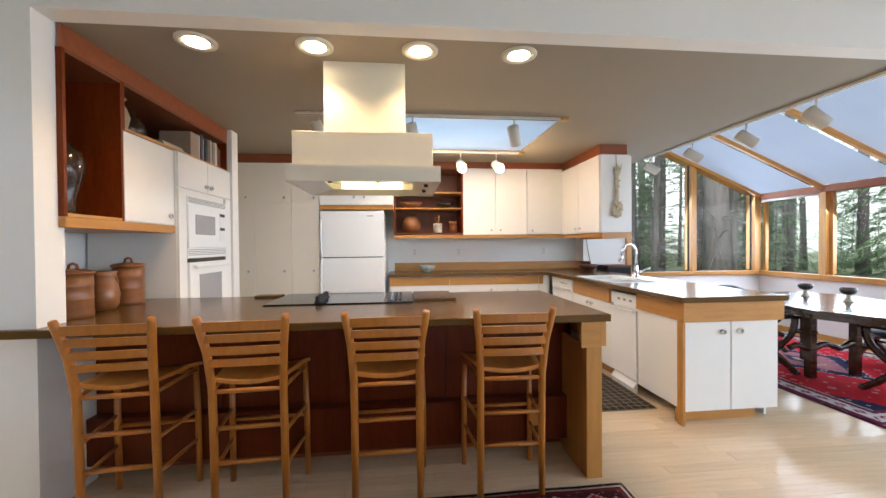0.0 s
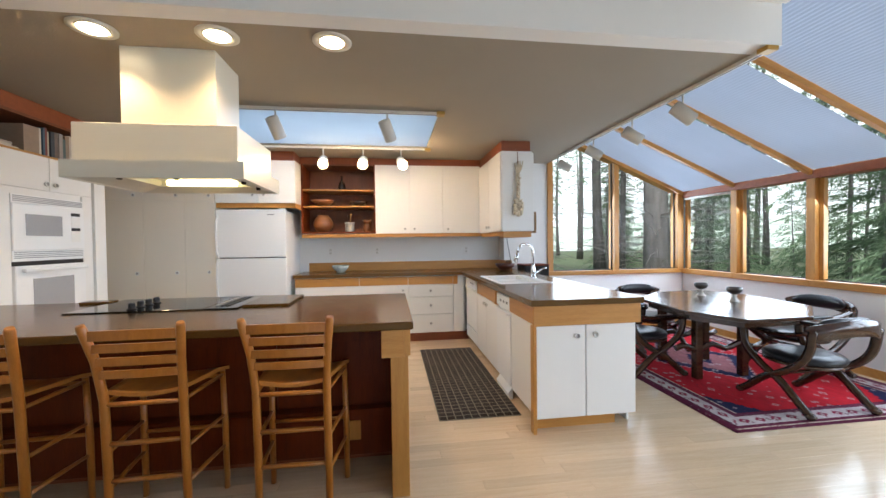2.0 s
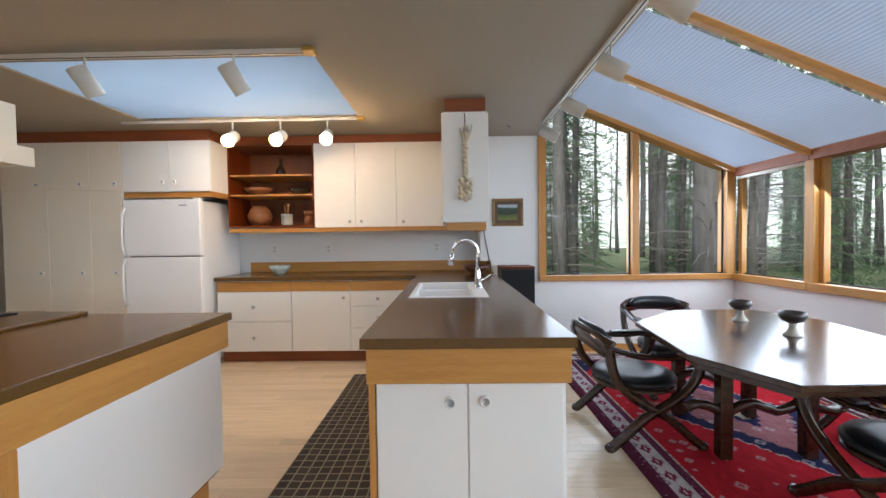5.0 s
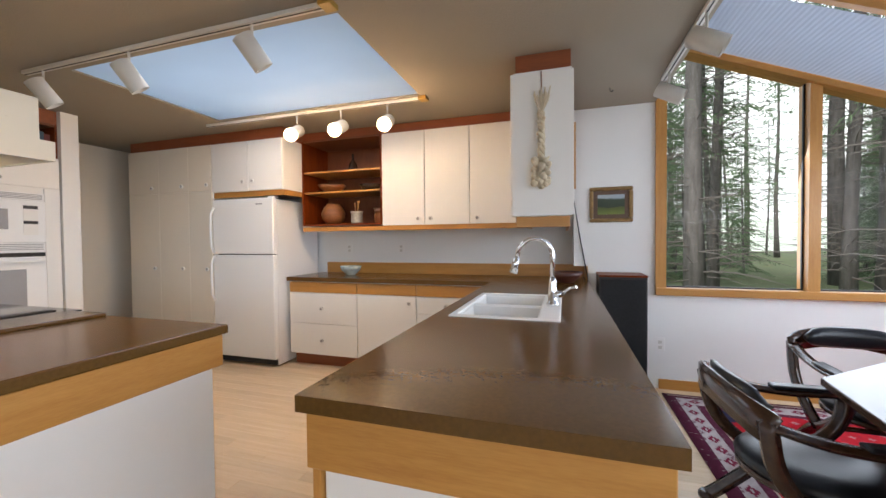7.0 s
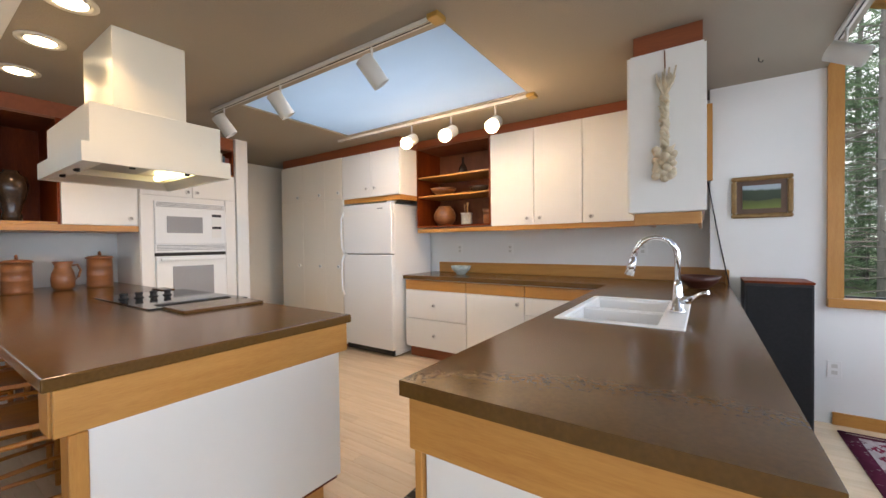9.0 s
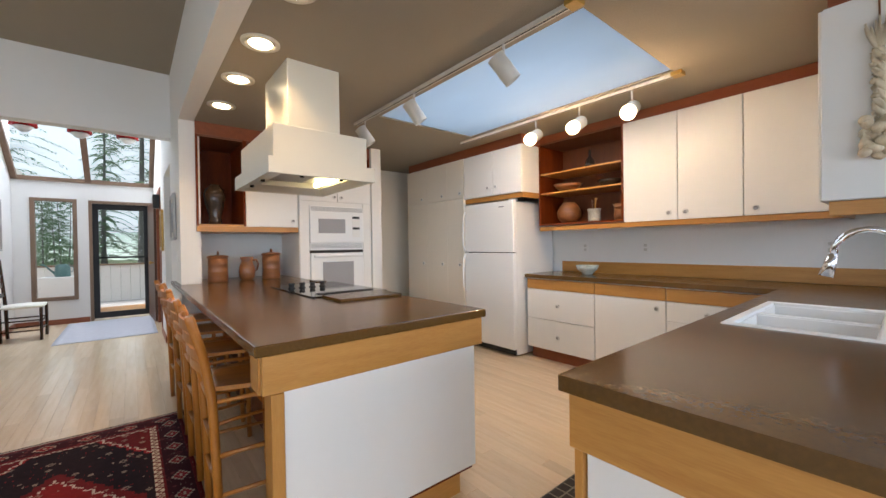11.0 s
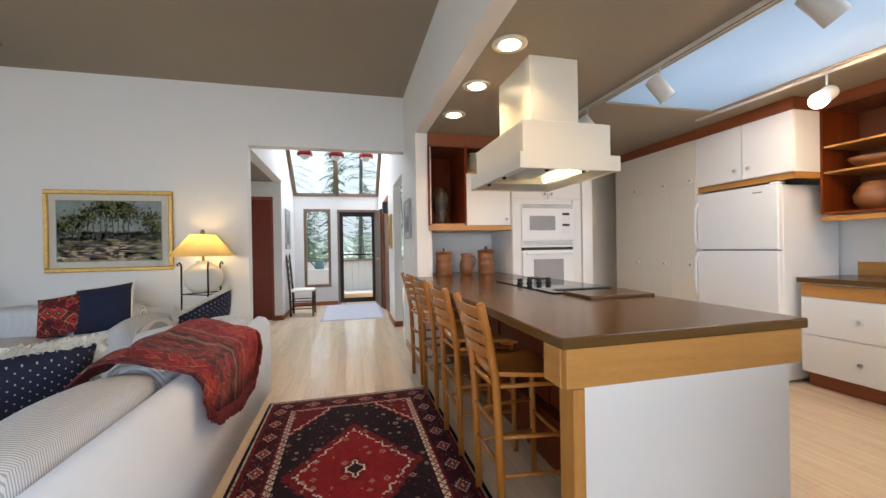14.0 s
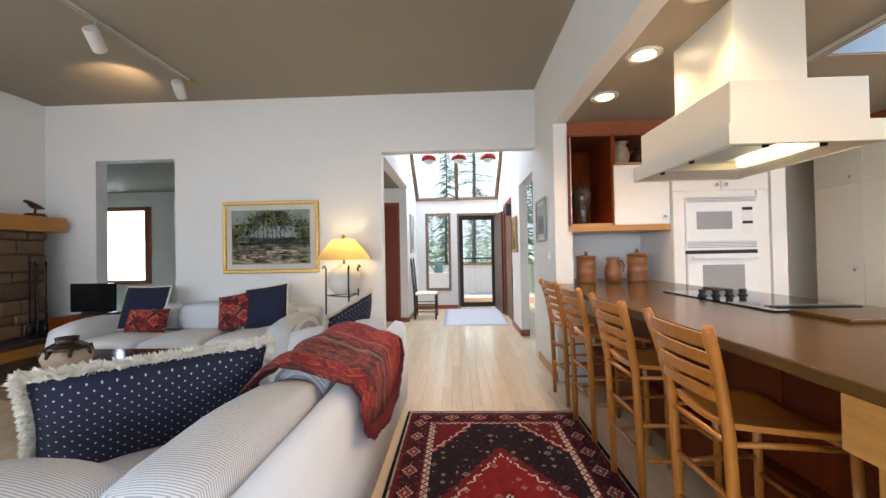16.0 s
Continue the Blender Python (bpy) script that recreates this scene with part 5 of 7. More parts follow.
y = 4.40
k = 0
while y < 4.90:
    w = 0.13 if k == 0 else rnd.uniform(0.018, 0.045)
    book(0.72, 0.965 - rnd.uniform(0, 0.02), y, y + w - 0.001, 2.0335, 2.0335 + rnd.uniform(0.185, 0.235), k)
    y += w
    k += 1
for j, (y0, y1) in enumerate(((4.05, 4.36), (4.08, 4.33), (4.10, 4.36))):
    bm = bmesh.new()
    box(bm, 0.66, 0.96 - 0.02 * j, y0, y1, 2.034 + 0.02 * j, 2.0535 + 0.02 * j, bevel=0.002)
    tagged(link("flat_book", bm, BOOKS[(j * 3 + 1) % 9]), "large book lying flat on the upper shelf", "book", "books on the shelf")
# shelf niche contents
vessel("shelf_bottle", (3.05, 6.42, 2.0085), [(0.045, 0), (0.052, 0.05), (0.04, 0.10), (0.014, 0.14), (0.013, 0.20), (0.018, 0.205), (0.002, 0.205)], VASE, "dark pottery bottle on the top shelf", "bottle")
vessel("shelf_bowl", (2.80, 6.40, 1.7955), [(0.05, 0), (0.12, 0.05), (0.15, 0.09), (0.143, 0.09), (0.05, 0.02), (0.002, 0.018)], CLAY, "wide brown bowl on the middle shelf", "bowl")
vessel("shelf_bowl", (3.27, 6.40, 1.7955), [(0.05, 0), (0.10, 0.04), (0.12, 0.075), (0.113, 0.075), (0.05, 0.02), (0.002, 0.018)], VASE, "dark wide bowl on the middle shelf", "bowl")
vessel("round_pot", (2.80, 6.42, 1.459), [(0.07, 0), (0.12, 0.06), (0.13, 0.12), (0.10, 0.19), (0.07, 0.215), (0.075, 0.225), (0.002, 0.21)], CLAY, "round brown pot on the bottom shelf", "pot")
CROCK = mat("white_patterned_crock", (0.62, 0.59, 0.50), 0.35, dark=(0.16, 0.15, 0.13), scale=14)
cr = vessel("utensil_crock", (3.16, 6.30, 1.459), [(0.055, 0), (0.06, 0.02), (0.058, 0.10), (0.066, 0.125), (0.06, 0.125), (0.05, 0.02), (0.002, 0.018)], CROCK, "white patterned crock holding a spoon and leaf", "crock")
bm = bmesh.new()
tube(bm, [(0.0, 0, 0.03), (0.015, 0.0, 0.20), (0.018, 0, 0.235)], [0.006, 0.007, 0.016], 8)
part("spoon", bm, OAKZ, cr)
bm = bmesh.new()
tube(bm, [(-0.01, 0, 0.03), (-0.03, 0.01, 0.22)], [0.005, 0.006], 8)
part("spoon", bm, CLAY, cr)
vessel("brown_mug", (3.38, 6.38, 1.459), [(0.05, 0), (0.055, 0.06), (0.05, 0.12), (0.062, 0.16), (0.055, 0.16), (0.045, 0.03), (0.002, 0.025)], CLAY, "brown pottery tumbler on the bottom shelf", "tumbler")
BLUEW = mat("white_blue_bowl", (0.66, 0.70, 0.66), 0.25, dark=(0.12, 0.18, 0.16), scale=16)
vessel("patterned_bowl", (3.02, 6.40, 0.915), [(0.05, 0), (0.055, 0.012), (0.10, 0.05), (0.115, 0.095), (0.108, 0.095), (0.09, 0.05), (0.04, 0.02), (0.002, 0.018)], BLUEW, "white and green patterned bowl on the worktop", "bowl")
WOODB = mat("dark_wood_bowl", (0.075, 0.022, 0.014), 0.35, vary=0.3, scale=8, stretch=(1, 1, 4))
vessel("wooden_bowl", (5.23, 6.12, 0.915), [(0.06, 0), (0.07, 0.01), (0.115, 0.05), (0.135, 0.09), (0.128, 0.09), (0.10, 0.05), (0.05, 0.02), (0.002, 0.018)], WOODB, "dark red wooden bowl in the worktop corner", "bowl")
# garlic braid on the end panel
gb = thing("garlic_braid", (5.085, 5.152, 1.60), "dried garlic braid hanging on the white cabinet end", "braid")
GARL = mat("dry_garlic_skin", (0.66, 0.57, 0.42), 0.7, dark=(0.48, 0.38, 0.25), scale=25, stretch=(3, 3, 0.6), bump=0.2)
rnd = random.Random(9)
bm = bmesh.new()
for k in range(3):
    tube(bm, [(0.013 * math.sin(k * 2.1 + j * 0.95), -0.010 + 0.010 * math.cos(k * 2.1 + j * 0.95), 0.16 + j * 0.018) for j in range(17)], [0.012] * 16 + [0.009], 7)
for k in range(26):
    a, b = rnd.uniform(-0.05, 0.055), rnd.uniform(0.53, 0.585)
    tube(bm, [(0.0, -0.008, 0.43), (a * 0.7, -0.012 - 0.01 * rnd.random(), 0.50), (a, -0.014, b)], [0.006, 0.0065, 0.004], 5)
part("plait", bm, GARL, gb)
for k in range(34):
    z = 0.22 * (k / 34) if k < 24 else 0.22 + 0.022 * (k - 24)
    w = 0.040 if k < 24 else 0.016
    bm = bmesh.new()
    r = rnd.uniform(0.018, 0.027) if k < 24 else rnd.uniform(0.010, 0.015)
    lathe(bm, [(r * 0.3, -r * 0.85), (r * 0.8, -r * 0.6), (r, -0.1 * r), (r * 0.8, r * 0.5), (r * 0.3, r * 0.95), (r * 0.15, r * 1.6)], sides=10)
    rot = Euler((rnd.uniform(-1.2, 0.4), rnd.uniform(-1, 1), 0))
    for v in bm.verts:
        v.co.rotate(rot)
        v.co += Vector((w * math.sin(k * 2.4), -0.010 - 0.012 * (k % 3), z))
    part("garlic_bulb", bm, GARL, gb)
bm = bmesh.new()
tube(bm, [(0, 0.004, 0.50), (0.002, 0.004, 0.60), (0.0, 0.006, 0.685)], 0.0035, 6)
part("string", bm, CLAY, gb)
# framed pictures


def canvas(name, sky_c, mid_c, low_c, splits, scale):
    """A painted landscape: sky, dark trees and ground by height, broken up by brush noise."""
    m = mat(name, (0.3, 0.3, 0.3), 0.45, bump=0.4, bump_scale=90)
    n, l = m.node_tree.nodes, m.node_tree.links
    tc, sp, nz, ad, mr, rp = (n.new(k) for k in ("ShaderNodeTexCoord", "ShaderNodeSeparateXYZ", "ShaderNodeTexNoise", "ShaderNodeMath", "ShaderNodeMapRange", "ShaderNodeValToRGB"))
    l.new(tc.outputs["Generated"], sp.inputs[0])
    nz.inputs["Scale"].default_value, nz.inputs["Detail"].default_value = scale, 6
    l.new(tc.outputs["Object"], nz.inputs["Vector"])
    mr.inputs["To Min"].default_value, mr.inputs["To Max"].default_value = -0.26, 0.26
    l.new(nz.outputs["Fac"], mr.inputs["Value"])
    l.new(sp.outputs[2], ad.inputs[0])
    l.new(mr.outputs[0], ad.inputs[1])
    l.new(ad.outputs[0], rp.inputs[0])
    e = rp.color_ramp.elements
    if scale > 9:
        cols = [(0.0, low_c), (0.16, tuple(c * 0.4 for c in low_c)), (0.24, low_c), (0.32, mid_c), (0.42, (0.10, 0.085, 0.05)), (0.50, sky_c), (0.56, (0.16, 0.17, 0.08)), (0.64, mid_c), (1.0, tuple(c * 0.7 for c in mid_c))]
    else:
        cols = [(0.0, low_c), (splits[0], tuple(c * 0.5 for c in low_c)), (splits[0] + 0.06, mid_c), (splits[1], tuple(c * 1.8 for c in mid_c)), (splits[1] + 0.08, sky_c), (1.0, sky_c)]
    e[0].position, e[0].color = 0, (*cols[0][1], 1)
    e[1].position, e[1].color = 1, (*cols[-1][1], 1)
    for p, c in cols[1:-1]:
        k = e.new(p)
        k.color = (*c, 1)
    l.new(rp.outputs[0], n["Principled BSDF"].inputs["Base Color"])
    return m


def picture(name, at, turn, w, h, fw, frame_mat, canvas_mat, label, mount=None, mw=0.0):
    """A framed picture hanging on a wall: local x along the wall, -y out of it."""
    t = thing(name, at, label, "picture", turn=turn)
    bm = bmesh.new()
    for d in ((-w / 2, w / 2, -0.03, -0.002, h / 2 - fw, h / 2), (-w / 2, w / 2, -0.03, -0.002, -h / 2, -h / 2 + fw), (-w / 2, -w / 2 + fw, -0.03, -0.002, -h / 2 + fw, h / 2 - fw), (w / 2 - fw, w / 2, -0.03, -0.002, -h / 2 + fw, h / 2 - fw)):
        box(bm, *d, bevel=min(0.008, fw * 0.25))
    part("frame", bm, frame_mat, t)
    iw, ih = w / 2 - fw, h / 2 - fw
    if mount:
        piece("mount", mount, t, -iw, iw, -0.016, -0.004, -ih, ih)
    piece("canvas", canvas_mat, t, -iw + mw, iw - mw, -0.0195, -0.0165, -ih + mw, ih - mw)
    return t


LINEN = mat("cream_mount", (0.62, 0.57, 0.47), 0.8, vary=0.04, scale=30)
WOODF = mat("brown_inner_frame", (0.10, 0.05, 0.025), 0.4, vary=0.2)
lane = picture("landscape_painting", (XL, -0.072, 1.455), 90, 1.153, 0.85, 0.045, GOLD, mat("pale_sky_paint", (0.25, 0.29, 0.29), 0.45, dark=(0.13, 0.14, 0.08), scale=9, bump=0.4, bump_scale=90), "gilt-framed painting of a tree-lined lane", LINEN, 0.062)


def dabs(name, color, strokes, lift):
    """Short raised brush strokes of one colour: (x, z, length, width, slope)."""
    m = mat("paint_" + name, color, 0.45, vary=0.35, scale=30, bump=0.3, bump_scale=120, island=0.35)
    vs, fs = [], []
    for x, z, ln, wd, sl in strokes:
        c, q = math.cos(sl), math.sin(sl)
        ring = [(math.cos(a) * ln / 2, math.sin(a) * wd / 2) for a in (math.pi * k / 4 for k in range(8))]
        i = len(vs)
        vs += [(max(-0.462, min(0.462, x + u * c - v * q)), lift, max(-0.312, min(0.312, z + u * q + v * c))) for u, v in ring]
        fs.append(tuple(range(i, i + 8)))
    me = bpy.data.meshes.new(name)
    me.from_pydata(vs, [], fs)
    me.materials.append(m)
    ob = new(name, me)
    ob.parent = lane
    tagged(ob, kind="stuff")


rp = random.Random(17)
U, G = rp.uniform, rp.gauss
dabs("meadow_strokes", (0.24, 0.20, 0.06), [(U(-0.46, 0.46), U(-0.31, -0.06), U(0.05, 0.12), 0.018, G(0, 0.1)) for k in range(420)], -0.0200)
dabs("hill_strokes", (0.075, 0.08, 0.035), [(U(-0.46, 0.46), U(-0.09, -0.01), U(0.04, 0.09), 0.02, G(0, 0.3)) for k in range(200)], -0.0203)
dabs("lane_strokes", (0.58, 0.42, 0.28), [(G(0.02, 0.03 + 0.22 * f) - 0.10 * f, -0.10 - 0.21 * f, 0.06 + 0.05 * f, 0.014, G(0.05, 0.1)) for f in (rp.random() ** 0.7 for k in range(130))], -0.0206)
dabs("shadow_strokes", (0.070, 0.055, 0.035), [(U(-0.44, 0.44), U(-0.27, -0.11), U(0.06, 0.16), 0.012, G(0.0, 0.06)) for k in range(70)], -0.0208)
crowns = [(-0.42, 0.04, 0.09), (-0.30, 0.09, 0.11), (-0.17, 0.17, 0.11), (0.0, 0.19, 0.12), (0.15, 0.18, 0.11), (0.10, 0.25, 0.09), (0.36, 0.12, 0.10), (0.44, 0.02, 0.07), (-0.06, 0.27, 0.08)]
dabs("trunk_strokes", (0.05, 0.035, 0.022), [(x + G(0, 0.004) + d, z - 0.5 * (z + 0.12) * f, 0.07, 0.011, 1.57 + G(0, 0.06)) for x, z, r in crowns for d in (-0.03, 0.02) for f in (0.2, 0.5, 0.8, 1.1, 1.4, 1.7)], -0.0210)
dabs("dark_leaf_strokes", (0.035, 0.050, 0.016), [(x + G(0, r * 0.52), z + G(0, r * 0.42), U(0.02, 0.045), U(0.012, 0.02), U(0, 3.1)) for x, z, r in crowns for k in range(150)], -0.0213)
dabs("light_leaf_strokes", (0.19, 0.20, 0.045), [(x + G(0.015, r * 0.5), z + G(0.02, r * 0.4), U(0.012, 0.03), U(0.008, 0.014), U(0, 3.1)) for x, z, r in crowns for k in range(48)], -0.0216)
picture("small_landscape", (5.605, YA, 1.575), 0, 0.35, 0.305, 0.032, mat("antique_gilt", (0.24, 0.14, 0.05), 0.4, metal=0.4, vary=0.3, scale=30, bump=0.3, bump_scale=120), canvas("meadow_canvas", (0.36, 0.42, 0.46), (0.020, 0.032, 0.016), (0.15, 0.19, 0.03), (0.36, 0.74), 6), "small gilt-framed meadow painting beside the window", WOODF, 0.035)
SILV = mat("silver_frame", (0.45, 0.44, 0.42), 0.4, metal=0.5, vary=0.1)
picture("grey_picture", (0.44, YH, 1.56), 0, 0.42, 0.46, 0.03, SILV, canvas("grey_canvas", (0.35, 0.38, 0.40), (0.10, 0.11, 0.12), (0.20, 0.22, 0.22), (0.3, 0.6), 7), "silver-framed grey picture on the hall wall", LINEN, 0.05)
picture("gold_picture", (-1.45, YH, 1.5), 0, 0.42, 0.56, 0.05, GOLD, canvas("brown_canvas", (0.40, 0.30, 0.16), (0.16, 0.09, 0.04), (0.2, 0.12, 0.06), (0.3, 0.6), 7), "gilt-framed picture on the hall wall")
picture("hall_picture", (-2.9, 1.22, 1.62), 180, 0.5, 0.75, 0.03, SILV, canvas("pale_canvas", (0.30, 0.38, 0.38), (0.12, 0.16, 0.15), (0.2, 0.22, 0.2), (0.3, 0.6), 7), "pale framed picture on the entry wall", LINEN, 0.05)


def wall_plate(at, turn, label, toggle):
    t = thing("wall_plate", at, label, "outlet" if not toggle else "switch", turn=turn)
    piece("plate", LAMINATE, t, -0.036, 0.036, -0.006, 0.0, -0.058, 0.058, bevel=0.002)
    if toggle:
        piece("toggle", LAMINATE, t, -0.006, 0.006, -0.014, -0.006, -0.012, 0.012)
    else:
        for z in (-0.022, 0.022):
            piece("socket", TRACKP, t, -0.015, 0.015, -0.008, -0.006, z - 0.013, z + 0.013)


wall_plate((5.99, YA, 0.376), 0, "white wall outlet below the window", False)
for x in (2.85, 3.50, 4.80):
    wall_plate((x, YB, 1.19), 0, "white wall outlet above the worktop", False)
wall_plate((0.72, YH, 1.17), 0, "white light switch on the hall wall", True)
wall_plate((XB, 3.75, 0.33), -90, "white wall outlet on the low wall", False)
sp = thing("floor_speaker", (5.66, 6.22, 0), "tall black floor speaker with brown top beside the wall", "speaker")
piece("cabinet", BLACK, sp, -0.175, 0.175, -0.15, 0.15, 0.0, 0.972, bevel=0.004)
piece("grille", mat("speaker_cloth", (0.008, 0.008, 0.009), 0.95, bump=0.4, bump_scale=400), sp, -0.165, 0.165, -0.162, -0.15, 0.05, 0.955, bevel=0.004)
piece("top", CHERRY, sp, -0.178, 0.178, -0.16, 0.153, 0.972, 0.988, bevel=0.002)
bm = bmesh.new()
tube(bm, [(5.55, 5.95, CH - 0.0), (5.55, 5.95, CH - 0.02), (5.562, 5.95, CH - 0.032), (5.572, 5.95, CH - 0.022)], 0.003, 6)
tagged(link("ceiling_hook", bm, DARKMETAL), "small dark metal hook in the kitchen ceiling", "hook")

# ---- living room ----


def stripes(name, axis):
    """White ticking fabric with fine grey stripes across the given way."""
    m = mat(name, (0.75, 0.755, 0.755), 0.92, vary=0.03, scale=4, bump=0.2, bump_scale=300)
    n, l = m.node_tree.nodes, m.node_tree.links
    tc, w, mx = n.new("ShaderNodeTexCoord"), n.new("ShaderNodeTexWave"), n.new("ShaderNodeMix")
    w.bands_direction = axis
    w.inputs["Scale"].default_value, w.inputs["Distortion"].default_value = 38.0, 0.3
    l.new(tc.outputs["Object"], w.inputs["Vector"])
    r = n.new("ShaderNodeValToRGB")
    r.color_ramp.elements[0].position, r.color_ramp.elements[1].position = 0.28, 0.42
    r.color_ramp.elements[0].color, r.color_ramp.elements[1].color = (0.42, 0.45, 0.50, 1), (0.75, 0.755, 0.755, 1)
    l.new(w.outputs["Fac"], r.inputs[0])
    l.new(r.outputs[0], n["Principled BSDF"].inputs["Base Color"])
    return m


STRIPE = stripes("ticking_stripe", 'X')


def cushion(bm, x0, x1, y0, y1, z0, z1, puff=0.03, n=8, sag=0.0):
    """A soft rounded block."""
    vs = []
    def f(u, v, w):
        # superellipsoid-like rounding
        a, b, c = (2 * u - 1), (2 * v - 1), (2 * w - 1)
        px, py, pz = a * (1 - 0.07 * (b * b + c * c)), b * (1 - 0.07 * (a * a + c * c)), c * (1 - 0.12 * (a * a + b * b) ** 1.0)
        x, y, z = (x0 + x1) / 2 + px * (x1 - x0) / 2, (y0 + y1) / 2 + py * (y1 - y0) / 2, (z0 + z1) / 2 + pz * (z1 - z0) / 2
        d = puff * (1 - max(a * a, b * b)) if c > 0.9 else 0
        return Vector((x, y, z + d - sag * (1 - a * a) * (c > 0.9) + 0.006 * noise.noise((x * 5, y * 5, z * 5))))
    grid = {}
    def vert(i, j, k):
        if (i, j, k) not in grid:
            grid[(i, j, k)] = bm.verts.new(f(i / n, j / n, k / n))
        return grid[(i, j, k)]
    for i in range(n):
        for j in range(n):
            for q in ([(i, j, 0), (i, j + 1, 0), (i + 1, j + 1, 0), (i + 1, j, 0)], [(i, j, n), (i + 1, j, n), (i + 1, j + 1, n), (i, j + 1, n)],
                      [(i, 0, j), (i + 1, 0, j), (i + 1, 0, j + 1), (i, 0, j + 1)], [(i, n, j), (i, n, j + 1), (i + 1, n, j + 1), (i + 1, n, j)],
                      [(0, i, j), (0, i, j + 1), (0, i + 1, j + 1), (0, i + 1, j)], [(n, i, j), (n, i + 1, j), (n, i + 1, j + 1), (n, i, j + 1)]):
                bm.faces.new([vert(*c) for c in q]).smooth = True


def sofa(name, at, turn, length, depth, label, seats, arm_cut=0.10):
    """Local: x along the sofa, back at +y, seat towards -y."""
    t = thing(name, at, label, "sofa", turn=turn)
    L, D = length / 2, depth
    bm = bmesh.new()
    box(bm, -L + 0.02, L - 0.02, -D, -0.10, 0.012, 0.30, bevel=0.02, seg=2)
    part("base", bm, SOFA, t)
    bm = bmesh.new()
    prism(bm, [(-0.22, 0.012), (0.0, 0.012), (0.004, 0.30), (0.0, 0.60), (-0.03, 0.64), (-0.09, 0.655), (-0.13, 0.62), (-0.16, 0.45)], -L, L, 'x')
    bmesh.ops.bevel(bm, geom=[e for e in bm.edges if abs(e.verts[0].co.x - e.verts[1].co.x) < 0.001], offset=0.035, segments=3, affect='EDGES')
    for f in bm.faces:
        f.smooth = True
    part("back", bm, SOFA, t)
    for s in (-1, 1):
        bm = bmesh.new()
        cushion(bm, s * L - ((0.26 if arm_cut < 0.2 else 0.42) if s > 0 else 0), s * L + (0.26 if s < 0 else 0), -D, -0.10 if s < 0 else -arm_cut, 0.02, 0.62 if arm_cut < 0.2 or s < 0 else 0.70, 0.02)
        part("arm", bm, STRIPE if s > 0 else SOFA, t)
    w = (length - 0.46) / seats
    for k in range(seats):
        x0 = -L + 0.23 + w * k
        bm = bmesh.new()
        cushion(bm, x0 + 0.004, x0 + w - 0.004, -D + 0.005, -0.24, 0.29, 0.46, 0.025)
        part("seat_cushion", bm, SOFA, t)
        bm = bmesh.new()
        cushion(bm, x0 + 0.004, (x0 + w - 0.004) if k < seats - 1 or arm_cut < 0.2 else L - 0.135, -0.38, -0.125, 0.44, 0.725, 0.02)
        part("back_cushion", bm, STRIPE, t, "striped back cushion")
    for x in (-L + 0.08, L - 0.08):
        for y in (-D + 0.08, -0.14):
            piece("foot", WALNUT, t, x - 0.03, x + 0.03, y - 0.03, y + 0.03, 0.0, 0.012)
    return t


sofa("sofa", (2.615, 1.665, 0), 0, 2.66, 0.98, "white striped sofa with its back to the kitchen", 3, 0.42)
sofa("sofa", (0.22, -0.60, 0), 90, 2.36, 0.95, "white striped sofa along the end wall", 3)

NAVYF = mat("navy_cotton", (0.010, 0.014, 0.040), 0.9, vary=0.2, scale=12, bump=0.2, bump_scale=300)
dm = mat("navy_dotted_cotton", (0.010, 0.013, 0.034), 0.9, vary=0.2, scale=12, bump=0.2, bump_scale=300)
dn, dl = dm.node_tree.nodes, dm.node_tree.links
dtc, dv, dc, dx = dn.new("ShaderNodeTexCoord"), dn.new("ShaderNodeTexVoronoi"), dn.new("ShaderNodeMath"), dn.new("ShaderNodeMix")
dmap = dn.new("ShaderNodeMapping")
dmap.inputs["Rotation"].default_value = (0, radians(45), 0)
dmap.inputs["Scale"].default_value = (1, 0.001, 1)
dv.inputs["Scale"].default_value, dv.inputs["Randomness"].default_value = 34.0, 0.0
dc.operation = 'LESS_THAN'
dc.inputs[1].default_value = 0.11
dl.new(dtc.outputs["Object"], dmap.inputs[0])
dl.new(dmap.outputs[0], dv.inputs["Vector"])
dl.new(dv.outputs["Distance"], dc.inputs[0])
dx.data_type = 'RGBA'
dx.inputs[6].default_value, dx.inputs[7].default_value = (0.010, 0.013, 0.034, 1), (0.42, 0.42, 0.44, 1)
dl.new(dc.outputs[0], dx.inputs[0])
dl.new(dx.outputs[2], dn["Principled BSDF"].inputs["Base Color"])
FRINGE = mat("cream_fringe", (0.80, 0.76, 0.66), 0.95, vary=0.12, scale=40)


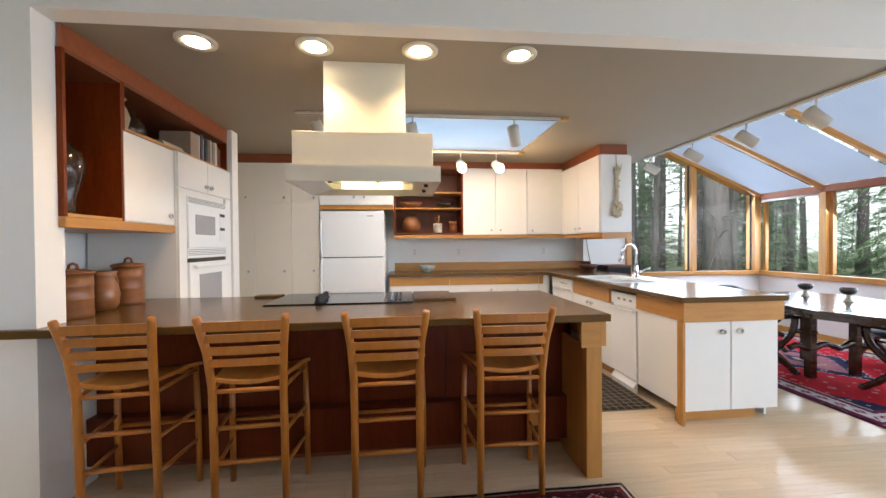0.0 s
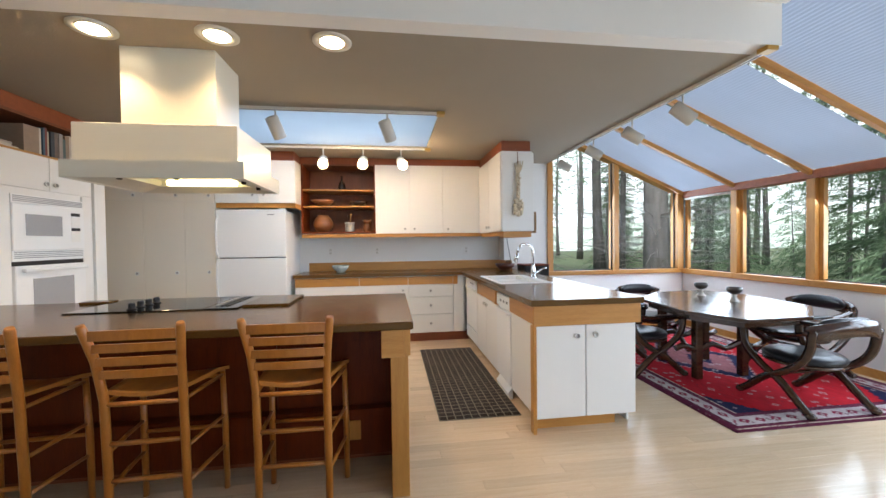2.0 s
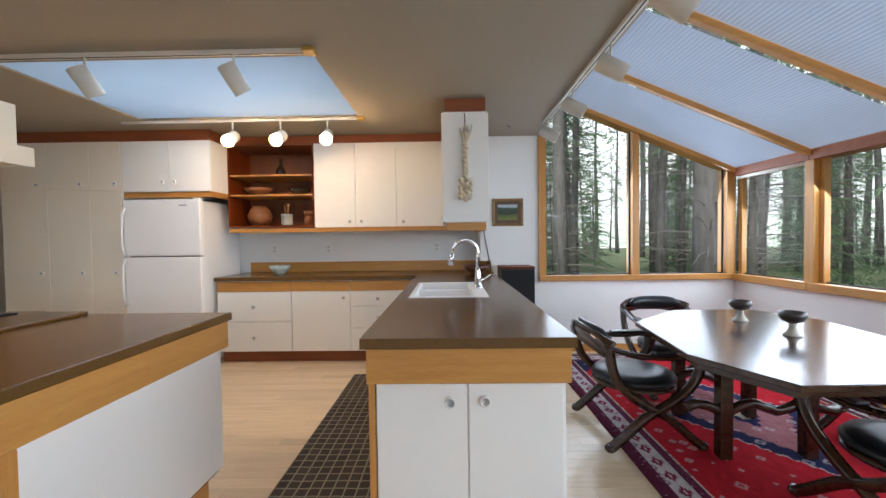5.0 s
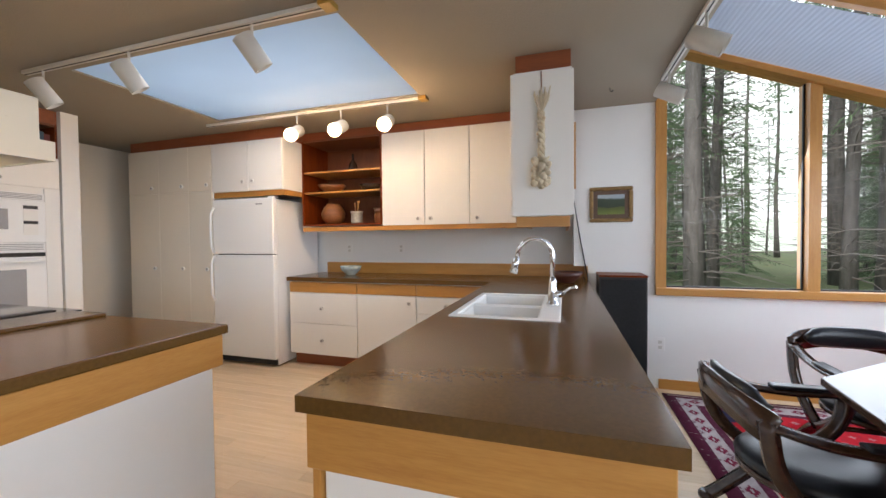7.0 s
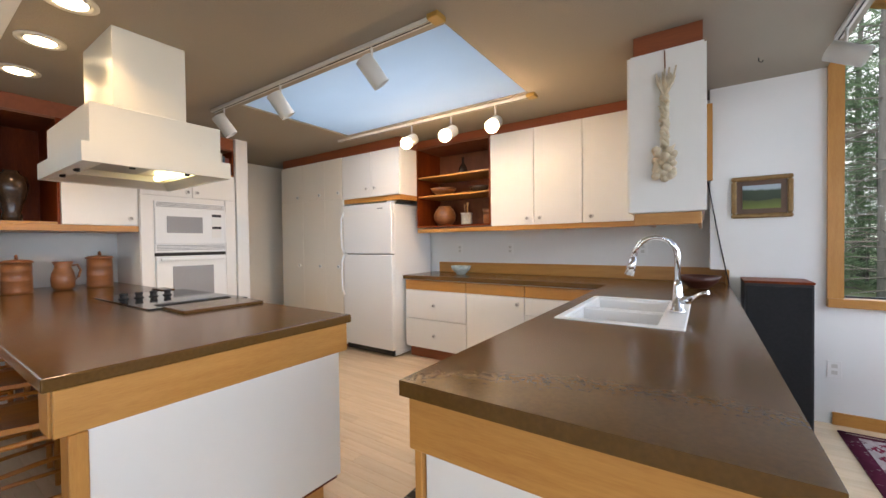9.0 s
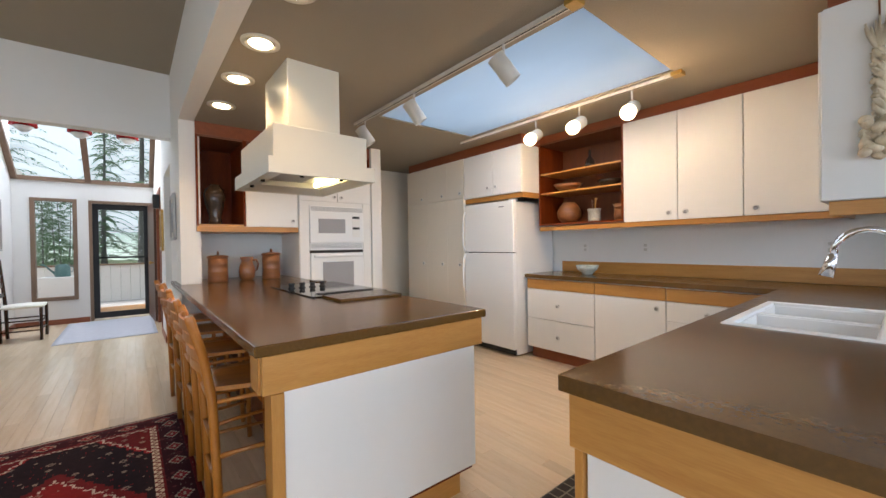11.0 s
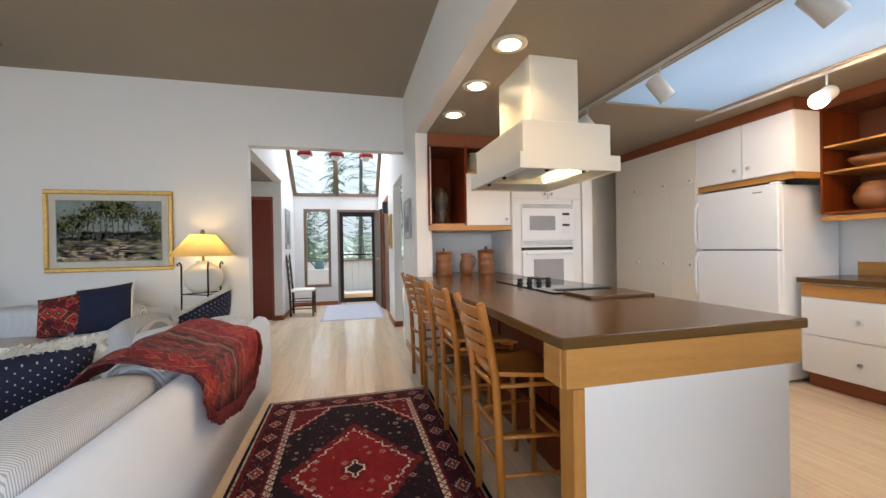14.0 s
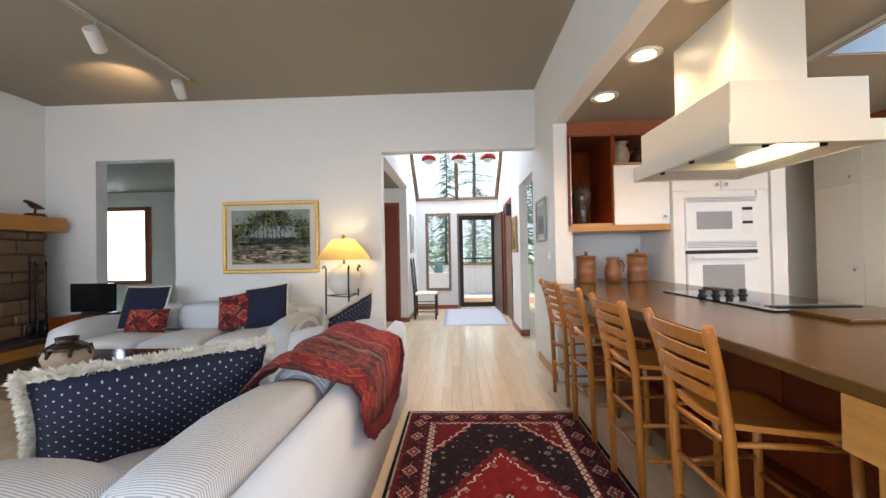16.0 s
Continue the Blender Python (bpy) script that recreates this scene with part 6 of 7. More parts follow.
def kilim(name, scale):
    """Red flat-weave: bands of stepped diamonds in dark red, black, cream and rust."""
    m = mat(name, (0.24, 0.016, 0.016), 0.95, bump=0.4, bump_scale=200)
    n, l = m.node_tree.nodes, m.node_tree.links
    tc, v, r, c = n.new("ShaderNodeTexCoord"), n.new("ShaderNodeTexVoronoi"), n.new("ShaderNodeValToRGB"), n.new("ShaderNodeValToRGB")
    v.distance = 'MANHATTAN'
    v.inputs["Scale"].default_value, v.inputs["Randomness"].default_value = scale, 0.45
    l.new(tc.outputs["Object"], v.inputs["Vector"])
    l.new(v.outputs["Distance"], r.inputs[0])
    sp = n.new("ShaderNodeSeparateColor")
    l.new(v.outputs["Color"], sp.inputs[0])
    l.new(sp.outputs[1], c.inputs[0])
    for rp, cols in ((r, ((0.0, (0.42, 0.30, 0.17)), (0.10, (0.03, 0.012, 0.018)), (0.28, (0.40, 0.02, 0.02)), (0.46, (0.04, 0.014, 0.02)), (0.56, (0.44, 0.024, 0.02)), (0.74, (0.40, 0.27, 0.16)), (0.79, (0.12, 0.012, 0.016)))),
                     (c, ((0.0, (1.0, 1.0, 1.0)), (0.3, (0.35, 0.3, 0.4)), (0.5, (1.2, 1.6, 1.2)), (0.7, (0.6, 0.5, 0.6))))):
        rp.color_ramp.interpolation = 'CONSTANT'
        e = rp.color_ramp.elements
        e[0].color = (*cols[0][1], 1)
        e[1].position, e[1].color = cols[1][0], (*cols[1][1], 1)
        for p, k in cols[2:]:
            e.new(p).color = (*k, 1)
    mx = n.new("ShaderNodeMix")
    mx.data_type, mx.blend_type = 'RGBA', 'MULTIPLY'
    mx.inputs[0].default_value = 1.0
    l.new(r.outputs[0], mx.inputs[6])
    l.new(c.outputs[0], mx.inputs[7])
    l.new(mx.outputs[2], n["Principled BSDF"].inputs["Base Color"])
    return m


KILIM = kilim("red_kilim", 11.0)


def banded_kilim(name):
    """The throw: bright red end, dark patterned middle bands and rust stripes, each with small lozenges."""
    m = kilim(name, 17.0)
    n, l = m.node_tree.nodes, m.node_tree.links
    b = n["Principled BSDF"]
    weave = b.inputs["Base Color"].links[0].from_socket
    tc, sp, mr, rp, mx = (n.new(k) for k in ("ShaderNodeTexCoord", "ShaderNodeSeparateXYZ", "ShaderNodeMapRange", "ShaderNodeValToRGB", "ShaderNodeMix"))
    l.new(tc.outputs["Object"], sp.inputs[0])
    l.new(sp.outputs[0], mr.inputs["Value"])
    mr.inputs["From Min"].default_value, mr.inputs["From Max"].default_value = 2.0, 3.1
    l.new(mr.outputs[0], rp.inputs[0])
    rp.color_ramp.interpolation = 'CONSTANT'
    e = rp.color_ramp.elements
    bands = [(0.0, (0.42, 0.012, 0.014)), (0.33, (0.46, 0.20, 0.10)), (0.36, (0.30, 0.010, 0.012)), (0.44, (0.03, 0.012, 0.02)), (0.50, (0.40, 0.30, 0.18)), (0.53, (0.06, 0.014, 0.02)),
             (0.62, (0.26, 0.05, 0.045)), (0.66, (0.10, 0.04, 0.04)), (0.70, (0.28, 0.07, 0.055)), (0.74, (0.10, 0.04, 0.04)), (0.80, (0.34, 0.014, 0.016)), (0.92, (0.05, 0.012, 0.02))]
    e[0].position, e[0].color = bands[0][0], (*bands[0][1], 1)
    e[1].position, e[1].color = bands[1][0], (*bands[1][1], 1)
    for p, c in bands[2:]:
        e.new(p).color = (*c, 1)
    mx.data_type = 'RGBA'
    mx.inputs[0].default_value = 0.62
    l.new(rp.outputs[0], mx.inputs[6])
    l.new(weave, mx.inputs[7])
    l.new(mx.outputs[2], b.inputs["Base Color"])
    return m


THROW = banded_kilim("banded_red_kilim")
REDTASSEL = mat("dark_red_tassel", (0.13, 0.014, 0.016), 0.95, vary=0.35, scale=40)


def pillow(at, turn, w, h, thick, material, label, edge=None, shaggy=0.0, lean=18, roll=0):
    """A square pillow standing on its lower edge and leaning back; local x along it."""
    t = new("throw_pillow")
    tagged(t, label, "pillow", "throw pillows")
    t.matrix_world = pose(*at) @ pose(0, 0, 0, 0, 0, turn) @ pose(0, 0, 0, -lean, roll, 0)
    n = 14
    bm = bmesh.new()
    vv = {}
    for side in (1, -1):
        for i in range(n + 1):
            for j in range(n + 1):
                u, v = 2 * i / n - 1, 2 * j / n - 1
                e = max(0.0, (1 - u ** 4)) * max(0.0, (1 - v ** 4))
                pinch = 1 - 0.06 * (1 - u * u) * (abs(v) > 0.99) - 0.04 * (1 - abs(u * v))
                if (i in (0, n) or j in (0, n)) and side < 0:
                    vv[(side, i, j)] = vv[(1, i, j)]
                    continue
                x, z = u * w / 2 * (1 - 0.05 * (1 - v * v)), h / 2 + v * h / 2 * (1 - 0.05 * (1 - u * u))
                y = side * thick / 2 * e ** 0.6 + 0.006 * noise.noise((x * 7 + at[0], z * 7, side + at[1]))
                vv[(side, i, j)] = bm.verts.new((x, y, z))
        for i in range(n):
            for j in range(n):
                q = [vv[(side, a, b)] for a, b in ((i, j), (i + 1, j), (i + 1, j + 1), (i, j + 1))]
                bm.faces.new(q if side < 0 else q[::-1]).smooth = True
    rimv = [vv[(1, i, 0)].co.copy() for i in range(n)] + [vv[(1, n, j)].co.copy() for j in range(n)] + [vv[(1, n - i, n)].co.copy() for i in range(n)] + [vv[(1, 0, n - j)].co.copy() for j in range(n)]
    part("cover", bm, material, t)
    if edge:
        bm = bmesh.new()
        if shaggy:
            rnd = random.Random(5)
            m = len(rimv)
            for k in range(m * 120):
                a, b = rimv[k // 120], rimv[(k // 120 + 1) % m]
                p = a.lerp(b, (k % 120) / 120)
                out = Vector((p.x, 0, p.z - h / 2)).normalized()
                d = (out + Vector((rnd.uniform(-0.7, 0.7), rnd.uniform(-0.9, 0.9), rnd.uniform(-0.7, 0.7)))).normalized()
                q = p + d * shaggy * rnd.uniform(0.6, 1.1)
                s = d.cross(Vector((rnd.uniform(-1, 1), rnd.uniform(-1, 1), rnd.uniform(-1, 1)))).normalized() * 0.008
                mid = p.lerp(q, 0.55) + Vector((rnd.uniform(-1, 1), rnd.uniform(-1, 1), rnd.uniform(-1, 1))) * 0.006
                a0, a1, b0, b1, c0 = (bm.verts.new(v) for v in (p - s, p + s, mid - s, mid + s, q))
                bm.faces.new((a0, a1, b1, b0))
                bm.faces.new((b0, b1, c0))
        else:
            tube(bm, rimv + [rimv[0]], 0.009, 7, caps=False)
        part("fringe" if shaggy else "piping", bm, edge, t)
    return t


pillow((2.99, 0.84, 0.42), -48, 0.78, 0.43, 0.17, dm, "navy dotted throw pillow with shaggy cream fringe", FRINGE, 0.042, lean=20, roll=0)
pillow((1.54, 1.21, 0.52), -20, 0.60, 0.36, 0.15, dm, "navy dotted throw pillow with cream edge on the sofa end", FRINGE, 0.026, lean=18, roll=13)
pillow((0.64, -1.28, 0.475), 90, 0.50, 0.47, 0.16, NAVYF, "navy throw pillow with white piping", FRINGE, lean=18)
pillow((0.82, -1.08, 0.475), 90, 0.44, 0.25, 0.13, KILIM, "small red kilim pillow leaning on a navy pillow", lean=22)
pillow((0.66, -0.22, 0.475), 90, 0.40, 0.38, 0.14, KILIM, "dark red kilim throw pillow", lean=20, roll=-10)
pillow((0.66, 0.10, 0.475), 90, 0.48, 0.46, 0.16, NAVYF, "navy throw pillow with white piping against the sofa arm", FRINGE, lean=20, roll=-8)

# kilim throw over the sofa back
th = thing("kilim_throw", (0, 0, 0), "red kilim throw with dark fringe over the sofa back", "throw")
prof = [(1.22, 0.66), (1.30, 0.755), (1.38, 0.765), (1.48, 0.735), (1.56, 0.70), (1.63, 0.685), (1.685, 0.655), (1.70, 0.56), (1.695, 0.46), (1.69, 0.36)]
bm = bmesh.new()
nx, ny = 26, len(prof)
g = []
rnd = random.Random(2)
for i in range(nx + 1):
    u = i / nx
    row = []
    for j, (y, z) in enumerate(prof):
        v = j / (ny - 1)
        x = 2.08 + 1.00 * u - 0.06 * v
        drop = 0.0
        if v > 0.75:
            drop = (0.0 * math.sin(max(0, min(1, (0.62 - u) / 0.62)) * math.pi) - 0.15 * max(0, 1 - u / 0.16) - 0.20 * max(0, (u - 0.45))) * (v - 0.75) * 4
        w = 0.010 * math.sin(9 * u + 2 * v) + 0.012 * noise.noise((x * 5, y * 5, z * 4))
        keep = min(1.0, 1.25 - 0.55 * max(0.0, u - 0.4))
        k = min(ny - 1.001, v * keep * (ny - 1))
        a, b = prof[int(k)], prof[int(k) + 1]
        f = k - int(k)
        yy, zz = a[0] + (b[0] - a[0]) * f, a[1] + (b[1] - a[1]) * f
        row.append(bm.verts.new((x, yy + w * 0.5 + 0.012, zz + abs(w) - drop + 0.004)))
    g.append(row)
for i in range(nx):
    for j in range(ny - 1):
        bm.faces.new((g[i][j], g[i + 1][j], g[i + 1][j + 1], g[i][j + 1])).smooth = True
hem = [g[i][ny - 1].co.copy() for i in range(nx + 1)] + [g[0][j].co.copy() for j in range(ny)]
cloth = part("cloth", bm, THROW, th)
md = cloth.modifiers.new("thickness", 'SOLIDIFY')
md.thickness, md.offset = 0.008, 1.0
bm = bmesh.new()
for p0, p1 in list(zip(hem[:nx], hem[1:nx + 1])) + list(zip(hem[nx + 1:-1], hem[nx + 2:])):
    for k in range(26):
        p = p0.lerp(p1, k / 26) + Vector((0, 0.006, 0))
        q = p + Vector((rnd.uniform(-0.02, 0.02), rnd.uniform(0.004, 0.022), -rnd.uniform(0.035, 0.065)))
        tube(bm, [p, p.lerp(q, 0.5) + Vector((0, 0.008, 0)), q], [0.0055, 0.0065, 0.003], 4, caps=False)
part("fringe", bm, REDTASSEL, th, "dark red fringe")

# lamp on its iron stand
lampx, lampy = 0.40, 0.86
tl = thing("floor_lamp", (lampx, lampy, 0), "lit lamp with cream shade and round jar on an iron stand", "lamp")
bm = bmesh.new()
lathe(bm, [(0.10, 0.80), (0.16, 0.86), (0.185, 0.94), (0.17, 1.02), (0.11, 1.08), (0.06, 1.10), (0.06, 1.125), (0.045, 1.125)], sides=28)
part("jar", bm, mat("white_jar_glaze", (0.72, 0.69, 0.62), 0.45, vary=0.05, bump=0.15, bump_scale=60), tl)
for k in range(3):
    a = math.pi * 2 * k / 3 + 0.5
    c, s = math.cos(a), math.sin(a)
    bm = bmesh.new()
    tube(bm, [(0.23 * c, 0.23 * s, 0.0), (0.21 * c, 0.21 * s, 0.6), (0.205 * c, 0.205 * s, 1.08), (0.225 * c, 0.225 * s, 1.11), (0.245 * c, 0.245 * s, 1.095), (0.235 * c, 0.235 * s, 1.075)], 0.009, 8)
    part("leg", bm, DARKMETAL, tl)
    b = a + math.pi * 2 / 3
    for z, r in ((0.78, 0.208), (0.22, 0.222)):
        bm = bmesh.new()
        tube(bm, [(r * c, r * s, z), (r * math.cos(b), r * math.sin(b), z)], 0.006, 8)
        part("brace", bm, DARKMETAL, tl)
SHADEM = translucent("warm_lamp_shade", (0.86, 0.66, 0.30), 0.6)
bm = bmesh.new()
sides = 40
for (r0, z0), (r1, z1) in ((((0.305), 1.175), (0.12, 1.40)),):
    a0 = [bm.verts.new((r0 * math.cos(2 * math.pi * k / sides), r0 * math.sin(2 * math.pi * k / sides), z0)) for k in range(sides)]
    a1 = [bm.verts.new((r1 * math.cos(2 * math.pi * k / sides), r1 * math.sin(2 * math.pi * k / sides), z1)) for k in range(sides)]
    for k in range(sides):
        bm.faces.new((a0[k], a0[(k + 1) % sides], a1[(k + 1) % sides], a1[k])).smooth = True
part("shade", bm, SHADEM, tl, "cream cone shade")
bm = bmesh.new()
lathe(bm, [(0.012, 1.39), (0.02, 1.41), (0.022, 1.43), (0.012, 1.45), (0.002, 1.455)], sides=14)
lathe(bm, [(0.014, 1.12), (0.014, 1.22), (0.008, 1.23), (0.006, 1.40)], sides=10)
part("finial", bm, BRASS, tl)
bm = bmesh.new()
lathe(bm, [(0.015, 1.22), (0.035, 1.26), (0.035, 1.29), (0.012, 1.32)], sides=14)
part("bulb", bm, BULB, tl, "glowing bulb")
lamp("floor_lamp_light", 'POINT', pose(lampx, lampy, 1.30), 14, (1.0, 0.66, 0.25), radius=0.04)

# coffee table with jar
ct = thing("coffee_table", (1.85, -0.72, 0), "low dark wooden coffee table between the sofas", "table")
piece("top", WALNUT, ct, -0.45, 0.45, -0.6, 0.6, 0.42, 0.455, bevel=0.005)
piece("apron", WALNUT, ct, -0.41, 0.41, -0.56, 0.56, 0.34, 0.42)
for x in (-0.4, 0.4):
    for y in (-0.55, 0.55):
        piece("leg", WALNUT, ct, x - 0.03, x + 0.03, y - 0.03, y + 0.03, 0, 0.42, bevel=0.003)
JAR = mat("cream_jar_glaze", (0.46, 0.36, 0.26), 0.35, dark=(0.30, 0.20, 0.13), scale=8)
jr = vessel("round_jar", (2.05, -0.58, 0.455), [(0.07, 0), (0.12, 0.05), (0.138, 0.11), (0.12, 0.16)], JAR, "round cream jar with black drip glaze on the coffee table", "jar")
bm = bmesh.new()
lathe(bm, [(0.122, 0.155), (0.105, 0.185), (0.07, 0.205), (0.06, 0.21), (0.062, 0.235), (0.066, 0.24), (0.055, 0.24), (0.05, 0.2), (0.002, 0.19)], sides=28)
for k in range(7):
    a = k * 0.9
    tube(bm, [(0.118 * math.cos(a), 0.118 * math.sin(a), 0.165), (0.140 * math.cos(a), 0.140 * math.sin(a), 0.12)], [0.02, 0.008], 8)
part("collar", bm, VASE, jr, "black glazed collar")
bm = bmesh.new()
box(bm, 1.62, 1.95, -0.42, -0.22, 0.4555, 0.475, bevel=0.002)
tagged(link("dark_tray", bm, BLACK), "flat dark book lying on the coffee table", "book")

# fireplace
fp = thing("fireplace", (0, 0, 0), "stone fireplace with oak mantel and raised hearth", "fireplace")
STONES = mat("brown_field_stone", (0.17, 0.10, 0.055), 0.8, vary=0.3, scale=5, bump=0.6, bump_scale=30, obj=0.45)
piece("core", mat("dark_mortar", (0.06, 0.045, 0.035), 0.9, bump=0.4), fp, 0.42, 2.6, YS, YS + 0.28, 0.40, 1.55)
rnd = random.Random(11)
z = 0.41
while z < 1.50:
    h = rnd.uniform(0.10, 0.20)
    x = 0.42
    while x < 2.55:
        w = rnd.uniform(0.14, 0.34)
        if not (1.1 < x + w / 2 < 2.1 and z < 1.05):
            bm = bmesh.new()
            box(bm, x + 0.006, min(2.6, x + w) - 0.006, YS + 0.27, YS + 0.30 + rnd.uniform(0, 0.035), z + 0.006, min(1.545, z + h) - 0.006, bevel=0.014)
            part("stone", bm, STONES, fp)
        x += w
    z += h
# flat dark sheet on the core imitates the shaded fire opening
piece("firebox", SHADOWGAP, fp, 1.1, 2.1, YS + 0.281, YS + 0.284, 0.41, 1.05)
piece("mantel", OAK, fp, 0.235, 2.8, YS, YS + 0.36, 1.555, 1.72, bevel=0.006)
piece("hearth_front", OAK, fp, 0.30, 2.8, YS + 0.001, YS + 0.55, 0.0, 0.345)
piece("hearth_slab", mat("dark_slate", (0.05, 0.04, 0.035), 0.5, vary=0.3, bump=0.3), fp, 0.28, 2.82, YS + 0.001, YS + 0.58, 0.347, 0.395, bevel=0.006)
fi = thing("fire_irons", (0.62, YS + 0.42, 0.395), "dark iron fire tools on a stand by the hearth", "fire irons")
bm = bmesh.new()
lathe(bm, [(0.09, 0), (0.09, 0.015), (0.02, 0.03), (0.012, 0.06), (0.012, 0.78), (0.02, 0.80)], sides=14)
part("stand", bm, DARKMETAL, fi)
for k in range(3):
    a = 2.1 * k
    bm = bmesh.new()
    tube(bm, [(0.07 * math.cos(a), 0.07 * math.sin(a), 0.10), (0.07 * math.cos(a), 0.07 * math.sin(a), 0.76), (0.07 * math.cos(a), 0.07 * math.sin(a), 0.82)], [0.008, 0.007, 0.014], 8)
    tube(bm, [(0.07 * math.cos(a), 0.07 * math.sin(a), 0.17), (0.07 * math.cos(a), 0.07 * math.sin(a), 0.05)], [0.01, 0.045], 8)
    part("tool", bm, DARKMETAL, fi)
bd = thing("carved_bird", (0.42, YS + 0.17, 1.72), "small dark red carved bird figure on the mantel", "figurine")
bm = bmesh.new()
lathe(bm, [(0.09, 0), (0.10, 0.02), (0.08, 0.045), (0.01, 0.05)], sides=16)
tube(bm, [(0, 0, 0.04), (0.0, 0, 0.10)], 0.012, 8)
tube(bm, [(-0.10, 0, 0.11), (-0.04, 0, 0.12), (0.02, 0, 0.135), (0.07, 0, 0.17), (0.10, 0, 0.175), (0.125, 0, 0.168)], [0.006, 0.028, 0.036, 0.022, 0.018, 0.003], 10)
part("figure", bm, WOODB, bd)
tvs = thing("small_television", (0.48, -1.93, 0.62), "black flat television on a low cabinet beside the sofa", "television")
piece("screen", BLACKGLASS, tvs, -0.012, 0.03, -0.25, 0.25, 0.03, 0.345, bevel=0.004)
piece("stand", BLACK, tvs, -0.06, 0.06, -0.1, 0.1, 0.0, 0.03, bevel=0.003)
bm = bmesh.new()
box(bm, 0.25, 0.72, -2.2, -1.80, 0, 0.62, bevel=0.004)
tagged(link("side_cabinet", bm, CHERRY), "low brown wooden side cabinet behind the sofa", "cabinet")
track("track_light", (3.4, -0.66, LH - 0.024), (0.72, -0.66, LH - 0.024), [(2.55, (-0.75, -0.3, -0.45), False), (1.65, (-0.75, -0.3, -0.45), False), (0.8, (-0.75, -0.3, -0.45), False)], "white ceiling track with cylinder spots in the living room")
# added free spot that brightens the ceiling; the track heads are unlit
lamp("added_ceiling_spot", 'SPOT', look((1.05, -1.0, LH - 0.32), (0.85, -1.25, LH)), 14, WARM, cone=radians(80))
bm = bmesh.new()
for d in ((XL, XL + 0.014, YS + 0.6, -2.215, 0, 0.085), (XL, XL + 0.014, -1.24, 1.247, 0, 0.085), (XL, 0.95, YH - 0.014, YH, 0, 0.085)):
    box(bm, *d, bevel=0.003)
setting("baseboard_living", bm, OAK, "oak baseboard of the living room", "baseboard")

# ---- room behind the second opening ----
walls("wall_far_room", PAINT, [(-3.15, -3.0, -6.0, -5.4, 0, 2.7), (-3.15, -3.0, -4.25, -0.2, 0, 2.7), (-3.15, -3.0, -5.4, -4.25, 0, 0.8), (-3.15, -3.0, -5.4, -4.25, 2.22, 2.7),
                               (-3.0, XL - 0.15, -0.35, -0.2, 0, 2.7), (-3.0, XL - 0.15, -6.15, -6.0, 0, 2.7), (XL - 0.15, XL, -6.0, YS - 0.15, 0, 2.7)], "white painted walls of the far room")
walls("ceiling_far_room", CEIL, [(-3.0, XL - 0.15, -6.0, -0.35, 2.6, 2.7)], "off-white ceiling of the far room, toned down for its shade", "ceiling")
fw = thing("window_far", (0, 0, 0), "tall bright brown-framed window of the far room", "window")
tagged(fw, kind="structure")
for d in ((-3.0, -2.97, -5.48, -5.4, 0.72, 2.30), (-3.0, -2.97, -4.25, -4.13, 0.72, 2.30), (-3.0, -2.97, -5.4, -4.25, 0.72, 0.80), (-3.0, -2.97, -5.4, -4.25, 2.22, 2.30)):
    piece("frame", REDWOOD, fw, *d)
piece("frost_pane", translucent("sheer_curtain", (0.85, 0.87, 0.88), 0.8), fw, -3.09, -3.085, -5.4, -4.25, 0.80, 2.22)

# ---- entry hall ----
XF = -3.9
walls("wall_entry", PAINT, [(XF - 0.15, XF, 1.22, 1.44, 0, 2.42), (XF - 0.15, XF, 1.44, 1.96, 0, 0.42), (XF - 0.15, XF, 1.44, 1.96, 2.10, 2.42), (XF - 0.15, XF, 1.96, 2.13, 0, 2.42),
                            (XF - 0.15, XF, 2.13, 3.0, 2.10, 2.42), (XF - 0.15, XF, 3.0, YH + 0.12, 0, 2.42)], "white painted entry wall around door and sidelight")
walls("wall_hall_left", PAINT, [(XF, -2.28, 1.07, 1.22, 0, 4.2), (-2.28, XL - 0.15, 1.10, 1.247, 2.425, 4.2)], "white painted left hall wall")
walls("wall_recess", PAINT, [(-2.43, -2.28, -0.2, 0.70, 0, 2.425), (-2.43, -2.28, 0.70, 1.07, 2.13, 2.425)], "white painted recess wall with a brown door")
walls("ceiling_recess", CEIL, [(-2.43, XL - 0.15, -0.2, 1.10, 2.425, 2.5)], "low ceiling over the hall recess", "ceiling")
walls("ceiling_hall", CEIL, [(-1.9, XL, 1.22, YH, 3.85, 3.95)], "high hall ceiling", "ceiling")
dr = thing("door_1", (0, 0, 0), "red-brown wooden door in the hall recess", "door")
tagged(dr, kind="structure")
piece("leaf", mat("red_brown_door", (0.20, 0.030, 0.016), 0.4, vary=0.15, stretch=(4, 4, 0.6)), dr, -2.33, -2.29, 0.72, 1.05, 0.01, 2.11, bevel=0.003)
piece("casing", REDWOOD, dr, -2.30, -2.265, 0.66, 0.72, 0, 2.16)
piece("casing", REDWOOD, dr, -2.30, -2.265, 1.05, 1.085, 0, 2.16)
piece("casing", REDWOOD, dr, -2.30, -2.265, 0.72, 1.05, 2.11, 2.16)
sd = thing("door_2", (0, 0, 0), "black-framed glazed storm door with white lower panel", "door")
tagged(sd, kind="structure")
GREYWOOD = mat("grey_brown_jamb", (0.22, 0.14, 0.09), 0.5, vary=0.15, stretch=(4, 4, 0.6))
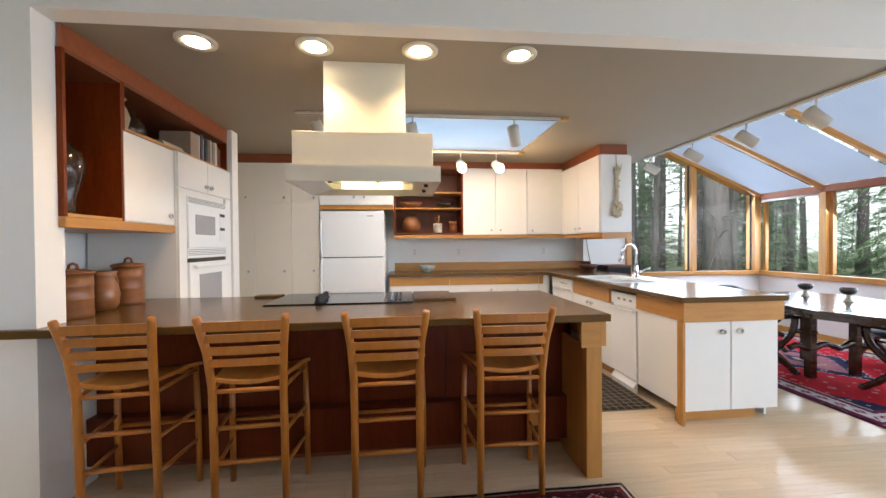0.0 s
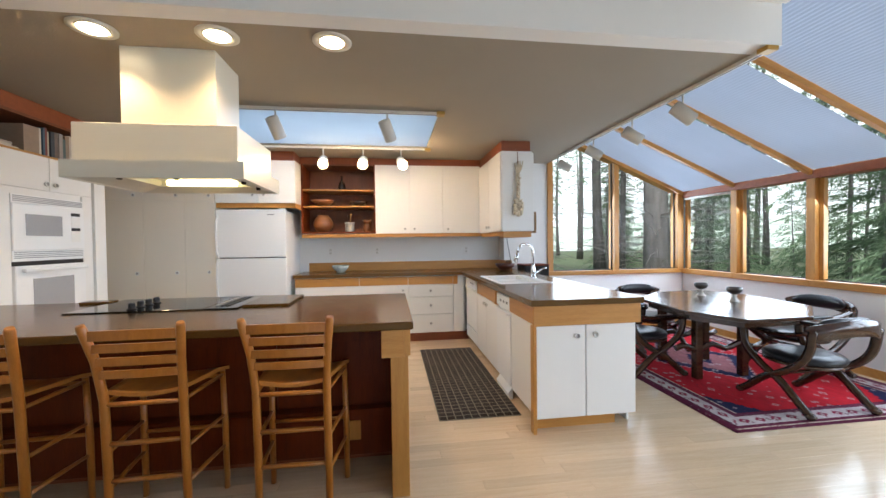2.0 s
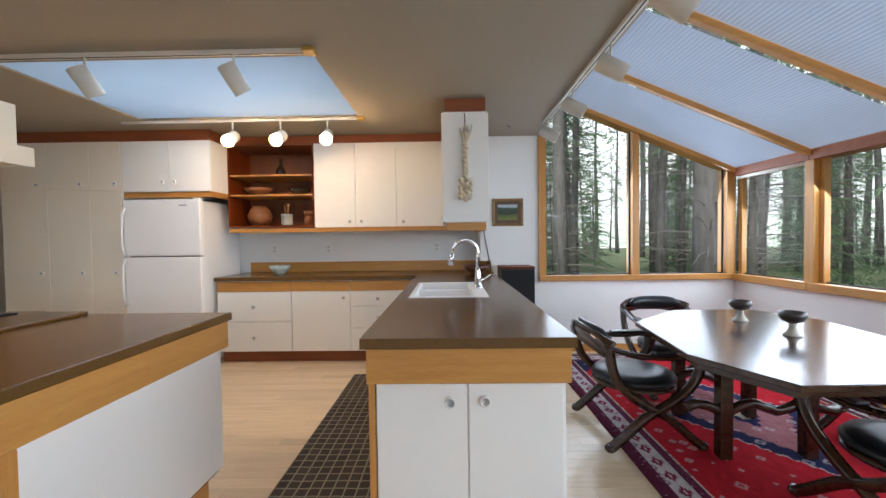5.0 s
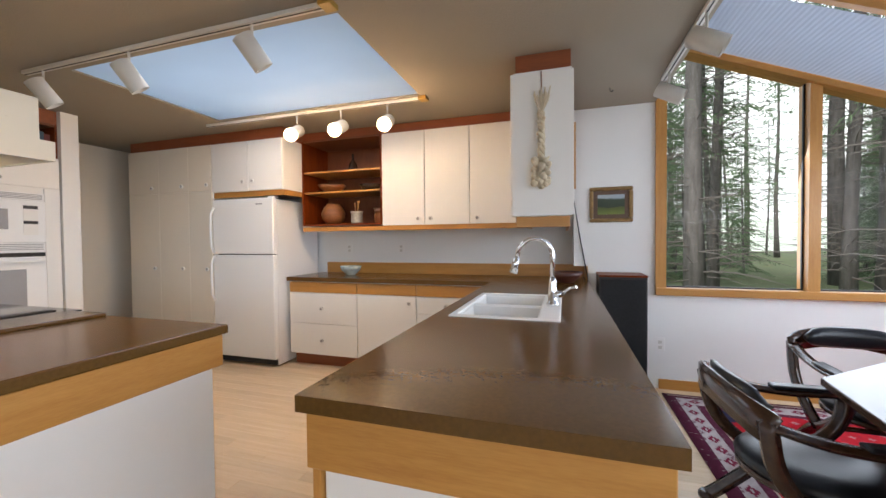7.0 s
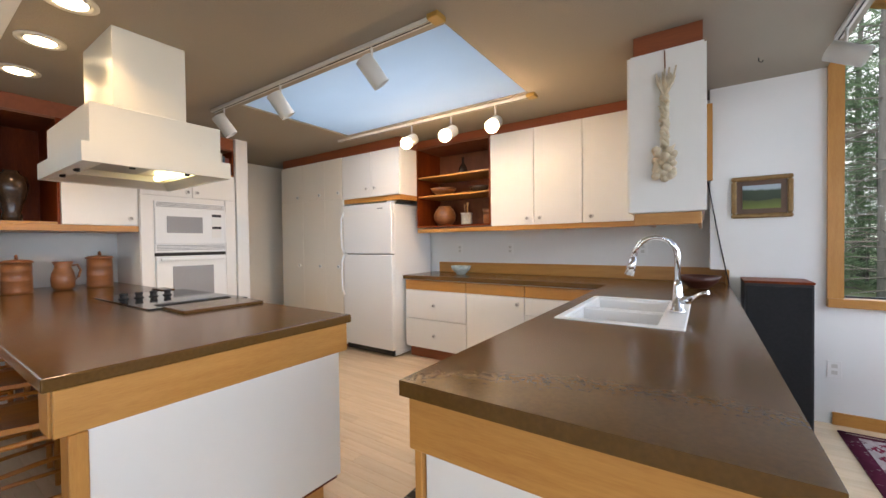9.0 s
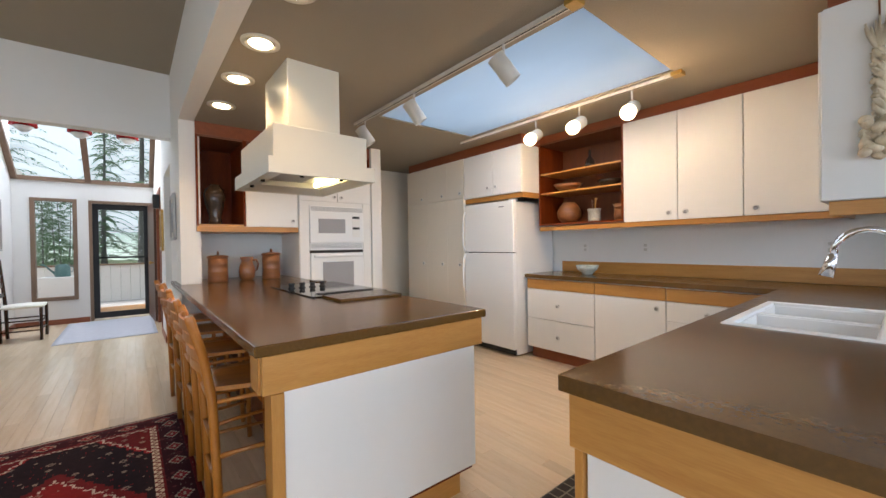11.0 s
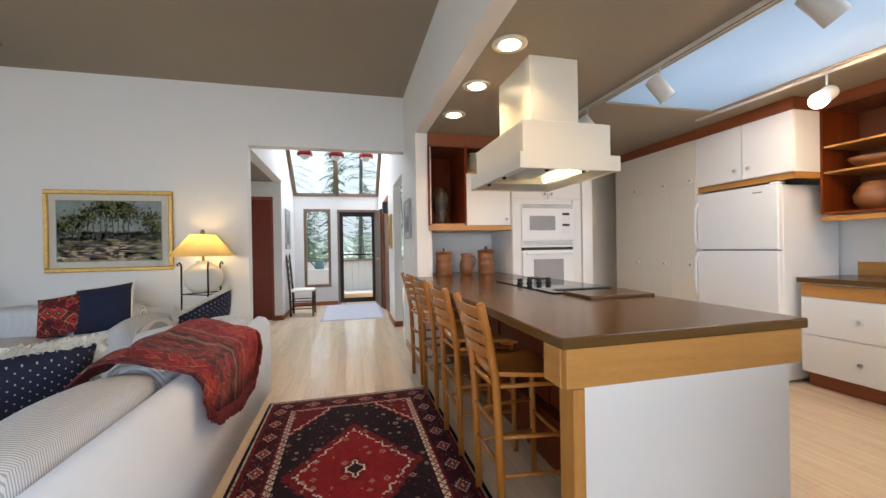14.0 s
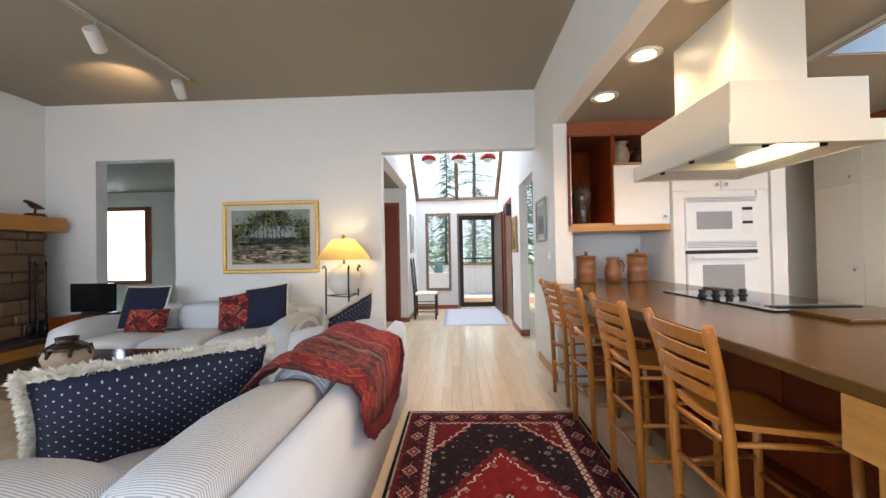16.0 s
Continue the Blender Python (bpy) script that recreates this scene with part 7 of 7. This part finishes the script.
for d in ((XF - 0.08, XF - 0.04, 2.17, 2.25, 0.03, 2.06), (XF - 0.08, XF - 0.04, 2.88, 2.96, 0.03, 2.06), (XF - 0.08, XF - 0.04, 2.25, 2.88, 1.96, 2.06), (XF - 0.08, XF - 0.04, 2.25, 2.88, 0.03, 0.13), (XF - 0.08, XF - 0.04, 2.25, 2.88, 1.09, 1.12)):
    piece("frame", BLACK, sd, *d)
p = piece("pane", GLASS, sd, XF - 0.065, XF - 0.06, 2.25, 2.88, 0.13, 1.96)
p.visible_shadow = False
piece("latch", DARKMETAL, sd, XF - 0.04, XF - 0.015, 2.90, 2.94, 1.0, 1.10, bevel=0.004)
for d in ((XF - 0.10, XF + 0.012, 2.125, 2.17, 0, 2.11), (XF - 0.10, XF + 0.012, 2.96, 3.005, 0, 2.11), (XF - 0.10, XF + 0.012, 2.17, 2.96, 2.06, 2.11)):
    piece("casing", GREYWOOD, sd, *d)
lf = thing("door_3", (XF + 0.02, 2.98, 0.012), "brown wooden entry door standing open against the wall", "door", turn=4)
tagged(lf, kind="structure")
piece("leaf", mat("dark_brown_door", (0.075, 0.032, 0.018), 0.4, vary=0.2, stretch=(4, 4, 0.6)), lf, 0.0, 0.88, -0.045, 0.0, 0.0, 2.03, bevel=0.003)
bm = bmesh.new()
lathe(bm, [(0.01, 0), (0.01, 0.03), (0.028, 0.04), (0.026, 0.065), (0.01, 0.07)], sides=12)
for v in bm.verts:
    v.co.rotate(Euler((radians(90), 0, 0)))
    v.co += Vector((0.82, -0.045, 1.0))
part("knob", bm, BRASS, lf)
cd = thing("door_4", (0, 0, 0), "brown wooden closet door in the hall side wall", "door")
tagged(cd, kind="structure")
piece("leaf", mat("mid_brown_door", (0.16, 0.075, 0.035), 0.4, vary=0.2, stretch=(4, 4, 0.6)), cd, -2.88, -1.92, YH + 0.03, YH + 0.07, 0.01, 2.10, bevel=0.003)
for d in ((-2.95, -2.89, YH - 0.012, YH + 0.03, 0, 2.16), (-1.91, -1.85, YH - 0.012, YH + 0.03, 0, 2.16), (-2.89, -1.91, YH - 0.012, YH + 0.03, 2.105, 2.16)):
    piece("casing", REDWOOD, cd, *d)
sw = thing("window_entry", (0, 0, 0), "tall brown-framed sidelight beside the entry door", "window")
tagged(sw, kind="structure")
for d in ((XF - 0.10, XF + 0.012, 1.42, 1.475, 0.40, 2.12), (XF - 0.10, XF + 0.012, 1.925, 1.98, 0.40, 2.12), (XF - 0.10, XF + 0.012, 1.475, 1.925, 2.07, 2.12), (XF - 0.10, XF + 0.02, 1.475, 1.925, 0.40, 0.46)):
    piece("frame", GREYWOOD, sw, *d)
p = piece("pane", GLASS, sw, XF - 0.06, XF - 0.055, 1.475, 1.925, 0.46, 2.07)
p.visible_shadow = False
hs = thing("window_hall_roof", (0, 0, 0), "sloping two-pane roof window above the entry", "window")
tagged(hs, kind="structure")
HS = (3.9 - 2.42) / 2.0
for y0, y1 in ((1.22, 1.29), (2.09, 2.17), (2.97, 3.04)):
    bm = bmesh.new()
    prism(bm, [(XF - 0.1, 2.42), (XF + 0.02, 2.42), (-1.9, 2.42 + HS * 1.98), (-1.9, 2.42 + HS * 2.1)], y0, y1, 'y')
    part("rafter", bm, GREYWOOD, hs)
piece("sill", GREYWOOD, hs, XF - 0.15, XF + 0.02, 1.22, 3.04, 2.40, 2.47)
for y0, y1 in ((1.29, 2.09), (2.17, 2.97)):
    bm = bmesh.new()
    prism(bm, [(XF - 0.03, 2.43), (XF - 0.02, 2.43), (-1.9, 2.41 + HS * 2.05), (-1.91, 2.41 + HS * 2.05)], y0, y1, 'y')
    p = part("pane", bm, GLASS, hs)
    p.visible_shadow = False
REDL = mat("red_enamel", (0.42, 0.012, 0.014), 0.25, vary=0.05)
for y in (1.66, 2.18, 2.68):
    pd = thing("pendant_lamp", (-1.95, y, 2.83), "red and white enamel pendant lamp above the entry", "lamp", "red pendants")
    bm = bmesh.new()
    lathe(bm, [(0.13, 0.0), (0.125, 0.05), (0.08, 0.09), (0.03, 0.11), (0.01, 0.14)], sides=24)
    part("shade", bm, REDL, pd)
    bm = bmesh.new()
    lathe(bm, [(0.03, -0.07), (0.06, -0.05), (0.10, -0.01), (0.09, -0.004)], sides=24)
    part("diffuser", bm, LAMINATE, pd)
    bm = bmesh.new()
    tube(bm, [(0, 0, 0.13), (0, 0, 1.02)], 0.004, 6)
    part("cord", bm, BLACK, pd)


def hall_chair(at, turn):
    t = thing("hall_chair", at, "dark ladder-back side chair with white seat in the entry", "chair", turn=turn)
    for s in (-1, 1):
        bm = bmesh.new()
        tube(bm, [(s * 0.19, 0.19, 0), (s * 0.19, 0.20, 0.45), (s * 0.19, 0.25, 1.10), (s * 0.19, 0.253, 1.16)], [0.02, 0.022, 0.018, 0.008], 8)
        part("back_post", bm, WALNUT, t)
        bm = bmesh.new()
        tube(bm, [(s * 0.22, -0.20, 0), (s * 0.22, -0.20, 0.46)], 0.018, 8)
        part("front_leg", bm, WALNUT, t)
        for z in (0.14, 0.28):
            bm = bmesh.new()
            tube(bm, [(s * 0.22, -0.20, z), (s * 0.19, 0.19, z)], 0.010, 6)
            part("side_rung", bm, WALNUT, t)
    for z in (0.15, 0.27):
        bm = bmesh.new()
        tube(bm, [(-0.22, -0.20, z), (0.22, -0.20, z)], 0.010, 6)
        part("front_rung", bm, WALNUT, t)
    for k in range(4):
        z = 0.60 + 0.13 * k
        piece("slat", WALNUT, t, -0.185, 0.185, 0.205 + 0.01 * k, 0.217 + 0.01 * k, z, z + 0.06, bevel=0.003)
    bm = bmesh.new()
    cushion(bm, -0.235, 0.235, -0.225, 0.20, 0.445, 0.495, 0.01, n=6)
    part("seat", bm, FRINGE, t, "white woven seat")


hall_chair((-2.75, 1.50, 0), 180)
bm = bmesh.new()
for d in ((XF, XF + 0.014, 1.22, 2.12, 0, 0.085), (XF + 0.014, -2.28, 1.22, 1.234, 0, 0.085), (-2.28, -2.266, 1.07, 1.22, 0, 0.085), (-1.89, -1.06, YH - 0.014, YH, 0, 0.085), (-1.06, -1.046, YH, YH + 0.12, 0, 0.085)):
    box(bm, *d, bevel=0.003)
setting("baseboard_hall", bm, REDWOOD, "brown baseboard of the hall", "baseboard")
bm = bmesh.new()
box(bm, -2.05, -1.85, YH - 0.09, YH, 1.85, 2.05, bevel=0.01)
tagged(link("door_chime", bm, BLACK), "black box of the door chime on the hall wall", "chime")
walls("wall_room_beyond", PAINT, [(-1.6, 0.28, YH + 1.6, YH + 1.7, 0, CH)], "plain wall of the passage beyond")

# ---- outdoors ----
GRASS = mat("forest_floor", (0.12, 0.18, 0.08), 0.95, dark=(0.09, 0.11, 0.05), scale=1.2, bump=0.8, bump_scale=8)
bm = bmesh.new()
n = 40
gv = {}
for i in range(n + 1):
    for j in range(n + 1):
        x, y = -200 + 400 * (i / n), -200 + 400 * (j / n)
        gv[(i, j)] = bm.verts.new((x, y, -0.45 + (0 if -15 < x < 18 and -15 < y < 18 else 0.5 * noise.noise((x * 0.05, y * 0.05, 0)))))
for i in range(n):
    for j in range(n):
        bm.faces.new((gv[(i, j)], gv[(i + 1, j)], gv[(i + 1, j + 1)], gv[(i, j + 1)]))
setting("ground", bm, GRASS, "grassy forest floor", "ground")
# pale tint and faint emission imitate haze over the hills
HILLM = emit("haze_glow_hill", (0.45, 0.56, 0.47), 0.4)
bm = bmesh.new()
n, rings = 90, 6
hv = []
for k in range(rings + 1):
    row = []
    for i in range(n):
        a = 2 * math.pi * i / n
        d = 70 + 9 * k
        h = -0.8 + (k / rings) * (6.5 + 3.0 * noise.noise((math.cos(a) * 2.2, math.sin(a) * 2.2, 1.0)) + 1.4 * noise.noise((math.cos(a) * 18, math.sin(a) * 18, 4.0)))
        row.append(bm.verts.new((4 + d * math.cos(a), 3 + d * math.sin(a), h)))
    hv.append(row)
for a, b in zip(hv, hv[1:]):
    for i in range(n):
        bm.faces.new((a[i], a[(i + 1) % n], b[(i + 1) % n], b[i]))
setting("backdrop", bm, HILLM, "wooded hills in the distance, haze painted as a faint glow", "backdrop")

OVERCAST = emit("pale_overcast_distance", (0.86, 0.93, 1.0), 0.62)
bm = bmesh.new()
ring = [(4 + 150 * math.cos(2 * math.pi * i / 64), 3 + 150 * math.sin(2 * math.pi * i / 64)) for i in range(64)]
low, top = [bm.verts.new((x, y, -4)) for x, y in ring], [bm.verts.new((x, y, 95)) for x, y in ring]
for i in range(64):
    bm.faces.new((low[i], top[i], top[(i + 1) % 64], low[(i + 1) % 64])).smooth = True
setting("backdrop_overcast", bm, OVERCAST, "white overcast sky behind the hills", "backdrop")
BARK = mat("grey_fir_bark", (0.19, 0.185, 0.18), 0.95, dark=(0.08, 0.077, 0.073), scale=5, stretch=(3, 3, 0.5), bump=1.0, bump_scale=22)
TWIG = mat("bare_grey_twig", (0.17, 0.16, 0.15), 0.9, vary=0.2)
NEEDLE = mat("fir_needles", (0.15, 0.235, 0.135), 0.8, vary=0.4, scale=2.0, island=0.35)


def fir(seed, height, r, crown_from, twigs, boughs, droop=0.35, lean=0.0, reach=2.4, fill=7, sprigs=2, needle=0.022):
    rnd = random.Random(seed)
    t = thing("fir_tree", (0, 0, 0), "tall bare-trunked fir with thin dead twigs outside the window", "tree", "firs outside")
    bm = bmesh.new()
    n = 9
    line = [Vector((lean * z + 0.10 * math.sin(z * 0.35 + seed), 0.06 * math.sin(z * 0.5 + seed * 2), z)) for z in (height * k / n for k in range(n + 1))]
    tube(bm, line, [r * (1.25 if k == 0 else 1 - 0.85 * k / n) for k in range(n + 1)], 11)
    part("trunk", bm, BARK, t)
    def on(z):
        k = min(n - 1e-4, z / height * n)
        return line[int(k)].lerp(line[int(k) + 1], k - int(k))
    bm = bmesh.new()
    for k in range(twigs):
        z = rnd.uniform(0.8, min(height * 0.8, 9))
        a = rnd.uniform(0, 6.28)
        l = rnd.uniform(0.5, 1.7)
        p = on(z)
        q = p + Vector((math.cos(a) * l, math.sin(a) * l, rnd.uniform(-0.35, 0.3)))
        tube(bm, [p, p.lerp(q, 0.55) + Vector((0, 0, 0.08)), q], [0.013, 0.009, 0.004], 3, caps=False)
    tagged(part("bare_twigwork", bm, TWIG, t), kind="stuff")
    vs, fs = [], []
    for k in range(boughs):
        z = crown_from + (height - crown_from) * (k + rnd.random()) / boughs
        a = rnd.uniform(0, 6.28)
        l = reach * (1.05 - 0.8 * (z - crown_from) / (height - crown_from + 0.1)) * rnd.uniform(0.6, 1.1)
        p = on(z)
        d = Vector((math.cos(a), math.sin(a), 0))
        side = Vector((-d.y, d.x, 0))
        for j in range(int(fill * l) + 3):
            f = (j + 0.5) / (int(fill * l) + 3)
            c = p + d * l * f + Vector((0, 0, -droop * l * f * f + 0.1 * f))
            for s in (-1, 1):
                for sprig in range(sprigs):
                    w = rnd.uniform(0.10, 0.36) * (1.1 - 0.6 * f)
                    e = c + side * s * w * rnd.uniform(0.5, 1.0) + d * w * rnd.uniform(0.2, 1.0) + Vector((0, 0, -rnd.uniform(0.02, 0.22)))
                    m = c.lerp(e, 0.5) + Vector((rnd.uniform(-0.02, 0.02), rnd.uniform(-0.02, 0.02), rnd.uniform(-0.03, 0.04)))
                    up = Vector((0, 0, rnd.uniform(0.3, 1.0))) + d * rnd.uniform(-0.6, 0.6)
                    i = len(vs)
                    vs += [tuple(c), tuple(m + up * needle), tuple(e), tuple(m - up * needle)]
                    fs.append((i, i + 1, i + 2, i + 3))
    me = bpy.data.meshes.new("crown")
    me.from_pydata(vs, [], fs)
    me.materials.append(NEEDLE)
    ob = new("crown", me)
    ob.parent = t
    return t


kinds = [fir(1, 21, 0.18, 5.0, 150, 90), fir(2, 19, 0.12, 4.5, 140, 80, lean=0.015), fir(3, 23, 0.25, 7, 150, 90, lean=-0.01), fir(4, 17, 0.085, 4.0, 130, 80, lean=0.03)]
shaggy = fir(7, 14, 0.20, 1.0, 20, 120, droop=0.45, reach=3.0, fill=13, sprigs=5, needle=0.014)
tagged(shaggy, "dark green fir with low drooping boughs outside the window")
spots = []
rnd = random.Random(21)
fixed = [(2, 9.25, 8.4, 1.3), (0, 7.75, 11.6, 0.95), (1, 8.7, 13.4, 1.0), (1, 10.6, 12.2, 1.0), (3, 11.4, 10.3, 1.0), (1, 7.1, 15.5, 1.0), (3, 7.0, 12.6, 1.0), (3, 12.9, 12.0, 1.0), (3, 6.6, 13.6, 0.9), (3, 9.3, 16.0, 1.0)]
tries = 0
while len(spots) < 92 and tries < 4000:
    tries += 1
    a = rnd.uniform(-0.35, 1.75)
    d = rnd.uniform(13, 46)
    x, y = 5 + d * math.cos(a), 4 + d * math.sin(a)
    if y < 9.5 and x < 11.5:
        continue
    if all((x - p) ** 2 + (y - q) ** 2 > 1.6 for p, q in spots) and all((x - f[1]) ** 2 + (y - f[2]) ** 2 > 1.2 for f in fixed):
        spots.append((x, y))
placed = set()
for k, x, y, s in fixed + [((1, 3, 3, 0, 3, 1, 2)[i % 7], p[0], p[1], rnd.uniform(0.85, 1.15)) for i, p in enumerate(spots)] + [(i % 4, -16 - rnd.uniform(0, 22), rnd.uniform(-12, 14), 1.0) for i in range(9)]:
    m = pose(x, y, -0.47, 0, 0, rnd.uniform(0, 360))
    if k not in placed:
        placed.add(k)
        kinds[k].matrix_world = m
    else:
        copy_thing(kinds[k], m)
young = fir(9, 6.5, 0.05, 0.3, 4, 90, droop=0.3, reach=1.5, fill=9, sprigs=2, needle=0.016)
tagged(young, "young light green fir among the trunks")
young.matrix_world = pose(9.5, 19.0, -0.5)
rnd = random.Random(33)
for k in range(90):
    a, d = rnd.uniform(-0.3, 1.75), rnd.uniform(14, 40)
    copy_thing(young, pose(5 + d * math.cos(a), 4 + d * math.sin(a), -0.6 - rnd.uniform(0, 1.5), 0, 0, k * 77))
for k in range(16):
    copy_thing(young, pose(-24 - rnd.uniform(0, 16), rnd.uniform(-6, 9), -0.6, 0, 0, k * 77))
shaggy.matrix_world = pose(12.2, 4.4, -0.5, 0, 0, 40)
for x, y in ((13.6, 6.4), (14.2, 2.6), (15.5, 8.5), (-34, 9), (-38, 1)):
    copy_thing(shaggy, pose(x, y, -0.5, 0, 0, x * 50))
# deck parapet and white wall seen through the entry door
walls("deck", mat("pale_deck_boards", (0.50, 0.49, 0.47), 0.8, vary=0.1, stretch=(1, 8, 1)), [(-7.4, XF - 0.15, 0.2, 4.4, -0.2, -0.03)], "pale wooden deck outside the entry", "deck")
dp = thing("deck_parapet", (0, 0, 0), "white board parapet with grey cap around the deck", "parapet")
for k in range(22):
    piece("board", LAMINATE, dp, -7.4, -7.36, 0.2 + 0.19 * k, 0.385 + 0.19 * k, -0.03, 0.86)
piece("cap", GREYWOOD, dp, -7.46, -7.30, 0.2, 4.4, 0.86, 0.90)
walls("wall_outbuilding", PAINT, [(-6.6, -4.2, 0.75, 0.95, -0.2, 2.9)], "white outer wall beside the entry")
wc = vessel("watering_can", (-5.6, 1.62, 0.72), [(0.11, 0), (0.12, 0.02), (0.11, 0.22), (0.06, 0.25), (0.055, 0.25), (0.002, 0.2)], mat("green_can", (0.10, 0.19, 0.18), 0.5), "green metal watering can on a stand outside", "watering can", handle=True)
bm = bmesh.new()
tube(bm, [(0, -0.1, 0.05), (0, -0.24, 0.22), (0, -0.30, 0.25)], [0.02, 0.014, 0.03], 8)
part("spout", bm, MATS["green_can"], wc)
bm = bmesh.new()
box(bm, -5.85, -5.35, 1.30, 1.95, -0.03, 0.72, bevel=0.01)
tagged(link("planter_box", bm, LAMINATE), "white planter box standing on the deck", "planter")

# ---- floor boards ----
BW, rnd = 0.083, random.Random(8)
shared = {}
floor = thing("floor", (0, 0, 0), "pale oak strip floor", "floor")
tagged(floor, kind="structure")


def board_mesh(length):
    if length not in shared:
        bm = bmesh.new()
        box(bm, 0, length, 0.0002, BW - 0.0002, -0.012, 0.0)
        bm.normal_update()
        bmesh.ops.bevel(bm, geom=[e for e in bm.edges if all(v.co.z > -0.001 for v in e.verts)], offset=0.0007, segments=1, affect='EDGES')
        me = bpy.data.meshes.new("floor_board")
        bm.to_mesh(me)
        bm.free()
        me.materials.append(FLOORW)
        shared[length] = me
    return shared[length]


rest_v, rest_f = [], []
count = 0
row = 0
y = YS
while y < YB - 0.02:
    x = XF - rnd.uniform(0, 1.0)
    lim = XB
    while x < lim:
        l = rnd.choice((0.7, 0.95, 1.2, 1.5, 1.8))
        if count < 290 and ((3.6 < x < 6.2 and 0.9 < y < 4.4) or (-0.6 < x < 1.6 and 1.6 < y < 3.0) or (3.7 < x < 4.7 and y > 4.3)) and x + l < lim:
            o = new("floor_board", board_mesh(l))
            o.location = (x, y, 0)
            o.parent = floor
            count += 1
        else:
            e = min(x + l, lim) - 0.0012
            i = len(rest_v)
            a, b = y + 0.0002, y + BW - 0.0002
            rest_v += [(x, a, -0.0007), (e, a, -0.0007), (e, b, -0.0007), (x, b, -0.0007), (x + 0.001, a + 0.0007, 0), (e - 0.001, a + 0.0007, 0), (e - 0.001, b - 0.0007, 0), (x + 0.001, b - 0.0007, 0)]
            rest_f += [(i + 4, i + 5, i + 6, i + 7), (i, i + 1, i + 5, i + 4), (i + 1, i + 2, i + 6, i + 5), (i + 2, i + 3, i + 7, i + 6), (i + 3, i, i + 4, i + 7)]
        x += l
    y += BW
    row += 1
me = bpy.data.meshes.new("other_boards")
me.from_pydata(rest_v, [], rest_f)
me.materials.append(FLOORW)
o = new("other_boards", me)
o.parent = floor
tagged(o, kind="stuff")
